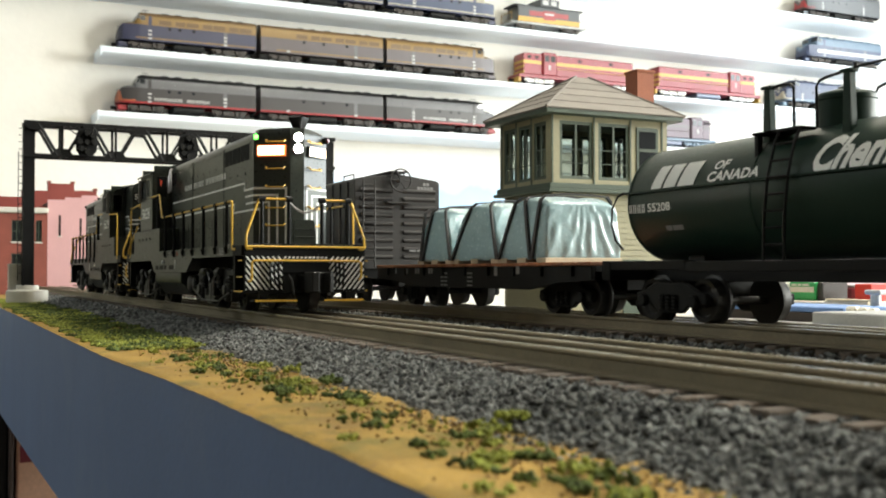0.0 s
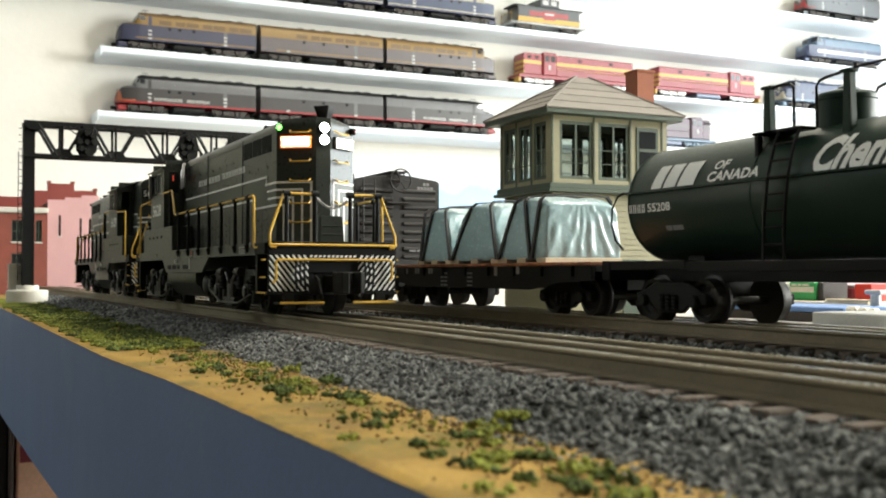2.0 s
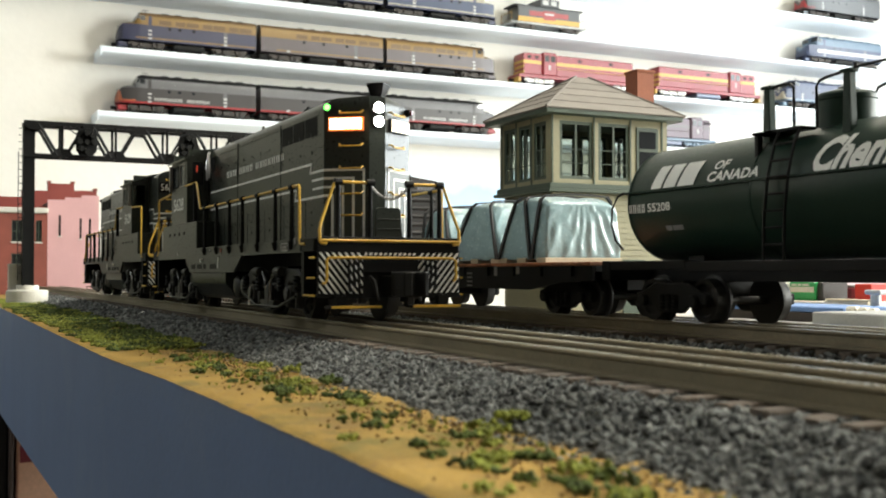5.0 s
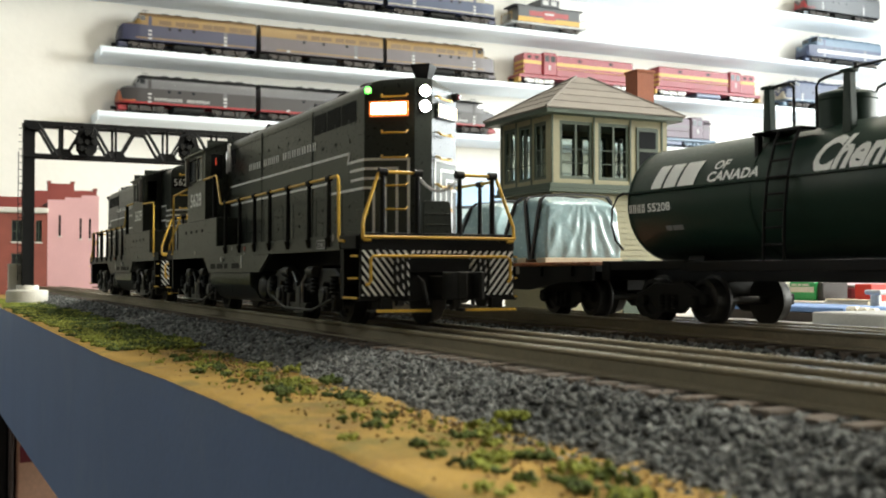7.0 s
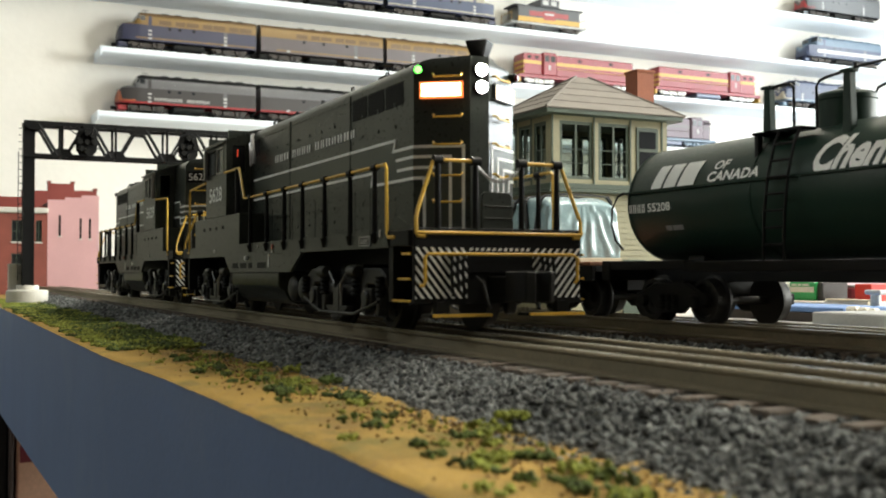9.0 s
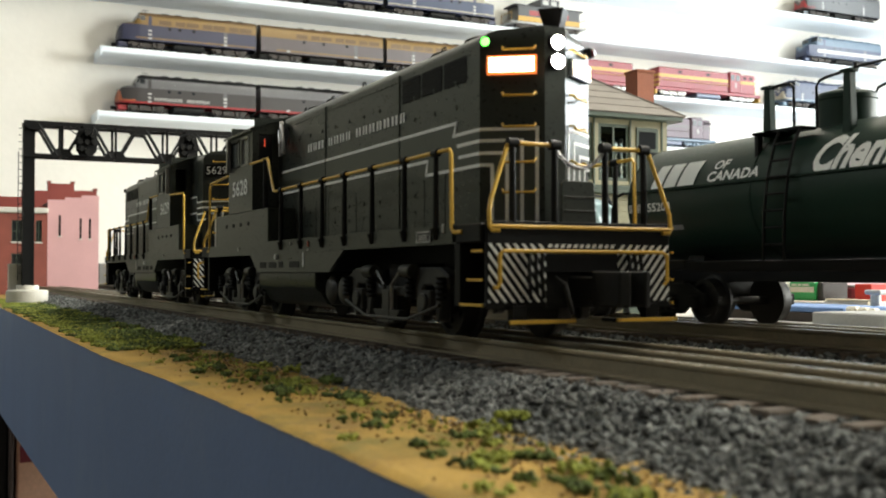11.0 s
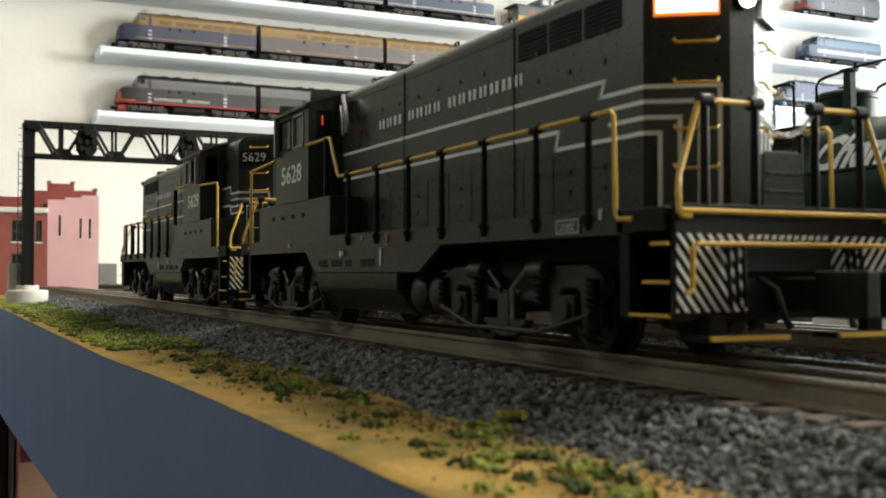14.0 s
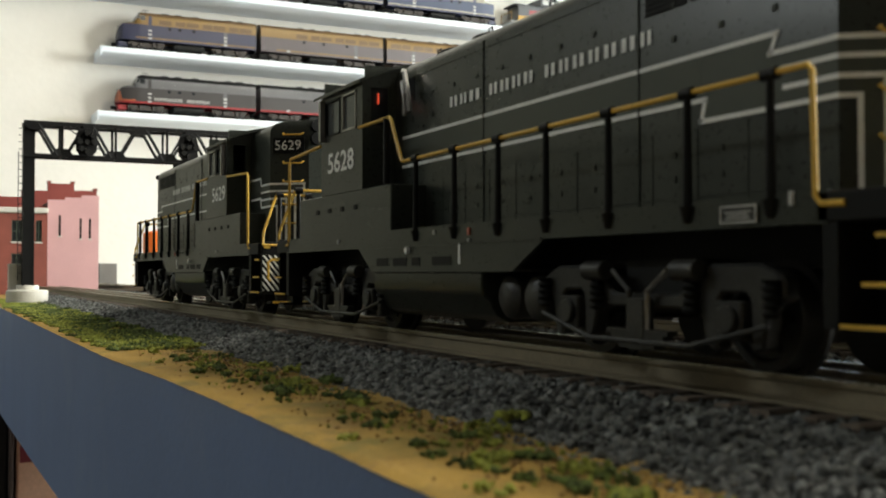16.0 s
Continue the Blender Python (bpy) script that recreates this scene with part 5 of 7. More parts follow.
    freight_truck(t, -0.728, Y2)
    freight_truck(t, -0.905, Y2)
    knuckle(t, xe, Y2, 1)
    return t


box_car()

# ---- buildings ----
M_CREAM = mat("tower_cream", (0.265, 0.245, 0.145), 0.6, vary=0.10, scale=40, fine=500, bump=0.08)
M_TGREEN = mat("tower_green", (0.045, 0.066, 0.042), 0.55, vary=0.15, scale=50, fine=600, bump=0.05)
M_ROOF = mat("roof_grey", (0.180, 0.160, 0.138), 0.8, vary=0.12, scale=60, fine=700, bump=0.2, per_piece=0.08)
M_BRICKY = mat("chimney_brick", (0.30, 0.095, 0.045), 0.75, vary=0.15, scale=60, fine=700, bump=0.2, per_piece=0.25)
M_BRICK = mat("brick_red", (0.235, 0.060, 0.040), 0.75, vary=0.18, scale=40, fine=600, bump=0.2, per_piece=0.15)
M_PINK = mat("pale_red_wall", (0.56, 0.32, 0.32), 0.65, vary=0.08, scale=25, fine=500, bump=0.08)
M_REDTRIM = mat("parapet_red", (0.20, 0.032, 0.022), 0.6, vary=0.12, scale=40, fine=600, bump=0.1)
M_STONEW = mat("pale_stone", (0.55, 0.53, 0.47), 0.75, vary=0.12, scale=50, fine=600, bump=0.15)


def tower():
    t = thing("signal_tower", "cream and green railway signal tower with grey hipped roof", "building")
    X1, Y1 = -0.667, 0.241
    X0, Y9 = X1 - 0.077, Y1 + 0.105
    zb, z0, z1 = -0.013, 0.080, 0.137
    # lower storey, slightly smaller, with clapboards
    bm = box(B(), X0 + 0.003, X1 - 0.003, Y1 + 0.003, Y9 - 0.003, zb, z0)
    low = part("lower_storey", bm, M_CREAM, t)
    k = 0
    z = zb
    while z < z0 - 0.003:
        part("clapboard", prism(B(), [(Y1 + 0.0022, z), (Y1 + 0.0032, z), (Y1 + 0.0032, z + 0.0040), (Y1 + 0.0028, z + 0.0040)], "x", X0 + 0.003, X1 - 0.0025), M_CREAM, low)
        part("clapboard", prism(B(), [(X1 - 0.0022, z), (X1 - 0.0032, z), (X1 - 0.0032, z + 0.0040), (X1 - 0.0028, z + 0.0040)], "y", Y1 + 0.003, Y9 - 0.003), M_CREAM, low)
        z += 0.0042
    part("door", box(B(), X1 - 0.0035, X1 - 0.0015, Y9 - 0.040, Y9 - 0.020, zb, 0.030), M_TGREEN, low, "green door")
    # band, floor and posts
    bm = B()
    box(bm, X0 - 0.004, X1 + 0.004, Y1 - 0.004, Y9 + 0.004, z0 - 0.0005, z0 + 0.0022)
    box(bm, X0 - 0.002, X1 + 0.002, Y1 - 0.002, Y9 + 0.002, z0 + 0.0022, z0 + 0.0062)
    part("belt_course", bm, M_TGREEN, t, bevel=0.0004)
    sill, head = z0 + 0.0095, z1 - 0.0045
    bm = B()
    for lo, hi in ((z0 + 0.006, sill), (head, z1)):
        box(bm, X1 - 0.003, X1, Y1, Y9, lo, hi)
        box(bm, X0, X0 + 0.003, Y1, Y9, lo, hi)
        box(bm, X0 + 0.003, X1 - 0.003, Y1, Y1 + 0.003, lo, hi)
        box(bm, X0 + 0.003, X1 - 0.003, Y9 - 0.003, Y9, lo, hi)
    bmesh.ops.remove_doubles(bm, verts=bm.verts, dist=0.00001)
    part("upper_wall", bm, M_CREAM, t)

    def bay(axis, fixed, a, b, side, door=False, open_sash=True):
        """One window between posts along an axis."""
        d0, d1 = sorted((fixed - side * 0.0026, fixed - side * 0.0006))
        def bx(bm, u0, u1, z0_, z1_, e0=d0, e1=d1):
            if axis == "y":
                box(bm, e0, e1, u0, u1, z0_, z1_)
            else:
                box(bm, u0, u1, e0, e1, z0_, z1_)
        f = B()
        w = 0.0024
        bx(f, a, a + w, sill, head)
        bx(f, b - w, b, sill, head)
        bx(f, a + w, b - w, sill, sill + w)
        bx(f, a + w, b - w, head - w, head)
        mid = (a + b) / 2
        bx(f, mid - 0.0008, mid + 0.0008, sill + w, head - w)
        fr = part("window_frame", f, M_TGREEN, t)
        zz = (sill + head) / 2
        for q in (0.28, 0.52):
            g = B()
            bx(g, a + w, b - w, sill + (head - sill) * q - 0.0003, sill + (head - sill) * q + 0.0003)
            part("muntin", g, M_TGREEN, fr)
        g = B()
        bx(g, a + w, b - w, sill + w, head - w, (d0 + d1) / 2 - 0.0001, (d0 + d1) / 2 + 0.0001)
        pn = part("pane", g, M_TGLASS, fr)
        pn.visible_shadow = False

    for fixed, side in ((X1, 1), (X0, -1)):
        ys = [Y1 + 0.006, Y1 + 0.036, Y1 + 0.066]
        bay("y", fixed, Y1 + 0.0075, Y1 + 0.0365, side)
        bay("y", fixed, Y1 + 0.0415, Y1 + 0.0695, side)
        if side < 0:
            bay("y", fixed, Y1 + 0.0740, Y9 - 0.0060, side)
        for a, b in ((Y1, Y1 + 0.0075), (Y1 + 0.0365, Y1 + 0.0415), (Y1 + 0.0695, Y1 + 0.0740), (Y9 - 0.0060, Y9)):
            part("post", box(B(), *sorted((fixed, fixed - side * 0.0028)), a, b, sill, head), M_CREAM, t)
            part("trim", box(B(), *sorted((fixed - side * 0.0005, fixed + side * 0.0006)), a + 0.0004, a + 0.0016, z0 + 0.006, z1), M_TGREEN, t)
    part("post", box(B(), X1 - 0.0028, X1, Y1 + 0.0740, Y9 - 0.0060, sill, head), M_CREAM, t)
    dr = part("upper_door", box(B(), X1 - 0.0010, X1 + 0.0008, Y1 + 0.0760, Y1 + 0.0960, z0 + 0.0062, z1 - 0.0060), M_TGREEN, t, "green door with a glazed top")
    part("pane", box(B(), X1 + 0.0004, X1 + 0.0011, Y1 + 0.0785, Y1 + 0.0935, z1 - 0.0220, z1 - 0.0090), M_DARKGLASS, dr)
    part("pane", box(B(), X1 + 0.0004, X1 + 0.0011, Y1 + 0.0785, Y1 + 0.0935, z0 + 0.0140, z1 - 0.0245), M_DARKGLASS, dr)
    for fixed, side in ((Y1, -1), (Y9, 1)):
        n = 3
        for k in range(n):
            a = X0 + 0.0060 + k * (0.077 - 0.012 + 0.004) / n
            bay("x", fixed, a, a + (0.077 - 0.012 + 0.004) / n - 0.004, -side * -1)
            part("post", box(B(), a - 0.0040, a, *sorted((fixed, fixed - side * 0.0028)), sill, head), M_CREAM, t)
            part("trim", box(B(), a - 0.0034, a - 0.0020, *sorted((fixed - side * 0.0005, fixed + side * 0.0006)), z0 + 0.006, z1), M_TGREEN, t)
        part("post", box(B(), X1 - 0.0070, X1 - 0.0028, *sorted((fixed, fixed - side * 0.0028)), sill, head), M_CREAM, t)
    part("floor_boards", box(B(), X0 + 0.003, X1 - 0.003, Y1 + 0.003, Y9 - 0.003, z0 + 0.003, z0 + 0.006), M_TGREEN, t)
    # roof: soffit and four slopes with courses
    ov = 0.009
    ez, az = 0.1400, 0.1735
    ax0, ay0, ay1 = (X0 + X1) / 2, (Y1 + Y9) / 2 - 0.006, (Y1 + Y9) / 2 + 0.006
    part("soffit", box(B(), X0 - ov, X1 + ov, Y1 - ov, Y9 + ov, ez - 0.0036, ez), M_TGREEN, t, bevel=0.0004)
    c = [(X1 + ov + 0.001, Y1 - ov - 0.001), (X1 + ov + 0.001, Y9 + ov + 0.001), (X0 - ov - 0.001, Y9 + ov + 0.001), (X0 - ov - 0.001, Y1 - ov - 0.001)]
    tops = [(ax0, ay0), (ax0, ay1), (ax0, ay1), (ax0, ay0)]
    rf = part("roof", B(), M_ROOF, t)
    bm = B()
    n = 5
    for s in range(4):
        A, Bq = Vector((*c[s], ez)), Vector((*c[(s + 1) % 4], ez))
        TA, TB = Vector((*tops[s], az)), Vector((*tops[(s + 1) % 4], az))
        nrm = (Bq - A).cross(TA - A)
        nrm = nrm.normalized() if nrm.length > 0 else Vector((0, 0, 1))
        if nrm.z < 0:
            nrm = -nrm
        for k in range(n):
            f0, f1 = k / n, (k + 1) / n
            q = [A.lerp(TA, f0), Bq.lerp(TB, f0), Bq.lerp(TB, f1), A.lerp(TA, f1)]
            lift = [0.0007, 0.0007, 0.0003, 0.0003]
            hi = [bm.verts.new(p + nrm * h) for p, h in zip(q, lift)]
            lo = [bm.verts.new(p - nrm * 0.0004) for p in q]
            bm.faces.new(hi)
            for i in range(4):
                bm.faces.new((lo[i], lo[(i + 1) % 4], hi[(i + 1) % 4], hi[i]))
    bmesh.ops.remove_doubles(bm, verts=bm.verts, dist=0.00001)
    rf.data = mesh_of("roof", bm, M_ROOF)
    for s in range(4):
        part("ridge_cap", tube(B(), [(*c[s], ez + 0.0008), (*tops[s], az + 0.0008)], 0.0009, 6), M_ROOF, rf)
    # chimney of small bricks
    cx, cy = X0 + 0.030, Y9 + 0.0090
    ch = part("chimney", box(B(), cx - 0.0082, cx + 0.0082, cy - 0.0082, cy + 0.0082, -0.0135, 0.1830), M_BRICKY, t, "brown brick chimney")
    part("chimney_cap", box(B(), cx - 0.0092, cx + 0.0092, cy - 0.0092, cy + 0.0092, 0.1830, 0.1852), M_BRICKY, ch, bevel=0.0004)
    return t


tower()


def gantry():
    t = thing("signal_bridge", "black lattice signal bridge on concrete footings spanning the tracks", "signal bridge")
    X, za, zt = -1.25, 0.1488, 0.1838
    ya, yb = -0.0705, 0.275
    hw = 0.0075
    for y, nm in ((ya, 0), (yb, 1)):
        bm = B()
        for sx in (-1, 1):
            for sy in (-1, 1):
                box(bm, X + sx * hw - 0.0011, X + sx * hw + 0.0011, y + sy * 0.0048 - 0.0011, y + sy * 0.0048 + 0.0011, 0.0060, zt)
            k = 0
            z = 0.010
            while z < za:
                tube(bm, [(X + sx * hw, y - 0.0048, z), (X + sx * hw, y + 0.0048, z + 0.010)], 0.0007, 4)
                tube(bm, [(X + sx * hw, y + 0.0048, z), (X + sx * hw, y - 0.0048, z + 0.010)], 0.0007, 4)
                z += 0.010
        box(bm, X - 0.0083, X + 0.0083, y - 0.0054, y + 0.0054, 0.006, zt)
        part("post", bm, M_BLACK, t, "black steel lattice post")
        foot = B()
        lathe(foot, [(0.0005, -0.0140), (0.0218, -0.0140), (0.0218, 0.0002), (0.0208, 0.0012), (0.0118, 0.0018), (0.0118, 0.0062), (0.0110, 0.0068), (0.0005, 0.0068)], (X - 0.002, y, 0), "z", 28)
        ft = part("footing", foot, M_STONEW, t, "round pale concrete footing")
        part("pier", box(B(), X - 0.020, X - 0.008, y - 0.0190, y - 0.0040, 0.0005, 0.0300), M_STONEW, ft, "pale concrete pier", bevel=0.0006)
    for r in range(22):
        z = 0.02 + r * 0.0075
        part("rung", tube(B(), [(X + 0.0095, ya - 0.011, z), (X + 0.0095, ya - 0.0055, z)], 0.0004, 5), M_BLACK, t)
    part("ladder_rail", tube(B(), [(X + 0.0095, ya - 0.011, 0.012), (X + 0.0095, ya - 0.011, 0.152)], 0.0005, 5), M_BLACK, t)
    tw = 0.0130
    for sx in (-1, 1):
        x = X + sx * tw
        part("chord", box(B(), x - 0.0012, x + 0.0012, ya - 0.006, yb + 0.006, za - 0.0018, za + 0.0018), M_BLACK, t)
        part("chord", box(B(), x - 0.0012, x + 0.0012, ya - 0.006, yb + 0.006, zt - 0.0024, zt + 0.0024), M_BLACK, t)
        k = 0
        while True:
            y0 = -0.0655 + 0.057 * k
            ym, y1 = y0 + 0.0285, y0 + 0.057
            if ym > yb:
                break
            for p, q in (((y0 + 0.0040, zt), (ym - 0.0045, za)), ((ym + 0.0045, za), (y1 - 0.0040, zt)), ((ym, za), (ym, zt))):
                if q[0] < yb + 0.004:
                    part("lattice_bar", tube(B(), [(x, *p), (x, *q)], 0.0018, 4), M_BLACK, t)
            g = prism(B(), [(ym - 0.0120, za + 0.001), (ym + 0.0120, za + 0.001), (ym + 0.0062, za + 0.0080), (ym - 0.0062, za + 0.0080)], "x", x - 0.0009, x + 0.0009)
            part("gusset", g, M_BLACK, t)
            g = prism(B(), [(y0 - 0.0110, zt - 0.001), (y0 + 0.0110, zt - 0.001), (y0 + 0.0060, zt - 0.0070), (y0 - 0.0060, zt - 0.0070)], "x", x - 0.0009, x + 0.0009)
            part("gusset", g, M_BLACK, t)
            for z in (za, zt):
                if sx > 0:
                    part("cross_tie", box(B(), X - tw, X + tw, ym - 0.0010, ym + 0.0010, z - 0.0010, z + 0.0010), M_BLACK, t)
            k += 1
    part("brace_rod", tube(B(), [(X - tw, -0.030, zt), (X + tw, 0.004, za + 0.008)], 0.0006, 5), M_BLACK, t)
    for y in (-0.012, 0.100, 0.215):
        h = B()
        prism(h, [(y - 0.0060, 0.1485), (y + 0.0060, 0.1485), (y + 0.0108, 0.1550), (y + 0.0115, 0.1650), (y + 0.0108, 0.1740), (y + 0.0060, 0.1800), (y - 0.0060, 0.1800), (y - 0.0108, 0.1740), (y - 0.0115, 0.1650), (y - 0.0108, 0.1550)], "x", X + tw + 0.003, X + tw + 0.0055)
        head = part("signal_head", h, M_BLACK, t, "tall black signal head with hooded lamps", bevel=0.0004)
        for dy, dz in ((0, 0), (0.0072, 0.0), (-0.0072, 0.0), (0.0, 0.0102), (0.0, -0.0102), (0.0058, 0.0072), (-0.0058, -0.0072)):
            v = B()
            cyl(v, (X + tw + 0.0050, y + dy, 0.1650 + dz), (X + tw + 0.0120, y + dy, 0.1642 + dz), 0.0034, 0.0029, 10)
            part("lamp_hood", v, M_UNDER, head)
        part("signal_bracket", box(B(), X + tw - 0.001, X + tw + 0.004, y - 0.003, y + 0.003, za, zt), M_BLACK, t)
    return t


gantry()


def brick_block():
    # red brick building with a pale cornice
    t = thing("brick_building", "two-storey red brick model building with grey cornice", "building", "model town buildings")
    X, xb = -1.75, -1.90
    y0, y1 = -0.099, -0.003
    zt = 0.112
    bm = B()
    wins = []
    for r, (wa, wb) in enumerate(((0.018, 0.050), (0.068, 0.101))):
        for k in range(6):
            yc = -0.0500 - k * 0.047 + 0.003
            if yc - 0.009 > y0:
                wins.append((yc - 0.0075, yc + 0.0075, wa, wb))
    wins += [(-0.020, -0.0110, 0.068, 0.101)]
    # front wall in strips round the openings
    zs = sorted({-0.014, zt} | {w[2] for w in wins} | {w[3] for w in wins})
    for za, zb in zip(zs, zs[1:]):
        holes = sorted((w[0], w[1]) for w in wins if w[2] <= za and w[3] >= zb)
        c = y0
        for a, b in holes + [(y1, y1)]:
            if a > c:
                box(bm, X - 0.004, X, c, a, za, zb)
            c = max(c, b)
    bmesh.ops.remove_doubles(bm, verts=bm.verts, dist=0.00001)
    part("front_wall", bm, M_BRICK, t)
    bm = B()
    box(bm, xb, X - 0.004, y0, y1, -0.014, zt - 0.002)
    part("inner_block", bm, M_UNDER, t)
    for a, b, za, zb in wins:
        f = B()
        for u0, u1, v0, v1 in ((a, a + 0.0012, za, zb), (b - 0.0012, b, za, zb), (a, b, zb - 0.0012, zb), (a, b, za, za + 0.0012), ((a + b) / 2 - 0.0005, (a + b) / 2 + 0.0005, za, zb), (a, b, (za + zb) / 2 - 0.0006, (za + zb) / 2 + 0.0006)):
            box(f, X - 0.003, X - 0.0012, u0, u1, v0, v1)
        w = part("window", f, M_TGREEN, t)
        part("pane", box(B(), X - 0.0032, X - 0.0028, a, b, za, zb), M_DARKGLASS, w)
        part("sill", box(B(), X - 0.002, X + 0.0022, a - 0.0012, b + 0.0012, za - 0.0022, za), M_STONEW, w, "pale stone sill")
    part("cornice", box(B(), X - 0.012, X + 0.005, y0 - 0.003, y1 + 0.001, zt, zt + 0.0085), M_STONEW, t, "grey cornice", bevel=0.0012)
    part("parapet", box(B(), xb, X - 0.012, y0, y1, zt - 0.002, zt + 0.012), M_REDTRIM, t)
    # pale red stepped building beside it
    p = thing("stepped_building", "pale red model building with a stepped parapet", "building", "model town buildings")
    X2 = -1.752
    ya, yb = -0.0025, 0.0735
    bm = B()
    steps = [(ya, 0.1330), (0.0230, 0.1370), (0.0480, 0.1410), (yb, 0.1450)]
    wins = [(0.0135, 0.0170, 0.078, 0.110), (0.0445, 0.0480, 0.074, 0.106), (0.0585, 0.0620, 0.074, 0.106)]
    zs = sorted({-0.014, 0.132} | {w[2] for w in wins} | {w[3] for w in wins})
    for za, zb in zip(zs, zs[1:]):
        c = ya
        for a, b in sorted((w[0], w[1]) for w in wins if w[2] <= za and w[3] >= zb) + [(yb, yb)]:
            if a > c:
                box(bm, X2 - 0.004, X2, c, a, za, zb)
            c = max(c, b)
    for (a, _), (b, z) in zip(steps, steps[1:]):
        box(bm, X2 - 0.004, X2, a, b, 0.132, z - 0.003)
    bmesh.ops.remove_doubles(bm, verts=bm.verts, dist=0.00001)
    part("front_wall", bm, M_PINK, p, "pale red wall")
    part("inner_block", box(B(), X2 - 0.30, X2 - 0.004, ya, yb, -0.014, 0.130), M_UNDER, p)
    for a, b, za, zb in wins:
        w = part("window", box(B(), X2 - 0.003, X2 - 0.0022, a, b, za, zb), M_DARKGLASS, p)
        part("sill", box(B(), X2 - 0.002, X2 + 0.0015, a - 0.0008, b + 0.0008, za - 0.0020, za), M_STONEW, w)
    # red parapet of the further wing, stepping up to a raised middle
    for a, b, z in ((-0.090, -0.0195, 0.156), (-0.0195, 0.0245, 0.1685), (0.0245, 0.0698, 0.1820), (0.0698, 0.1094, 0.1705)):
        part("parapet", box(B(), X2 - 0.300, X2 - 0.285, a, b, 0.02, z), M_REDTRIM, p, "dark red parapet", bevel=0.0006)
    for y, z in ((0.0270, 0.182), (0.0673, 0.182), (0.1069, 0.1705)):
        part("coping_block", box(B(), X2 - 0.302, X2 - 0.283, y - 0.0030, y + 0.0030, z, z + 0.0045), M_REDTRIM, p)


brick_block()


# ---- display shelves and the trains on them ----
SHELF_Z = (0.377, 0.520, 0.664, 0.808)
SHELF_FRONT = -2.425


def shelf(z, y0, y1):
    t = thing("display_shelf", "white wall-mounted display shelf with grooved top", "shelf", "display shelves on the wall")
    bm = prism(B(), [(-2.530, z), (SHELF_FRONT - 0.0015, z), (SHELF_FRONT, z - 0.0015), (SHELF_FRONT, z - 0.0125), (SHELF_FRONT - 0.004, z - 0.0150), (SHELF_FRONT - 0.055, z - 0.0195), (-2.530, z - 0.0215)], "y", y0, y1)
    part("board", bm, M_SHELF, t, bevel=0.0006)
    for k in (0.0165, -0.0165):
        part("groove_rail", box(B(), -2.475 + k - 0.0012, -2.475 + k + 0.0012, y0 + 0.004, y1 - 0.004, z - 0.0004, z + 0.0014), M_STEEL, t)
    part("end_cap", box(B(), -2.529, SHELF_FRONT - 0.001, y0 - 0.0022, y0, z - 0.0205, z + 0.0006), M_SHELF, t)
    return t


for zz, ys in zip(SHELF_Z, (0.165, 0.170, -0.10, -0.10)):
    shelf(zz, ys, 2.97)


def paint(name, c, rough=0.4):
    return mat(name, c, rough, vary=0.10, scale=30, fine=500, bump=0.02)


P_SPDARK = paint("shelf_loco_black", (0.028, 0.025, 0.025))
P_SILVER = paint("shelf_loco_silver", (0.095, 0.095, 0.100))
P_RED = paint("shelf_loco_red", (0.230, 0.014, 0.016))
P_ORANGE = paint("shelf_loco_orange", (0.300, 0.075, 0.025))
P_BLUE = paint("shelf_loco_blue", (0.028, 0.030, 0.062))
P_LILAC = paint("shelf_loco_grey_lilac", (0.080, 0.066, 0.070))
P_GOLD = paint("shelf_loco_gold", (0.185, 0.108, 0.026))
P_BRONZE = paint("shelf_loco_bronze", (0.105, 0.060, 0.020))
P_MAROON = paint("shelf_loco_maroon", (0.200, 0.014, 0.022))
P_YELLOW = paint("shelf_loco_yellow", (0.400, 0.230, 0.020))
P_WHITE = paint("shelf_loco_white", (0.360, 0.360, 0.350))
P_NAVY = paint("shelf_loco_navy", (0.025, 0.037, 0.080))
P_SKY = paint("shelf_loco_sky_blue", (0.070, 0.115, 0.165))
P_CREAM = paint("shelf_loco_cream", (0.300, 0.275, 0.210))
P_GREY = paint("shelf_loco_grey", (0.037, 0.040, 0.043))
P_PURPLE = paint("shelf_loco_purple", (0.090, 0.056, 0.075))
P_PALETRUCK = mat("pale_truck", (0.62, 0.62, 0.60), 0.5, vary=0.25, scale=120, fine=900, bump=0.1)
P_TRUCK = mat("shelf_truck", (0.034, 0.027, 0.022), 0.65, vary=0.3, scale=120, fine=900, bump=0.1)


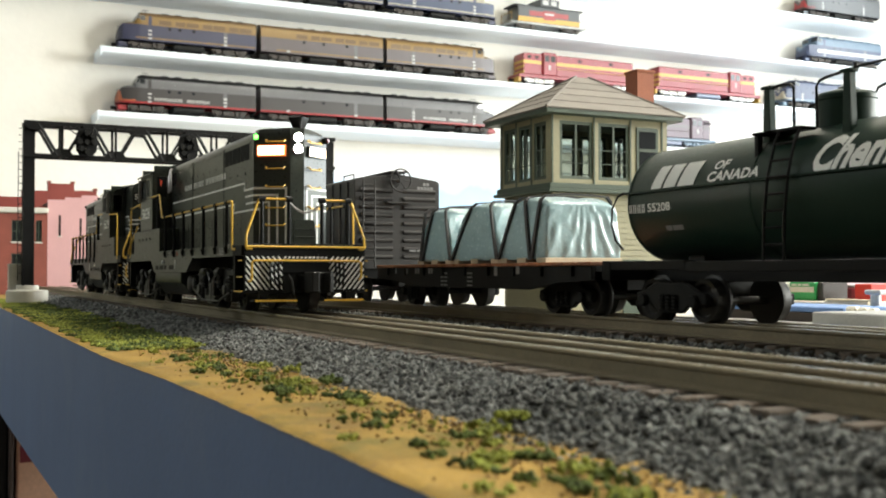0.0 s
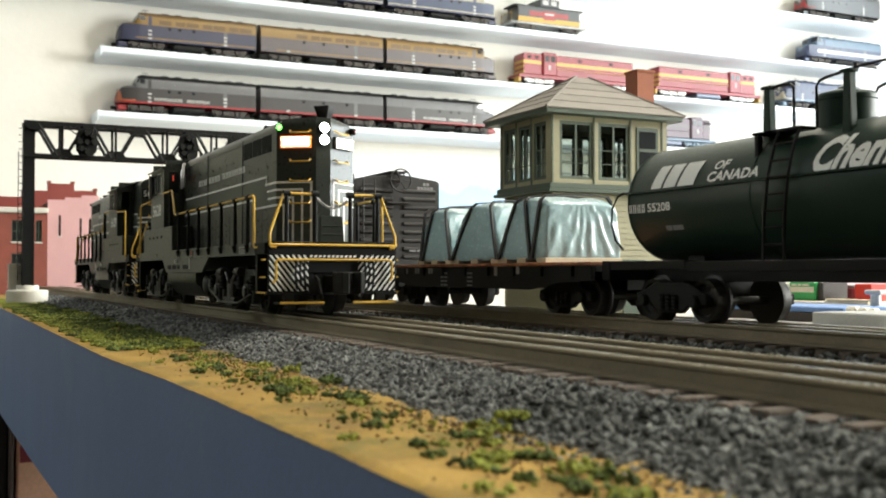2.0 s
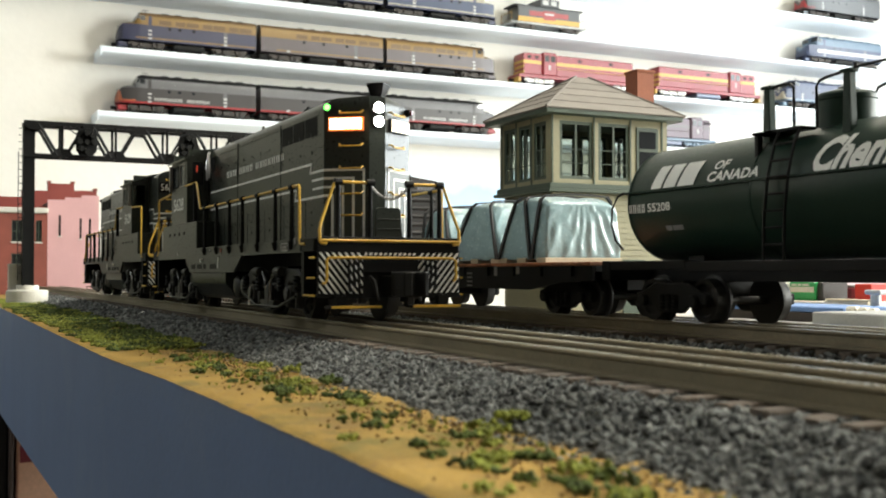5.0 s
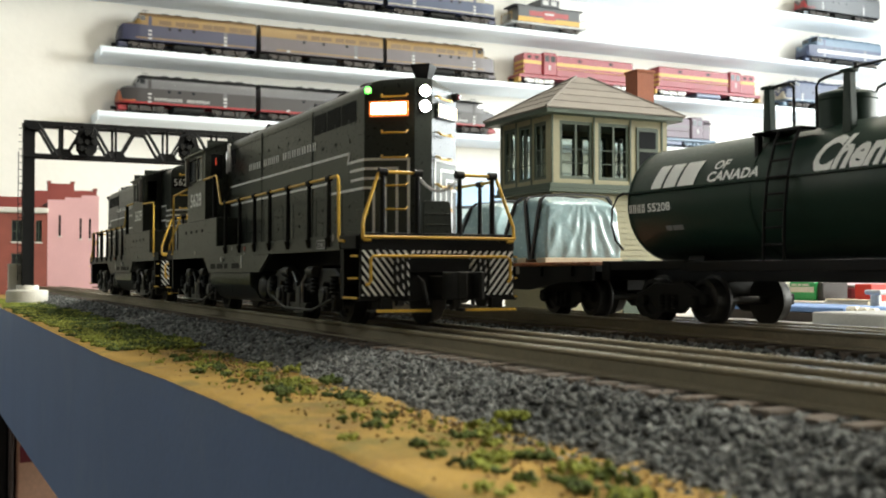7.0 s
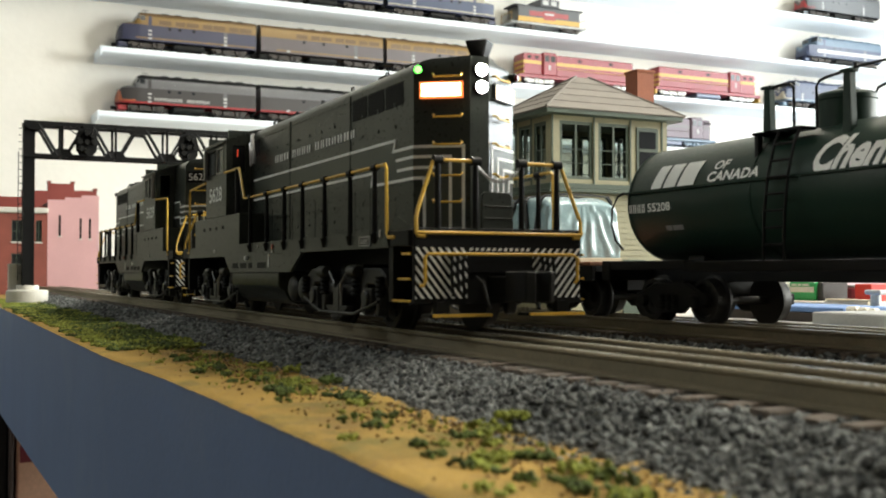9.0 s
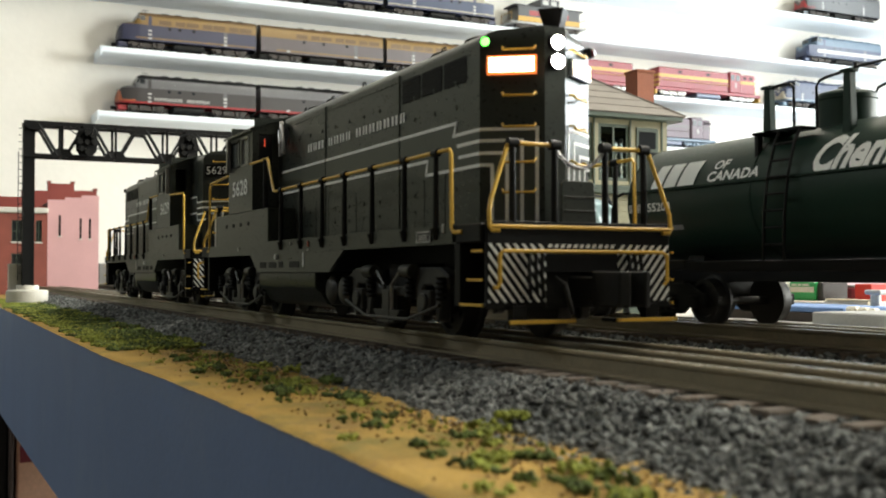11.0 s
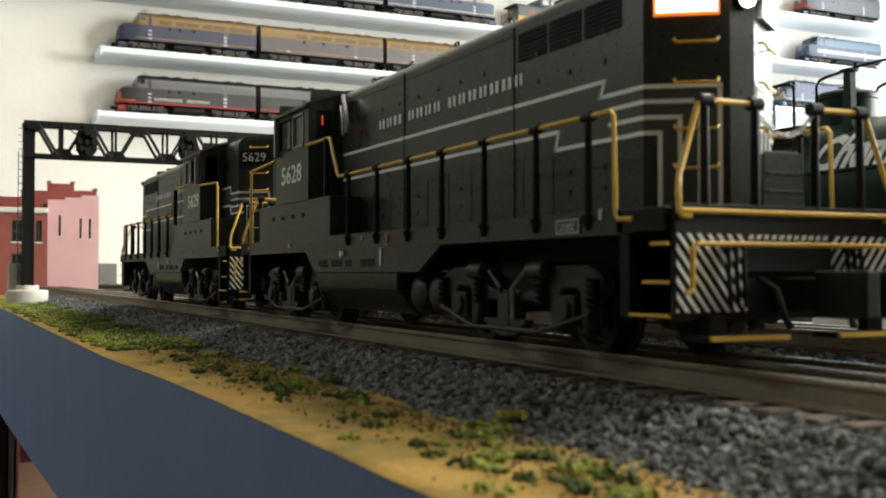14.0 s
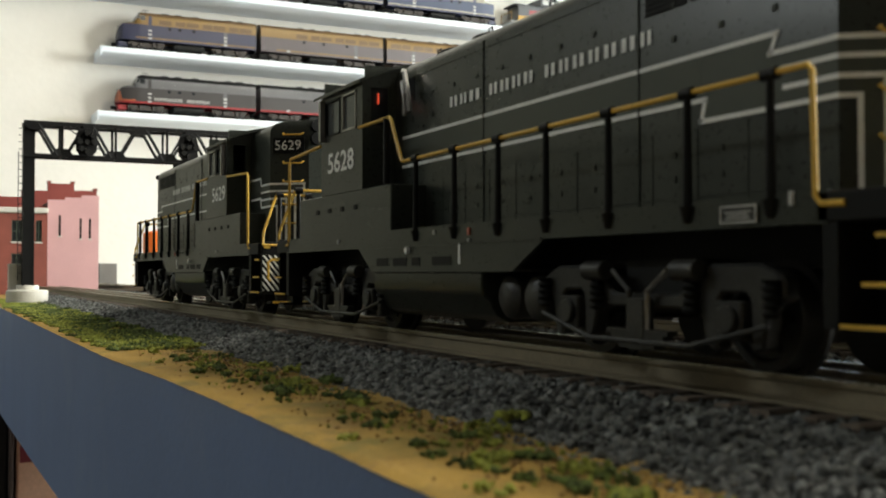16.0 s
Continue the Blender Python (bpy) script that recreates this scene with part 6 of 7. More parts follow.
def shelf_truck(parent, cx, material, axles=2, wb=0.0286):
    pos = (-wb, wb) if axles == 2 else (-0.034, 0.0, 0.034)
    L = pos[-1] + 0.013
    t = part("truck", box(B(), cx - 0.008, cx + 0.008, -0.0225, 0.0225, 0.0110, 0.0180), material, parent)
    for s in (-1, 1):
        bm = B()
        prism(bm, [(cx - L, 0.0115), (cx - L + 0.003, 0.0175), (cx - 0.012, 0.0150), (cx + 0.012, 0.0150), (cx + L - 0.003, 0.0175), (cx + L, 0.0115), (cx + L - 0.010, 0.0085), (cx + 0.012, 0.0060), (cx - 0.012, 0.0060), (cx - L + 0.010, 0.0085)], "y", *sorted((s * 0.0225, s * 0.0265)))
        for a in pos:
            box(bm, cx + a - 0.0042, cx + a + 0.0042, *sorted((s * 0.0255, s * 0.0290)), 0.0060, 0.0150)
        for a in (-0.0145, 0.0145):
            cyl(bm, (cx + a, s * 0.0280, 0.0080), (cx + a, s * 0.0280, 0.0160), 0.0024, seg=8)
        part("side_frame", bm, material, t)
    for a in pos:
        w = B()
        for s in (-1, 1):
            lathe(w, [(0.0112, s * 0.0130), (0.0104, s * 0.0145), (0.0100, s * 0.0195), (0.0050, s * 0.0198)], (cx + a, 0, 0.0104), "y", 18)
        cyl(w, (cx + a, -0.0200, 0.0104), (cx + a, 0.0200, 0.0104), 0.0020, seg=8)
        part("wheelset", w, M_WHEEL, t)
    return t


SEC = [(0.0310, 0.0205), (0.0322, 0.0215), (0.0322, 0.0255), (0.0322, 0.0560), (0.0322, 0.0700), (0.0305, 0.0770), (0.0250, 0.0838), (0.0150, 0.0875), (0.0, 0.0885)]


def shell(bm, stations, lo, hi):
    """Skin of a body between two heights of SEC; stations: x, width factor, top height."""
    rows = []
    for x, wf, zt in stations:
        pts = []
        for y, z in SEC:
            zz = min(z, zt)
            yy = y * wf * (1.0 if z <= zt else max(0.0, 1 - (z - zt) / 0.03))
            pts.append((yy, zz))
        rows.append((x, pts))
    ks = [k for k, (y, z) in enumerate(SEC) if lo - 1e-6 <= z <= hi + 1e-6]
    for s in (-1, 1):
        grid = [[bm.verts.new((x, s * pts[k][0], pts[k][1])) for k in ks] for x, pts in rows]
        for a, b in zip(grid, grid[1:]):
            for i in range(len(ks) - 1):
                bm.faces.new((a[i], a[i + 1], b[i + 1], b[i]))
        for end in (grid[0], grid[-1]):
            x = end[0].co.x
            mid = [bm.verts.new((x, 0, v.co.z)) for v in end]
            for i in range(len(ks) - 1):
                bm.faces.new((end[i], end[i + 1], mid[i + 1], mid[i]))
    bmesh.ops.remove_doubles(bm, verts=bm.verts, dist=0.00002)
    bmesh.ops.dissolve_degenerate(bm, edges=bm.edges, dist=0.00001)
    return bm


def streamliner(label, cab, low, mid, top, roof, nose=None, mark=None, belt=None, belt_z=(0.0255, 0.0282)):
    """A streamlined carbody diesel; with a cab nose at +x, or a cabless booster."""
    t = thing("model_diesel", label, "model train", "model trains on the shelves")
    if cab:
        st = [(-0.156, 1, 0.1), (0.088, 1, 0.1), (0.106, 1, 0.0885), (0.1125, 0.995, 0.0850), (0.1180, 0.975, 0.0680), (0.1220, 0.96, 0.0625), (0.138, 0.92, 0.0605), (0.148, 0.84, 0.0570), (0.1535, 0.70, 0.0500), (0.1565, 0.52, 0.0420), (0.158, 0.38, 0.0350)]
    else:
        st = [(-0.156, 1, 0.1), (0.156, 1, 0.1)]
    part("skirt_stripe", shell(B(), st, 0.0205, 0.0255), low, t)
    body = part("carbody", shell(B(), st, 0.0255, 0.0560), mid, t)
    part("upper_band", shell(B(), st, 0.0560, 0.0770), top, t)
    rf = part("roof", shell(B(), st, 0.0770, 0.0885), roof, t)
    if nose:
        ns = [(x + 0.0012, wf * 1.012 + 0.004, min(zt + 0.0006, 0.050)) for x, wf, zt in st[6:]]
        part("nose_panel", shell(B(), [(0.120, 1.0, 0.050)] + ns, 0.0255, 0.0560), nose, t, "coloured nose panel")
    if cab:
        for s in (-1, 1):
            part("windshield", prism(B(), [(0.1120, 0.0685), (0.1186, 0.0685), (0.1145, 0.0815), (0.1110, 0.0830)], "y", *sorted((s * 0.006, s * 0.0322))), M_DARKGLASS, t)
            part("side_window", box(B(), 0.0990, 0.1100, *sorted((s * 0.0300, s * 0.0326)), 0.0660, 0.0765), M_DARKGLASS, t)
            part("cab_door", box(B(), 0.0850, 0.0925, *sorted((s * 0.0315, s * 0.0325)), 0.0240, 0.0760), mid, t)
        bm = B()
        cyl(bm, (0.1440, 0, 0.0520), (0.1550, 0, 0.0500), 0.0052)
        part("headlight", bm, M_STEEL, t)
        for s in (-1, 1):
            bm = B()
            tube(bm, [(0.095, s * 0.012, 0.0880), (0.095, s * 0.012, 0.0925)], 0.0010)
            tube(bm, [(0.089, s * 0.012, 0.0925), (0.103, s * 0.012, 0.0925)], 0.0014)
            part("horn", bm, M_STEEL, t)
    for s in (-1, 1):
        xs = (-0.010, 0.022, 0.045) if cab else (-0.06, 0.0, 0.05)
        for x in xs:
            p = B()
            cyl(p, (x, s * 0.0315, 0.0510), (x, s * 0.0326, 0.0510), 0.0038, seg=14)
            part("porthole", p, M_DARKGLASS, t)
        part("side_door", box(B(), -0.0880, -0.0790, *sorted((s * 0.0315, s * 0.0325)), 0.0240, 0.0560), P_SILVER, t)
        for x in (-0.0835, 0.0885):
            for k in range(3 if cab else 1):
                part("step", box(B(), x - 0.0038, x + 0.0038, *sorted((s * 0.0318, s * 0.0330)), 0.0240 + k * 0.0085, 0.0285 + k * 0.0085), P_WHITE, t)
        for k in range(7):
            x0 = -0.145 + k * 0.031
            part("side_grille", box(B(), x0, x0 + (0.028, 0.022)[k % 2], *sorted((s * 0.0312, s * 0.0327)), 0.0590, 0.0690), P_BRONZE if top is P_GOLD else top, t)
        if mark:
            letter_shapes("lettering", mark, P_WHITE, t, pose(-0.055 if s < 0 else 0.078, s * 0.0324, 0.0290) @ (FACE_NEAR if s < 0 else FACE_FAR), 0.105, 0.0068, 0.25)
        if belt:
            part("belt_stripe", box(B(), -0.155, 0.118, *sorted((s * 0.0316, s * 0.0326)), *belt_z), belt, t)
    for x in (-0.125, -0.098, -0.02, 0.02, 0.05):
        bm = B()
        lathe(bm, [(0.0098, 0.0860), (0.0098, 0.0905), (0.0080, 0.0912), (0.0005, 0.0908)], (x, 0, 0), "z", 16)
        part("roof_fan", bm, M_BLACK, rf)
    part("fuel_tank", box(B(), -0.036, 0.036, -0.0290, 0.0290, 0.0070, 0.0190), M_UNDER, t, bevel=0.003)
    part("diaphragm", box(B(), -0.1600, -0.1560, -0.0200, 0.0200, 0.0180, 0.0860), M_UNDER, t)
    shelf_truck(t, -0.095, P_TRUCK)
    shelf_truck(t, 0.095, P_TRUCK)
    for sgn in (-1, 1):
        part("coupler", box(B(), *sorted((sgn * 0.152, sgn * 0.168)), -0.0050, 0.0050, 0.0085, 0.0155), M_UNDER, t, bevel=0.0008)
    part("pilot", box(B(), 0.135, 0.157, -0.0210, 0.0210, 0.0060, 0.0180), low if cab else M_UNDER, t, bevel=0.002)
    return t


def hood_diesel(label, main, stripe, truck_m, L=0.385, deck=None):
    t = thing("model_diesel", label, "model train", "model trains on the shelves")
    h = L / 2
    part("frame", box(B(), -h, h, -0.0320, 0.0320, 0.0180, 0.0260), deck or M_BLACK, t, bevel=0.0005)
    for x0, x1, nm in ((-h + 0.014, 0.075, "long_hood"), (0.118, h - 0.016, "short_hood")):
        bm = B()
        box(bm, x0, x1, -0.0265, 0.0265, 0.0260, 0.0850)
        hd = part(nm, bm, main, t, bevel=0.003)
        for s in (-1, 1):
            part("stripe", box(B(), x0 + 0.002, x1, *sorted((s * 0.0264, s * 0.0270)), 0.0560, 0.0650), stripe, hd)
            for k in range(5):
                a = x0 + (x1 - x0) * (k + 0.5) / 5
                part("grille", box(B(), a - 0.006, a + 0.006, *sorted((s * 0.0262, s * 0.0268)), 0.0705, 0.0775), M_UNDER if k % 2 else main, hd)
        for k in range(3):
            part("end_stripe", box(B(), *((x0 - 0.0006, x0 + 0.003) if nm == "long_hood" else (x1 - 0.003, x1 + 0.0006)), -0.0260, 0.0260, 0.030 + k * 0.014, 0.037 + k * 0.014), stripe, hd)
    cab = part("cab", box(B(), 0.075, 0.118, -0.0315, 0.0315, 0.0260, 0.0890), main, t, bevel=0.003)
    for s in (-1, 1):
        for a in (0.080, 0.099):
            part("window", box(B(), a, a + 0.014, *sorted((s * 0.0312, s * 0.0319)), 0.0640, 0.0800), M_DARKGLASS, cab)
        part("herald", box(B(), 0.0960, 0.1010, *sorted((s * 0.0312, s * 0.0320)), 0.0420, 0.0560), P_WHITE, cab)
        part("handrail", tube(B(), [(-h + 0.012, s * 0.0318, 0.0260), (-h + 0.012, s * 0.0318, 0.0470), (0.074, s * 0.0318, 0.0470)], 0.0007, 6), stripe, t)
    for x in (-0.14, -0.10, 0.0, 0.03):
        bm = B()
        lathe(bm, [(0.0100, 0.0830), (0.0100, 0.0875), (0.0080, 0.0882), (0.0005, 0.0880)], (x, 0, 0), "z", 16)
        part("roof_fan", bm, main, t)
    part("fuel_tank", box(B(), -0.045, 0.045, -0.0290, 0.0290, 0.0060, 0.0185), M_NAVYTANK, t, bevel=0.003)
    shelf_truck(t, -h + 0.066, truck_m, 3)
    shelf_truck(t, h - 0.066, truck_m, 3)
    for sgn in (-1, 1):
        part("coupler", box(B(), *sorted((sgn * (h - 0.003), sgn * (h + 0.012))), -0.0050, 0.0050, 0.0085, 0.0155), M_UNDER, t, bevel=0.0008)
        part("pilot", box(B(), *sorted((sgn * (h - 0.006), sgn * h)), -0.0300, 0.0300, 0.0060, 0.0190), stripe, t)
    return t


M_NAVYTANK = paint("tank_blue_grey", (0.12, 0.14, 0.20))


def caboose():
    t = thing("model_caboose", "red, yellow and black model caboose on the shelf", "model train", "model trains on the shelves")
    h = 0.118
    part("frame", box(B(), -h, h, -0.0300, 0.0300, 0.0170, 0.0215), P_WHITE, t)
    body = part("body", box(B(), -h + 0.022, h - 0.022, -0.0300, 0.0300, 0.0215, 0.0640), P_GREY, t, bevel=0.0008)
    for s in (-1, 1):
        part("yellow_band", box(B(), -h + 0.022, h - 0.022, *sorted((s * 0.0299, s * 0.0305)), 0.0230, 0.0360), P_YELLOW, body)
        part("red_band", box(B(), -0.062, 0.060, *sorted((s * 0.0299, s * 0.0306)), 0.0400, 0.0530), P_RED, body)
        part("emblem", box(B(), -0.018, 0.018, *sorted((s * 0.0299, s * 0.0309)), 0.0320, 0.0560), P_RED, body)
        part("emblem_bar", box(B(), -0.014, 0.014, *sorted((s * 0.0308, s * 0.0312)), 0.0450, 0.0500), P_WHITE, body)
        part("end_platform", box(B(), *sorted((s * (h - 0.022), s * h)), -0.0300, 0.0300, 0.0190, 0.0225), P_WHITE, t)
        part("end_rail", tube(B(), [(s * (h - 0.002), -0.028, 0.0225), (s * (h - 0.002), -0.028, 0.0450), (s * (h - 0.002), 0.028, 0.0450), (s * (h - 0.002), 0.028, 0.0225)], 0.0010, 6), P_YELLOW, t)
    part("roof", box(B(), -h + 0.010, h - 0.010, -0.0315, 0.0315, 0.0640, 0.0672), P_GREY, t, bevel=0.001)
    cup = part("cupola", box(B(), -0.030, 0.030, -0.0330, 0.0330, 0.0672, 0.0880), P_GREY, t, bevel=0.001)
    for s in (-1, 1):
        for a in (-0.022, 0.004):
            part("window", box(B(), a, a + 0.017, *sorted((s * 0.0328, s * 0.0334)), 0.0720, 0.0840), P_WHITE, cup)
    for x in (-0.070, 0.070):
        shelf_truck(t, x, P_TRUCK, 2, 0.018)
    return t


def on_shelf(t, yc, level, nose_left=False):
    t.matrix_basis = pose(-2.475, yc, SHELF_Z[level] + 0.0030, 0, 0, -90 if nose_left else 90)
    return t


SPM = [1, 1, 1, 1, 1, 1, 1, 1, -1.5, 1, 1, 1, 1, 0.5, 1, 1]
spA = streamliner("black and silver streamlined model diesel with red nose stripe", True, P_RED, P_SPDARK, P_SILVER, M_BLACK, P_ORANGE, SPM)
on_shelf(spA, 0.366, 0, True)
spB = streamliner("black and silver cabless model booster diesel with red stripe", False, P_RED, P_SPDARK, P_SILVER, M_BLACK)
on_shelf(spB, 0.690, 0, True)
on_shelf(copy_thing(spA, pose(0, 0, 0)), 1.012, 0)
goA = streamliner("blue and gold streamlined model diesel", True, P_BLUE, P_BLUE, P_GOLD, P_BRONZE, None, None, P_GOLD)
on_shelf(goA, 0.366, 1, True)
goB = streamliner("grey-lilac and gold cabless model booster diesel", False, P_LILAC, P_LILAC, P_GOLD, P_BRONZE, None, None, P_GOLD)
on_shelf(goB, 0.690, 1, True)
goC = streamliner("grey-lilac and gold streamlined model diesel", True, P_LILAC, P_LILAC, P_GOLD, P_BRONZE, None, None, P_GOLD)
on_shelf(goC, 1.012, 1)
rd = hood_diesel("maroon and yellow model hood diesel with white trucks", P_MAROON, P_YELLOW, P_PALETRUCK, 0.385, P_MAROON)
on_shelf(rd, 1.428, 1, True)
on_shelf(copy_thing(rd, pose(0, 0, 0)), 1.872, 1, False)
pu = hood_diesel("pale purple and blue model hood diesel", P_PURPLE, P_LILAC, P_SKY, 0.33, P_SKY)
on_shelf(pu, 1.730, 0)
nv = streamliner("dark blue streamlined model diesel", True, P_SKY, P_NAVY, P_NAVY, P_NAVY, P_CREAM, None, P_SKY)
on_shelf(nv, 2.318, 1, True)
cb = streamliner("blue and cream cabless model booster diesel", False, P_BLUE, P_BLUE, P_CREAM, P_NAVY, None, None, P_CREAM)
on_shelf(cb, 0.690, 2, True)
cc = streamliner("blue and cream streamlined model diesel", True, P_BLUE, P_NAVY, P_CREAM, P_NAVY, P_CREAM, None, P_CREAM)
on_shelf(cc, 1.014, 2)
on_shelf(copy_thing(cb, pose(0, 0, 0)), 0.366, 2, True)
on_shelf(caboose(), 1.330, 2)
sk = streamliner("blue streamlined model diesel with a broad white stripe", True, P_NAVY, P_NAVY, P_SKY, P_SKY, P_NAVY, None, P_WHITE, (0.0330, 0.0440))
on_shelf(sk, 2.410, 2, True)
gy = streamliner("dark grey and red streamlined model diesel", True, P_GREY, P_GREY, P_GREY, P_GREY, P_RED)
on_shelf(gy, 2.405, 3, True)

# ---- small things on the layout behind the tracks ----
M_GREENBOX = mat("green_card", (0.03, 0.36, 0.10), 0.5, vary=0.1, scale=60, fine=500)
M_CARD = mat("white_card", (0.68, 0.64, 0.55), 0.7, vary=0.08, scale=40, fine=500)
M_BLUEB = mat("blue_board", (0.10, 0.19, 0.40), 0.6, vary=0.1, scale=40, fine=500)
M_GREYB = mat("grey_platform", (0.30, 0.30, 0.29), 0.7, vary=0.12, scale=40, fine=500, bump=0.1)
M_REDB = mat("red_plastic", (0.55, 0.03, 0.02), 0.4, vary=0.08, scale=60, fine=500)
M_ORANGEB = mat("orange_paint", (0.75, 0.16, 0.02), 0.45, vary=0.1, scale=40, fine=500)


def slab_thing(name, label, category, x0, x1, y0, y1, z0, z1, material, bevel=0.0008, lid=None):
    t = thing(name, label, category)
    part("body", box(B(), x0, x1, y0, y1, z0, z1), material, t, bevel=bevel)
    if lid:
        part("band", box(B(), x0 + 0.001, x1 - 0.001, y0 - 0.0004, y1, z0 + (z1 - z0) * 0.45, z0 + (z1 - z0) * 0.75), lid, t)
    return t


slab_thing("station_platform", "long grey model station platform", "platform", -0.4718, 0.50, 0.300, 0.355, -0.0135, -0.0028, M_GREYB)
slab_thing("wood_strips", "brown wooden strips lying flat", "wood strip", -0.640, -0.490, 0.366, 0.40, -0.0135, -0.0062, M_DWOOD)
slab_thing("foam_board", "thin blue foam board lying on wooden strips", "board", -0.660, -0.5073, 0.362, 0.425, -0.0062, -0.0026, M_BLUEB)
slab_thing("card_stack", "stack of white card sheets", "paper", -0.720, -0.600, 0.455, 0.540, -0.0135, -0.0022, M_CARD)
slab_thing("green_carton", "small green carton with a pale band", "carton", -0.6670, -0.6392, 0.470, 0.486, -0.0022, 0.0125, M_GREENBOX, 0.0008, M_CARD)
slab_thing("brown_box", "dark brown small box", "box", -0.6388, -0.6330, 0.472, 0.50, -0.0022, 0.0125, M_BOXCAR)
slab_thing("white_carton", "small white cardboard carton on card sheets", "carton", -0.6840, -0.6690, 0.460, 0.482, -0.0022, 0.0135, M_CARD)
slab_thing("paper_sheets", "loose pale sheets piled flat", "paper", -0.6006, -0.5587, 0.440, 0.452, -0.0135, -0.0004, M_CARD)
slab_thing("wooden_lath", "pale wooden lath lying on paper", "wood strip", -0.5980, -0.5540, 0.4385, 0.4460, -0.0004, 0.0008, M_BLOCK)
slab_thing("red_box", "small red plastic box", "box", -0.6173, -0.6011, 0.490, 0.515, -0.0135, 0.0115, M_REDB)
for k, (xk, wk) in enumerate(((-0.5010, 0.0085), (-0.4915, 0.0070), (-0.4835, 0.0060))):
    slab_thing("plaster_block", "small pale plaster block", "block", xk, xk + wk, 0.357, 0.364, -0.0135, -0.0012 - 0.0004 * k, M_CARD, 0.0014)
slab_thing("grey_shed", "small grey shed at the end of the layout", "shed", -2.33, -2.29, 0.150, 0.185, -0.0135, 0.040, M_GREYB)
ot = thing("storage_tank", "orange storage tank standing on the layout", "tank")
bm = B()
lathe(bm, [(0.027, -0.0135), (0.027, 0.100), (0.025, 0.103), (0.0005, 0.108)], (-2.22, 0.252, 0), "z", 32)
part("shell", bm, M_ORANGEB, ot)
for zz in (0.02, 0.055, 0.09):
    bm = B()
    lathe(bm, [(0.0270, zz), (0.0278, zz + 0.0005), (0.0278, zz + 0.0025), (0.0270, zz + 0.003)], (-2.22, 0.252, 0), "z", 32)
    part("hoop", bm, M_ORANGEB, ot)

# jars, tools and slips of paper among them
def jar(name, label, x, y, r, z0, z1, material, lid):
    t = thing(name, label, "jar")
    bm = B()
    lathe(bm, [(r * 0.92, z0), (r, z0 + 0.0006), (r, z1 - 0.003), (r * 0.8, z1 - 0.0018), (r * 0.8, z1 - 0.0014)], (x, y, 0), "z", 18)
    part("body", bm, material, t)
    bm = B()
    lathe(bm, [(r * 0.86, z1 - 0.0014), (r * 0.86, z1), (0.0003, z1 + 0.0002)], (x, y, 0), "z", 18)
    part("lid", bm, lid, t)


M_YELLOWB = mat("yellow_plastic", (0.70, 0.45, 0.03), 0.4, vary=0.08, scale=60, fine=500)
M_PALETOOL = mat("pale_tool_metal", (0.55, 0.55, 0.54), 0.4, metal=0.4, vary=0.15, scale=100, fine=800)
M_MAROONB = mat("maroon_glass", (0.16, 0.02, 0.03), 0.3, vary=0.1, scale=60, fine=500)
jar("paint_jar", "small yellow paint jar with a white lid", -0.6935, 0.476, 0.0060, -0.0022, 0.0130, M_YELLOWB, M_CARD)
jar("paint_jar", "small dark red paint jar with a white lid", -0.6540, 0.506, 0.0075, -0.0022, 0.0120, M_MAROONB, M_CARD)
jar("paint_jar", "small dark red paint jar with a grey lid", -0.6400, 0.512, 0.0075, -0.0022, 0.0100, M_MAROONB, M_GREYB)
bars("carton_lettering", M_CARD, bpy.data.objects["green_carton"], pose(-0.6640, 0.4694, 0.0095) @ FACE_NEAR, [0.006, 0.004, 0.007], 0.0016, 0.0012)
cl = thing("bench_clamp", "small grey metal bench clamp", "clamp")
part("base", box(B(), -0.541, -0.525, 0.412, 0.428, -0.0135, -0.0050), M_PALETOOL, cl, bevel=0.0012)
part("column", cyl(B(), (-0.533, 0.420, -0.0055), (-0.533, 0.420, 0.0060), 0.0035), M_PALETOOL, cl, bevel=0.0006)
part("jaw", box(B(), -0.540, -0.526, 0.416, 0.424, 0.0050, 0.0085), M_PALETOOL, cl, bevel=0.0010)

# leg and panel under the layout
lg = thing("storage_cabinet", "black storage cabinet standing under the shelves by the wall", "cabinet")
part("body", box(B(), -2.50, -2.215, -0.66, -0.026, -1.05, -0.15), M_BLACK, lg, bevel=0.004)
part("edge_trim", box(B(), -2.225, -2.205, -0.026, -0.017, -1.05, -0.15), M_DWOOD, lg, "dark brown wooden edge strip", bevel=0.002)
pn = thing("storage_crate", "tan wooden storage crate under the layout", "crate")
part("body", box(B(), -2.50, -2.21, -0.012, 0.42, -1.05, -0.15), M_CRATE, pn, bevel=0.004)
part("label", box(B(), -2.2102, -2.2085, -0.006, 0.024, -0.345, -0.312), M_MAROONB, pn, "dark red paper label", bevel=0.0005)


# ---- ties, ballast and turf ----
def ties(track, y, x0, x1, seed):
    rnd = random.Random(seed)
    metas = []
    for k in range(4):
        bm = soften(box(B(), -0.0026, 0.0026, -0.0290, 0.0290, -0.0045, 0.0), 0.0004)
        for v in bm.verts:
            v.co += Vector((rnd.uniform(-1, 1), rnd.uniform(-1, 1), rnd.uniform(-1, 0))) * 0.00022
        metas.append(mesh_of("tie", bm, M_TIE))
    n = int((x1 - x0) / 0.0112)
    for i in range(n):
        ob = new("tie", metas[i % 4])
        ob.parent = track
        ob.location = (x0 + i * 0.0112 + rnd.uniform(-0.0005, 0.0005), y + rnd.uniform(-0.0008, 0.0008), -0.0056)
        ob.rotation_euler = (0, 0, rnd.uniform(-0.025, 0.025))


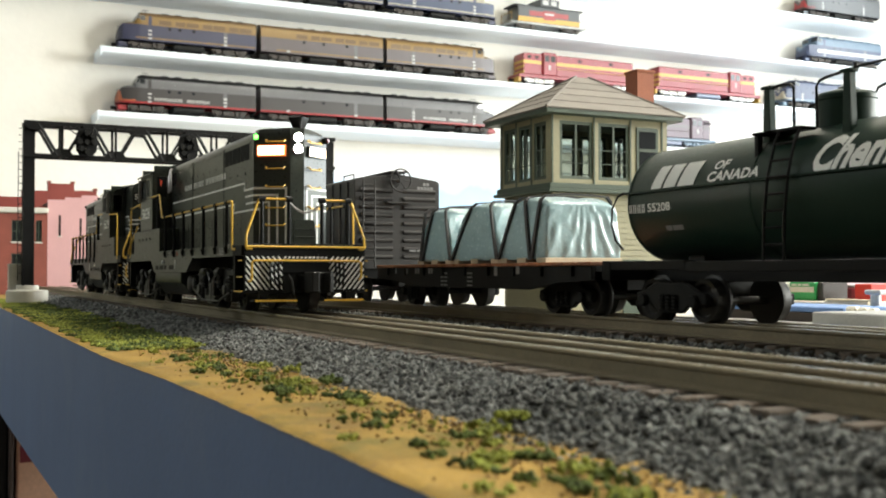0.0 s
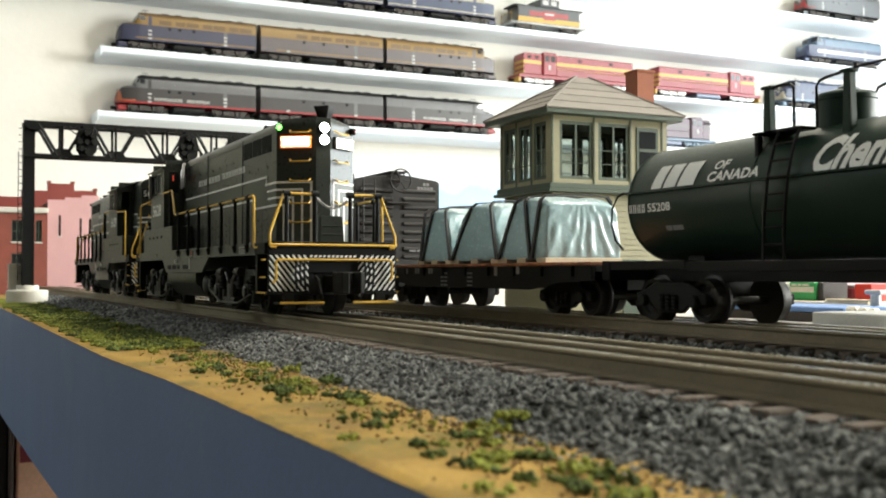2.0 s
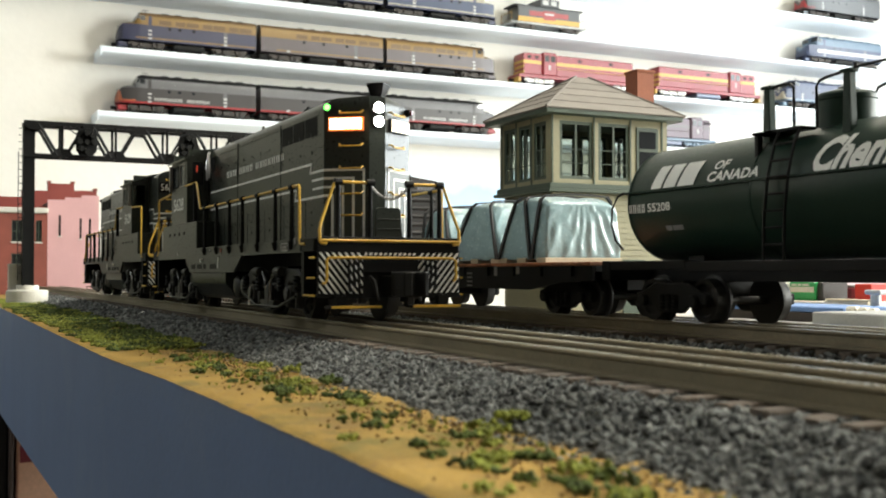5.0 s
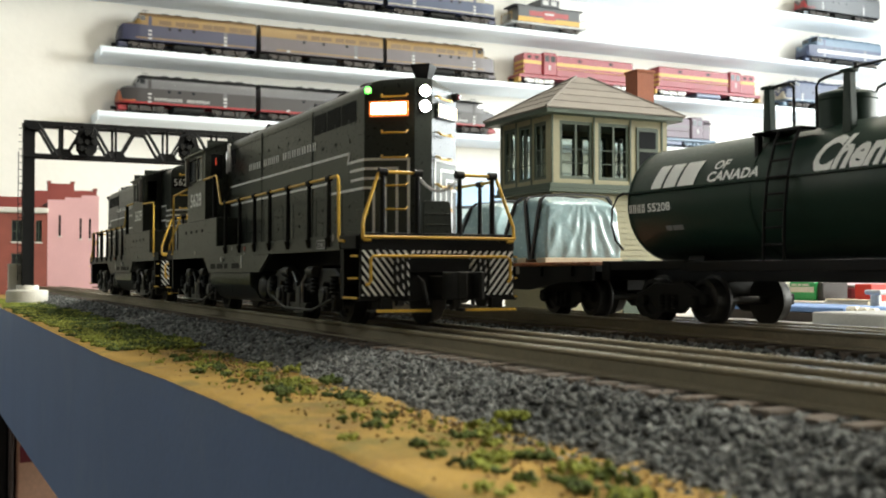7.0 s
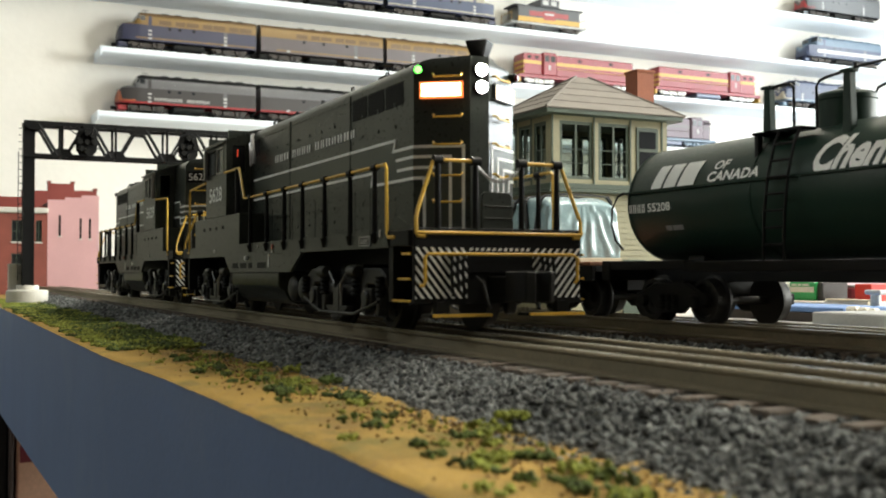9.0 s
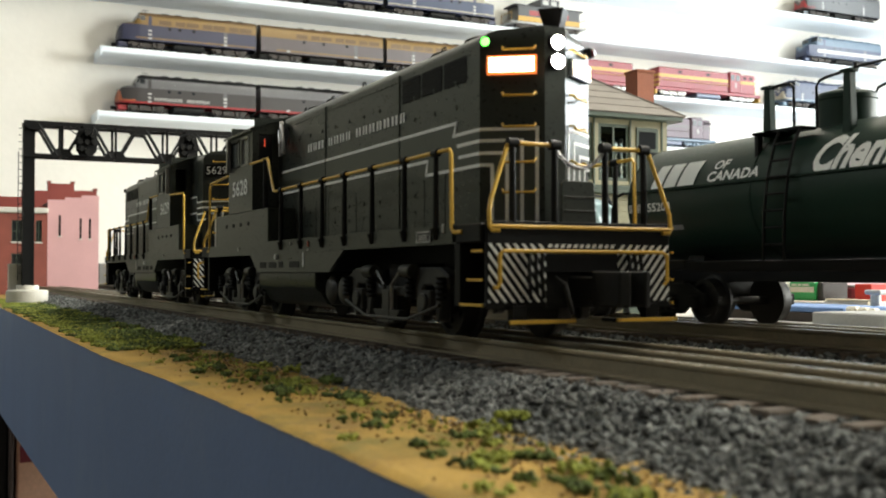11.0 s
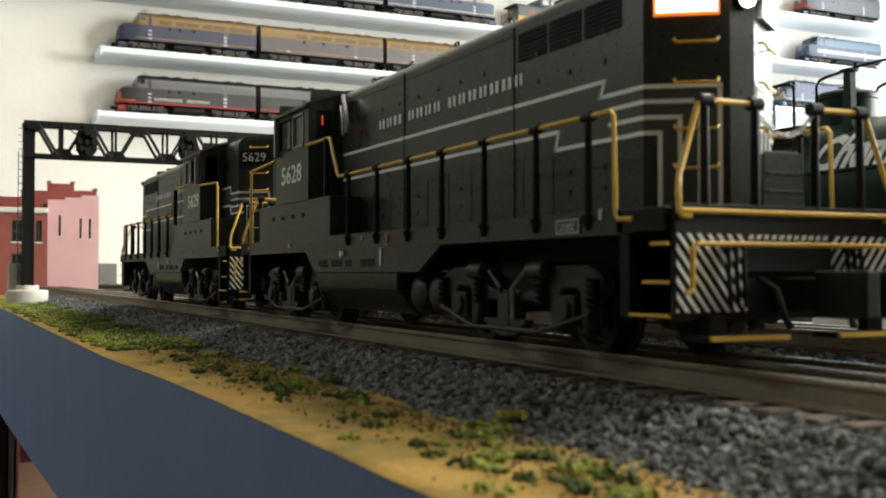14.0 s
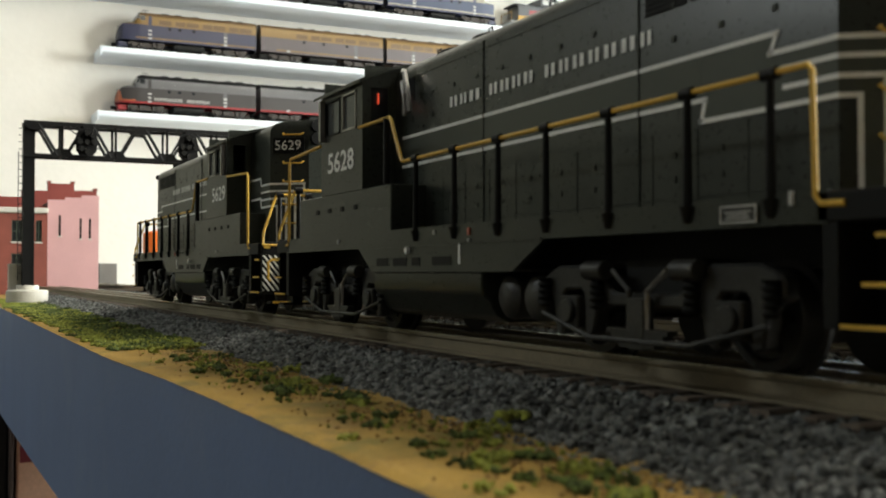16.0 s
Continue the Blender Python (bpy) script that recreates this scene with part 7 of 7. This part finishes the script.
ties(TRACK_NEAR, 0.0, -2.35, 0.60, 1)
ties(TRACK_FAR, 0.128, -2.35, 0.60, 2)

ICO_V = np.array([(0, 1, 1.6), (0, -1, 1.6), (0, 1, -1.6), (0, -1, -1.6), (1, 1.6, 0), (-1, 1.6, 0), (1, -1.6, 0), (-1, -1.6, 0), (1.6, 0, 1), (-1.6, 0, 1), (1.6, 0, -1), (-1.6, 0, -1)]) / 1.9
ICO_F = np.array([(0, 1, 8), (0, 9, 1), (0, 8, 4), (0, 5, 9), (0, 4, 5), (1, 6, 8), (1, 9, 7), (1, 7, 6), (2, 10, 3), (2, 3, 11), (2, 4, 10), (2, 11, 5), (2, 5, 4), (3, 10, 6), (3, 11, 7), (3, 6, 7), (8, 6, 10), (8, 10, 4), (9, 11, 7), (9, 5, 11)])


def pile(name, centres, sizes, material, label, category, rough=0.35, flat=1.0):
    """Many small rough lumps joined into one object."""
    n = len(centres)
    rs = np.random.RandomState(n % 9973)
    v = ICO_V[None] * (1 + rough * rs.uniform(-1, 1, (n, 12, 1)))
    v = v * (1 + 0.35 * rs.uniform(-1, 1, (n, 1, 3)))
    a = rs.uniform(0, 2 * np.pi, n)
    b = rs.uniform(0, 2 * np.pi, n)
    ca, sa, cb_, sb = np.cos(a)[:, None], np.sin(a)[:, None], np.cos(b)[:, None], np.sin(b)[:, None]
    x, y, z = v[..., 0], v[..., 1], v[..., 2]
    x, y = ca * x - sa * y, sa * x + ca * y
    y, z = cb_ * y - sb * z, sb * y + cb_ * z
    v = np.stack([x, y, z * flat], -1) * sizes[:, None, None] + centres[:, None, :]
    f = (ICO_F[None] + 12 * np.arange(n)[:, None, None]).reshape(-1, 3)
    me = bpy.data.meshes.new(name)
    me.from_pydata(v.reshape(-1, 3).tolist(), [], f.tolist())
    me.materials.append(material)
    ob = new(name, me)
    return tagged(ob, label, category, kind="stuff")


def bed_height(d):
    """Height of the ballast at a distance d from a track's middle."""
    d = np.abs(d)
    return np.where(d < 0.034, -0.0074, np.maximum(-0.0074 - (d - 0.034) * 0.25, -0.0145))


def ballast():
    rs = np.random.RandomState(4)
    def strip(n, x0, x1, d0, d1, y, s0, s1, power=1.0):
        x = x0 + (x1 - x0) * rs.uniform(0, 1, n) ** power
        d = rs.uniform(d0, d1, n)
        s = rs.uniform(s0, s1, n)
        z = bed_height(d) + s * rs.uniform(-0.2, 0.35, n)
        if d1 == -0.0200:
            z = z + 0.0007
        return np.stack([x, y + d, z], -1), s
    cs, ss = [], []
    for args in ((33000, -0.75, 0.06, -0.068, -0.033, 0.0, 0.0005, 0.00135), (10000, -1.9, -0.75, -0.064, -0.033, 0.0, 0.0008, 0.0018),
                 (9000, -0.9, 0.15, -0.033, 0.033, 0.0, 0.0006, 0.0012), (9000, -1.0, 0.15, -0.036, -0.0200, 0.0, 0.0007, 0.0015), (14000, -0.95, 0.15, 0.033, 0.095, 0.0, 0.0005, 0.0012), (5000, -2.2, -0.9, -0.033, 0.095, 0.0, 0.0012, 0.0021)):
        c, s = strip(*args)
        if args[3] == 0.033 or args[4] == 0.095:
            c[:, 2] = np.where(c[:, 1] > 0.064, bed_height(c[:, 1] - 0.128), bed_height(c[:, 1])) + s * 0.1
        cs.append(c)
        ss.append(s)
    for args in ((10000, -0.95, 0.15, -0.033, 0.062, 0.128, 0.0006, 0.0013),):
        c, s = strip(*args)
        cs.append(c)
        ss.append(s)
    c, s = np.concatenate(cs), np.concatenate(ss)
    # keep the rail heads and tie tops clear
    d = np.minimum(np.abs(c[:, 1]), np.abs(c[:, 1] - 0.128))
    top = np.where(d < 0.0290, -0.0064, np.where(d < 0.0370, -0.0068 + (d - 0.029) * 0.06, 1.0)) + rs.uniform(-0.0004, 0.0003, len(d))
    c[:, 2] = np.minimum(c[:, 2], top - s * 0.8)
    keep = s > 0
    pile("ballast", c[keep], s[keep], M_STONE, "loose dark grey stone ballast along the tracks", "ballast", 0.45)


ballast()


M_SOIL = mat("soil_crumbs", (0.21, 0.125, 0.042), 0.95, vary=0.3, scale=60, fine=2500, per_piece=0.4)


def turf():
    rs = np.random.RandomState(8)
    bright, dark = [], []
    def clump(x, y, r, n, out, h=1.0):
        a, q = rs.uniform(0, 2 * np.pi, n), r * np.sqrt(rs.uniform(0, 1, n))
        z = -0.0125 + bed_lift(y) + np.abs(rs.normal(0, 0.24, n)) * r * h - 0.0002
        out.append(np.stack([x + q * np.cos(a) * 1.3, y + q * np.sin(a), np.broadcast_to(z, (n,))], -1))
    def bed_lift(y):
        return max(0.0, (y + 0.066) * 0.25)
    # uneven tufts along the foot of the ballast
    for i in range(42):
        x = -0.47 + 0.50 * rs.uniform(0, 1)
        y = -0.0705 + rs.normal(0, 0.0050)
        clump(x, y, rs.uniform(0.0012, 0.0048), rs.randint(16, 60), bright if rs.uniform() < 0.62 else dark, 0.55)
    for i in range(60):
        x = -0.45 + 0.45 * rs.uniform(0, 1)
        clump(x, -0.083 + rs.normal(0, 0.0065), rs.uniform(0.0010, 0.0030), rs.randint(8, 26), bright if rs.uniform() < 0.5 else dark, 0.7)
    # close cover further along
    for i in range(640):
        x = -0.47 - 0.95 * rs.uniform(0, 1) ** 1.2
        y = rs.uniform(-0.099, -0.060)
        clump(x, y, rs.uniform(0.0025, 0.0070), rs.randint(50, 95), dark if rs.uniform() < (0.72 if y > -0.084 else 0.25) else bright, 0.22)
    for nm, out, m, lb in (("turf", bright, M_TURF, "bright yellow-green foam turf"), ("turf", dark, M_TURF_D, "dark green foam turf")):
        c = np.concatenate(out)
        pile(nm, c, rs.uniform(0.0003, 0.0009, len(c)), m, lb, "turf", 0.5)
    # loose single flecks, thicker towards the ballast
    n = 4800
    y = -0.064 - np.abs(rs.normal(0, 0.0115, n))
    keep = y > -0.0985
    c = np.stack([rs.uniform(-0.95, 0.1, n), y, np.full(n, -0.0127)], -1)[keep]
    half = len(c) // 5
    pile("turf_flecks", c[:half], rs.uniform(0.00025, 0.0007, half), M_TURF, "scattered yellow-green turf flecks on sand", "turf", 0.5)
    pile("soil_flecks", c[half:], rs.uniform(0.00015, 0.00045, len(c) - half), M_SOIL, "scattered brown soil crumbs on sand", "soil", 0.5)


turf()


def loose_stones():
    """The stones of the shoulder nearest the aisle, each on its own."""
    rnd = random.Random(21)
    kinds = []
    for k in range(6):
        bm = B()
        vs = [bm.verts.new(Vector(p) * rnd.uniform(0.75, 1.2)) for p in ICO_V]
        for f in ICO_F:
            bm.faces.new([vs[i] for i in f])
        for v in vs:
            v.co.z *= 0.8
        me = mesh_of("ballast_stone", bm, M_STONE, smooth=False)
        kinds.append(me)
    for i in range(290):
        ob = new("ballast_stone", kinds[i % 6])
        ob.parent = TRACK_NEAR
        y = rnd.uniform(-0.066, -0.036)
        s = rnd.uniform(0.0006, 0.0014)
        ob.location = (rnd.uniform(-0.215, -0.085), y, -0.0068 - max(0, -y - 0.036) * 0.27 + s * 0.75)
        ob.rotation_euler = (rnd.uniform(0, 6.28), rnd.uniform(0, 6.28), rnd.uniform(0, 6.28))
        ob.scale = (s, s, s)


loose_stones()


def motions():
    rows = [(0.0, -0.5060), (0.5, -0.4959), (1.0, -0.4855), (1.5, -0.4759), (2.0, -0.4662), (2.5, -0.4557), (3.0, -0.4440), (3.5, -0.4325), (4.0, -0.4210), (5.0, -0.3985), (6.0, -0.3757), (6.5, -0.3641), (7.0, -0.3525),
            (7.5, -0.3407), (8.0, -0.3291), (8.5, -0.3178), (9.0, -0.3066), (10.0, -0.2830), (11.0, -0.2580), (11.5, -0.2451), (12.0, -0.2315), (12.5, -0.2176), (13.0, -0.2036), (13.5, -0.1900), (14.0, -0.1763), (14.5, -0.1622),
            (15.0, -0.1474), (15.5, -0.1323), (16.0, -0.1173)]
    walk(LOCO_A, [(t, pose(s, 0, 0)) for t, s in rows])
    walk(LOCO_B, [(t, pose(s - 0.693, 0, 0, 0, 0, 180)) for t, s in rows])
    for sets, way in ((WHEELS_A, 1), (WHEELS_B, -1)):
        for w in sets:
            place = w.location.copy()
            turns, step = [], 0.012
            for (ta, sa), (tb, sb) in zip(rows, rows[1:]):
                n = max(1, math.ceil((sb - sa) / step))
                turns += [(ta + (tb - ta) * i / n, sa + (sb - sa) * i / n) for i in range(n)]
            turns.append(rows[-1])
            walk(w, [(t, Matrix.Translation(place) @ pose(0, 0, 0, 0, way * math.degrees((s - rows[0][1]) / 0.0107), 0)) for t, s in turns])


motions()
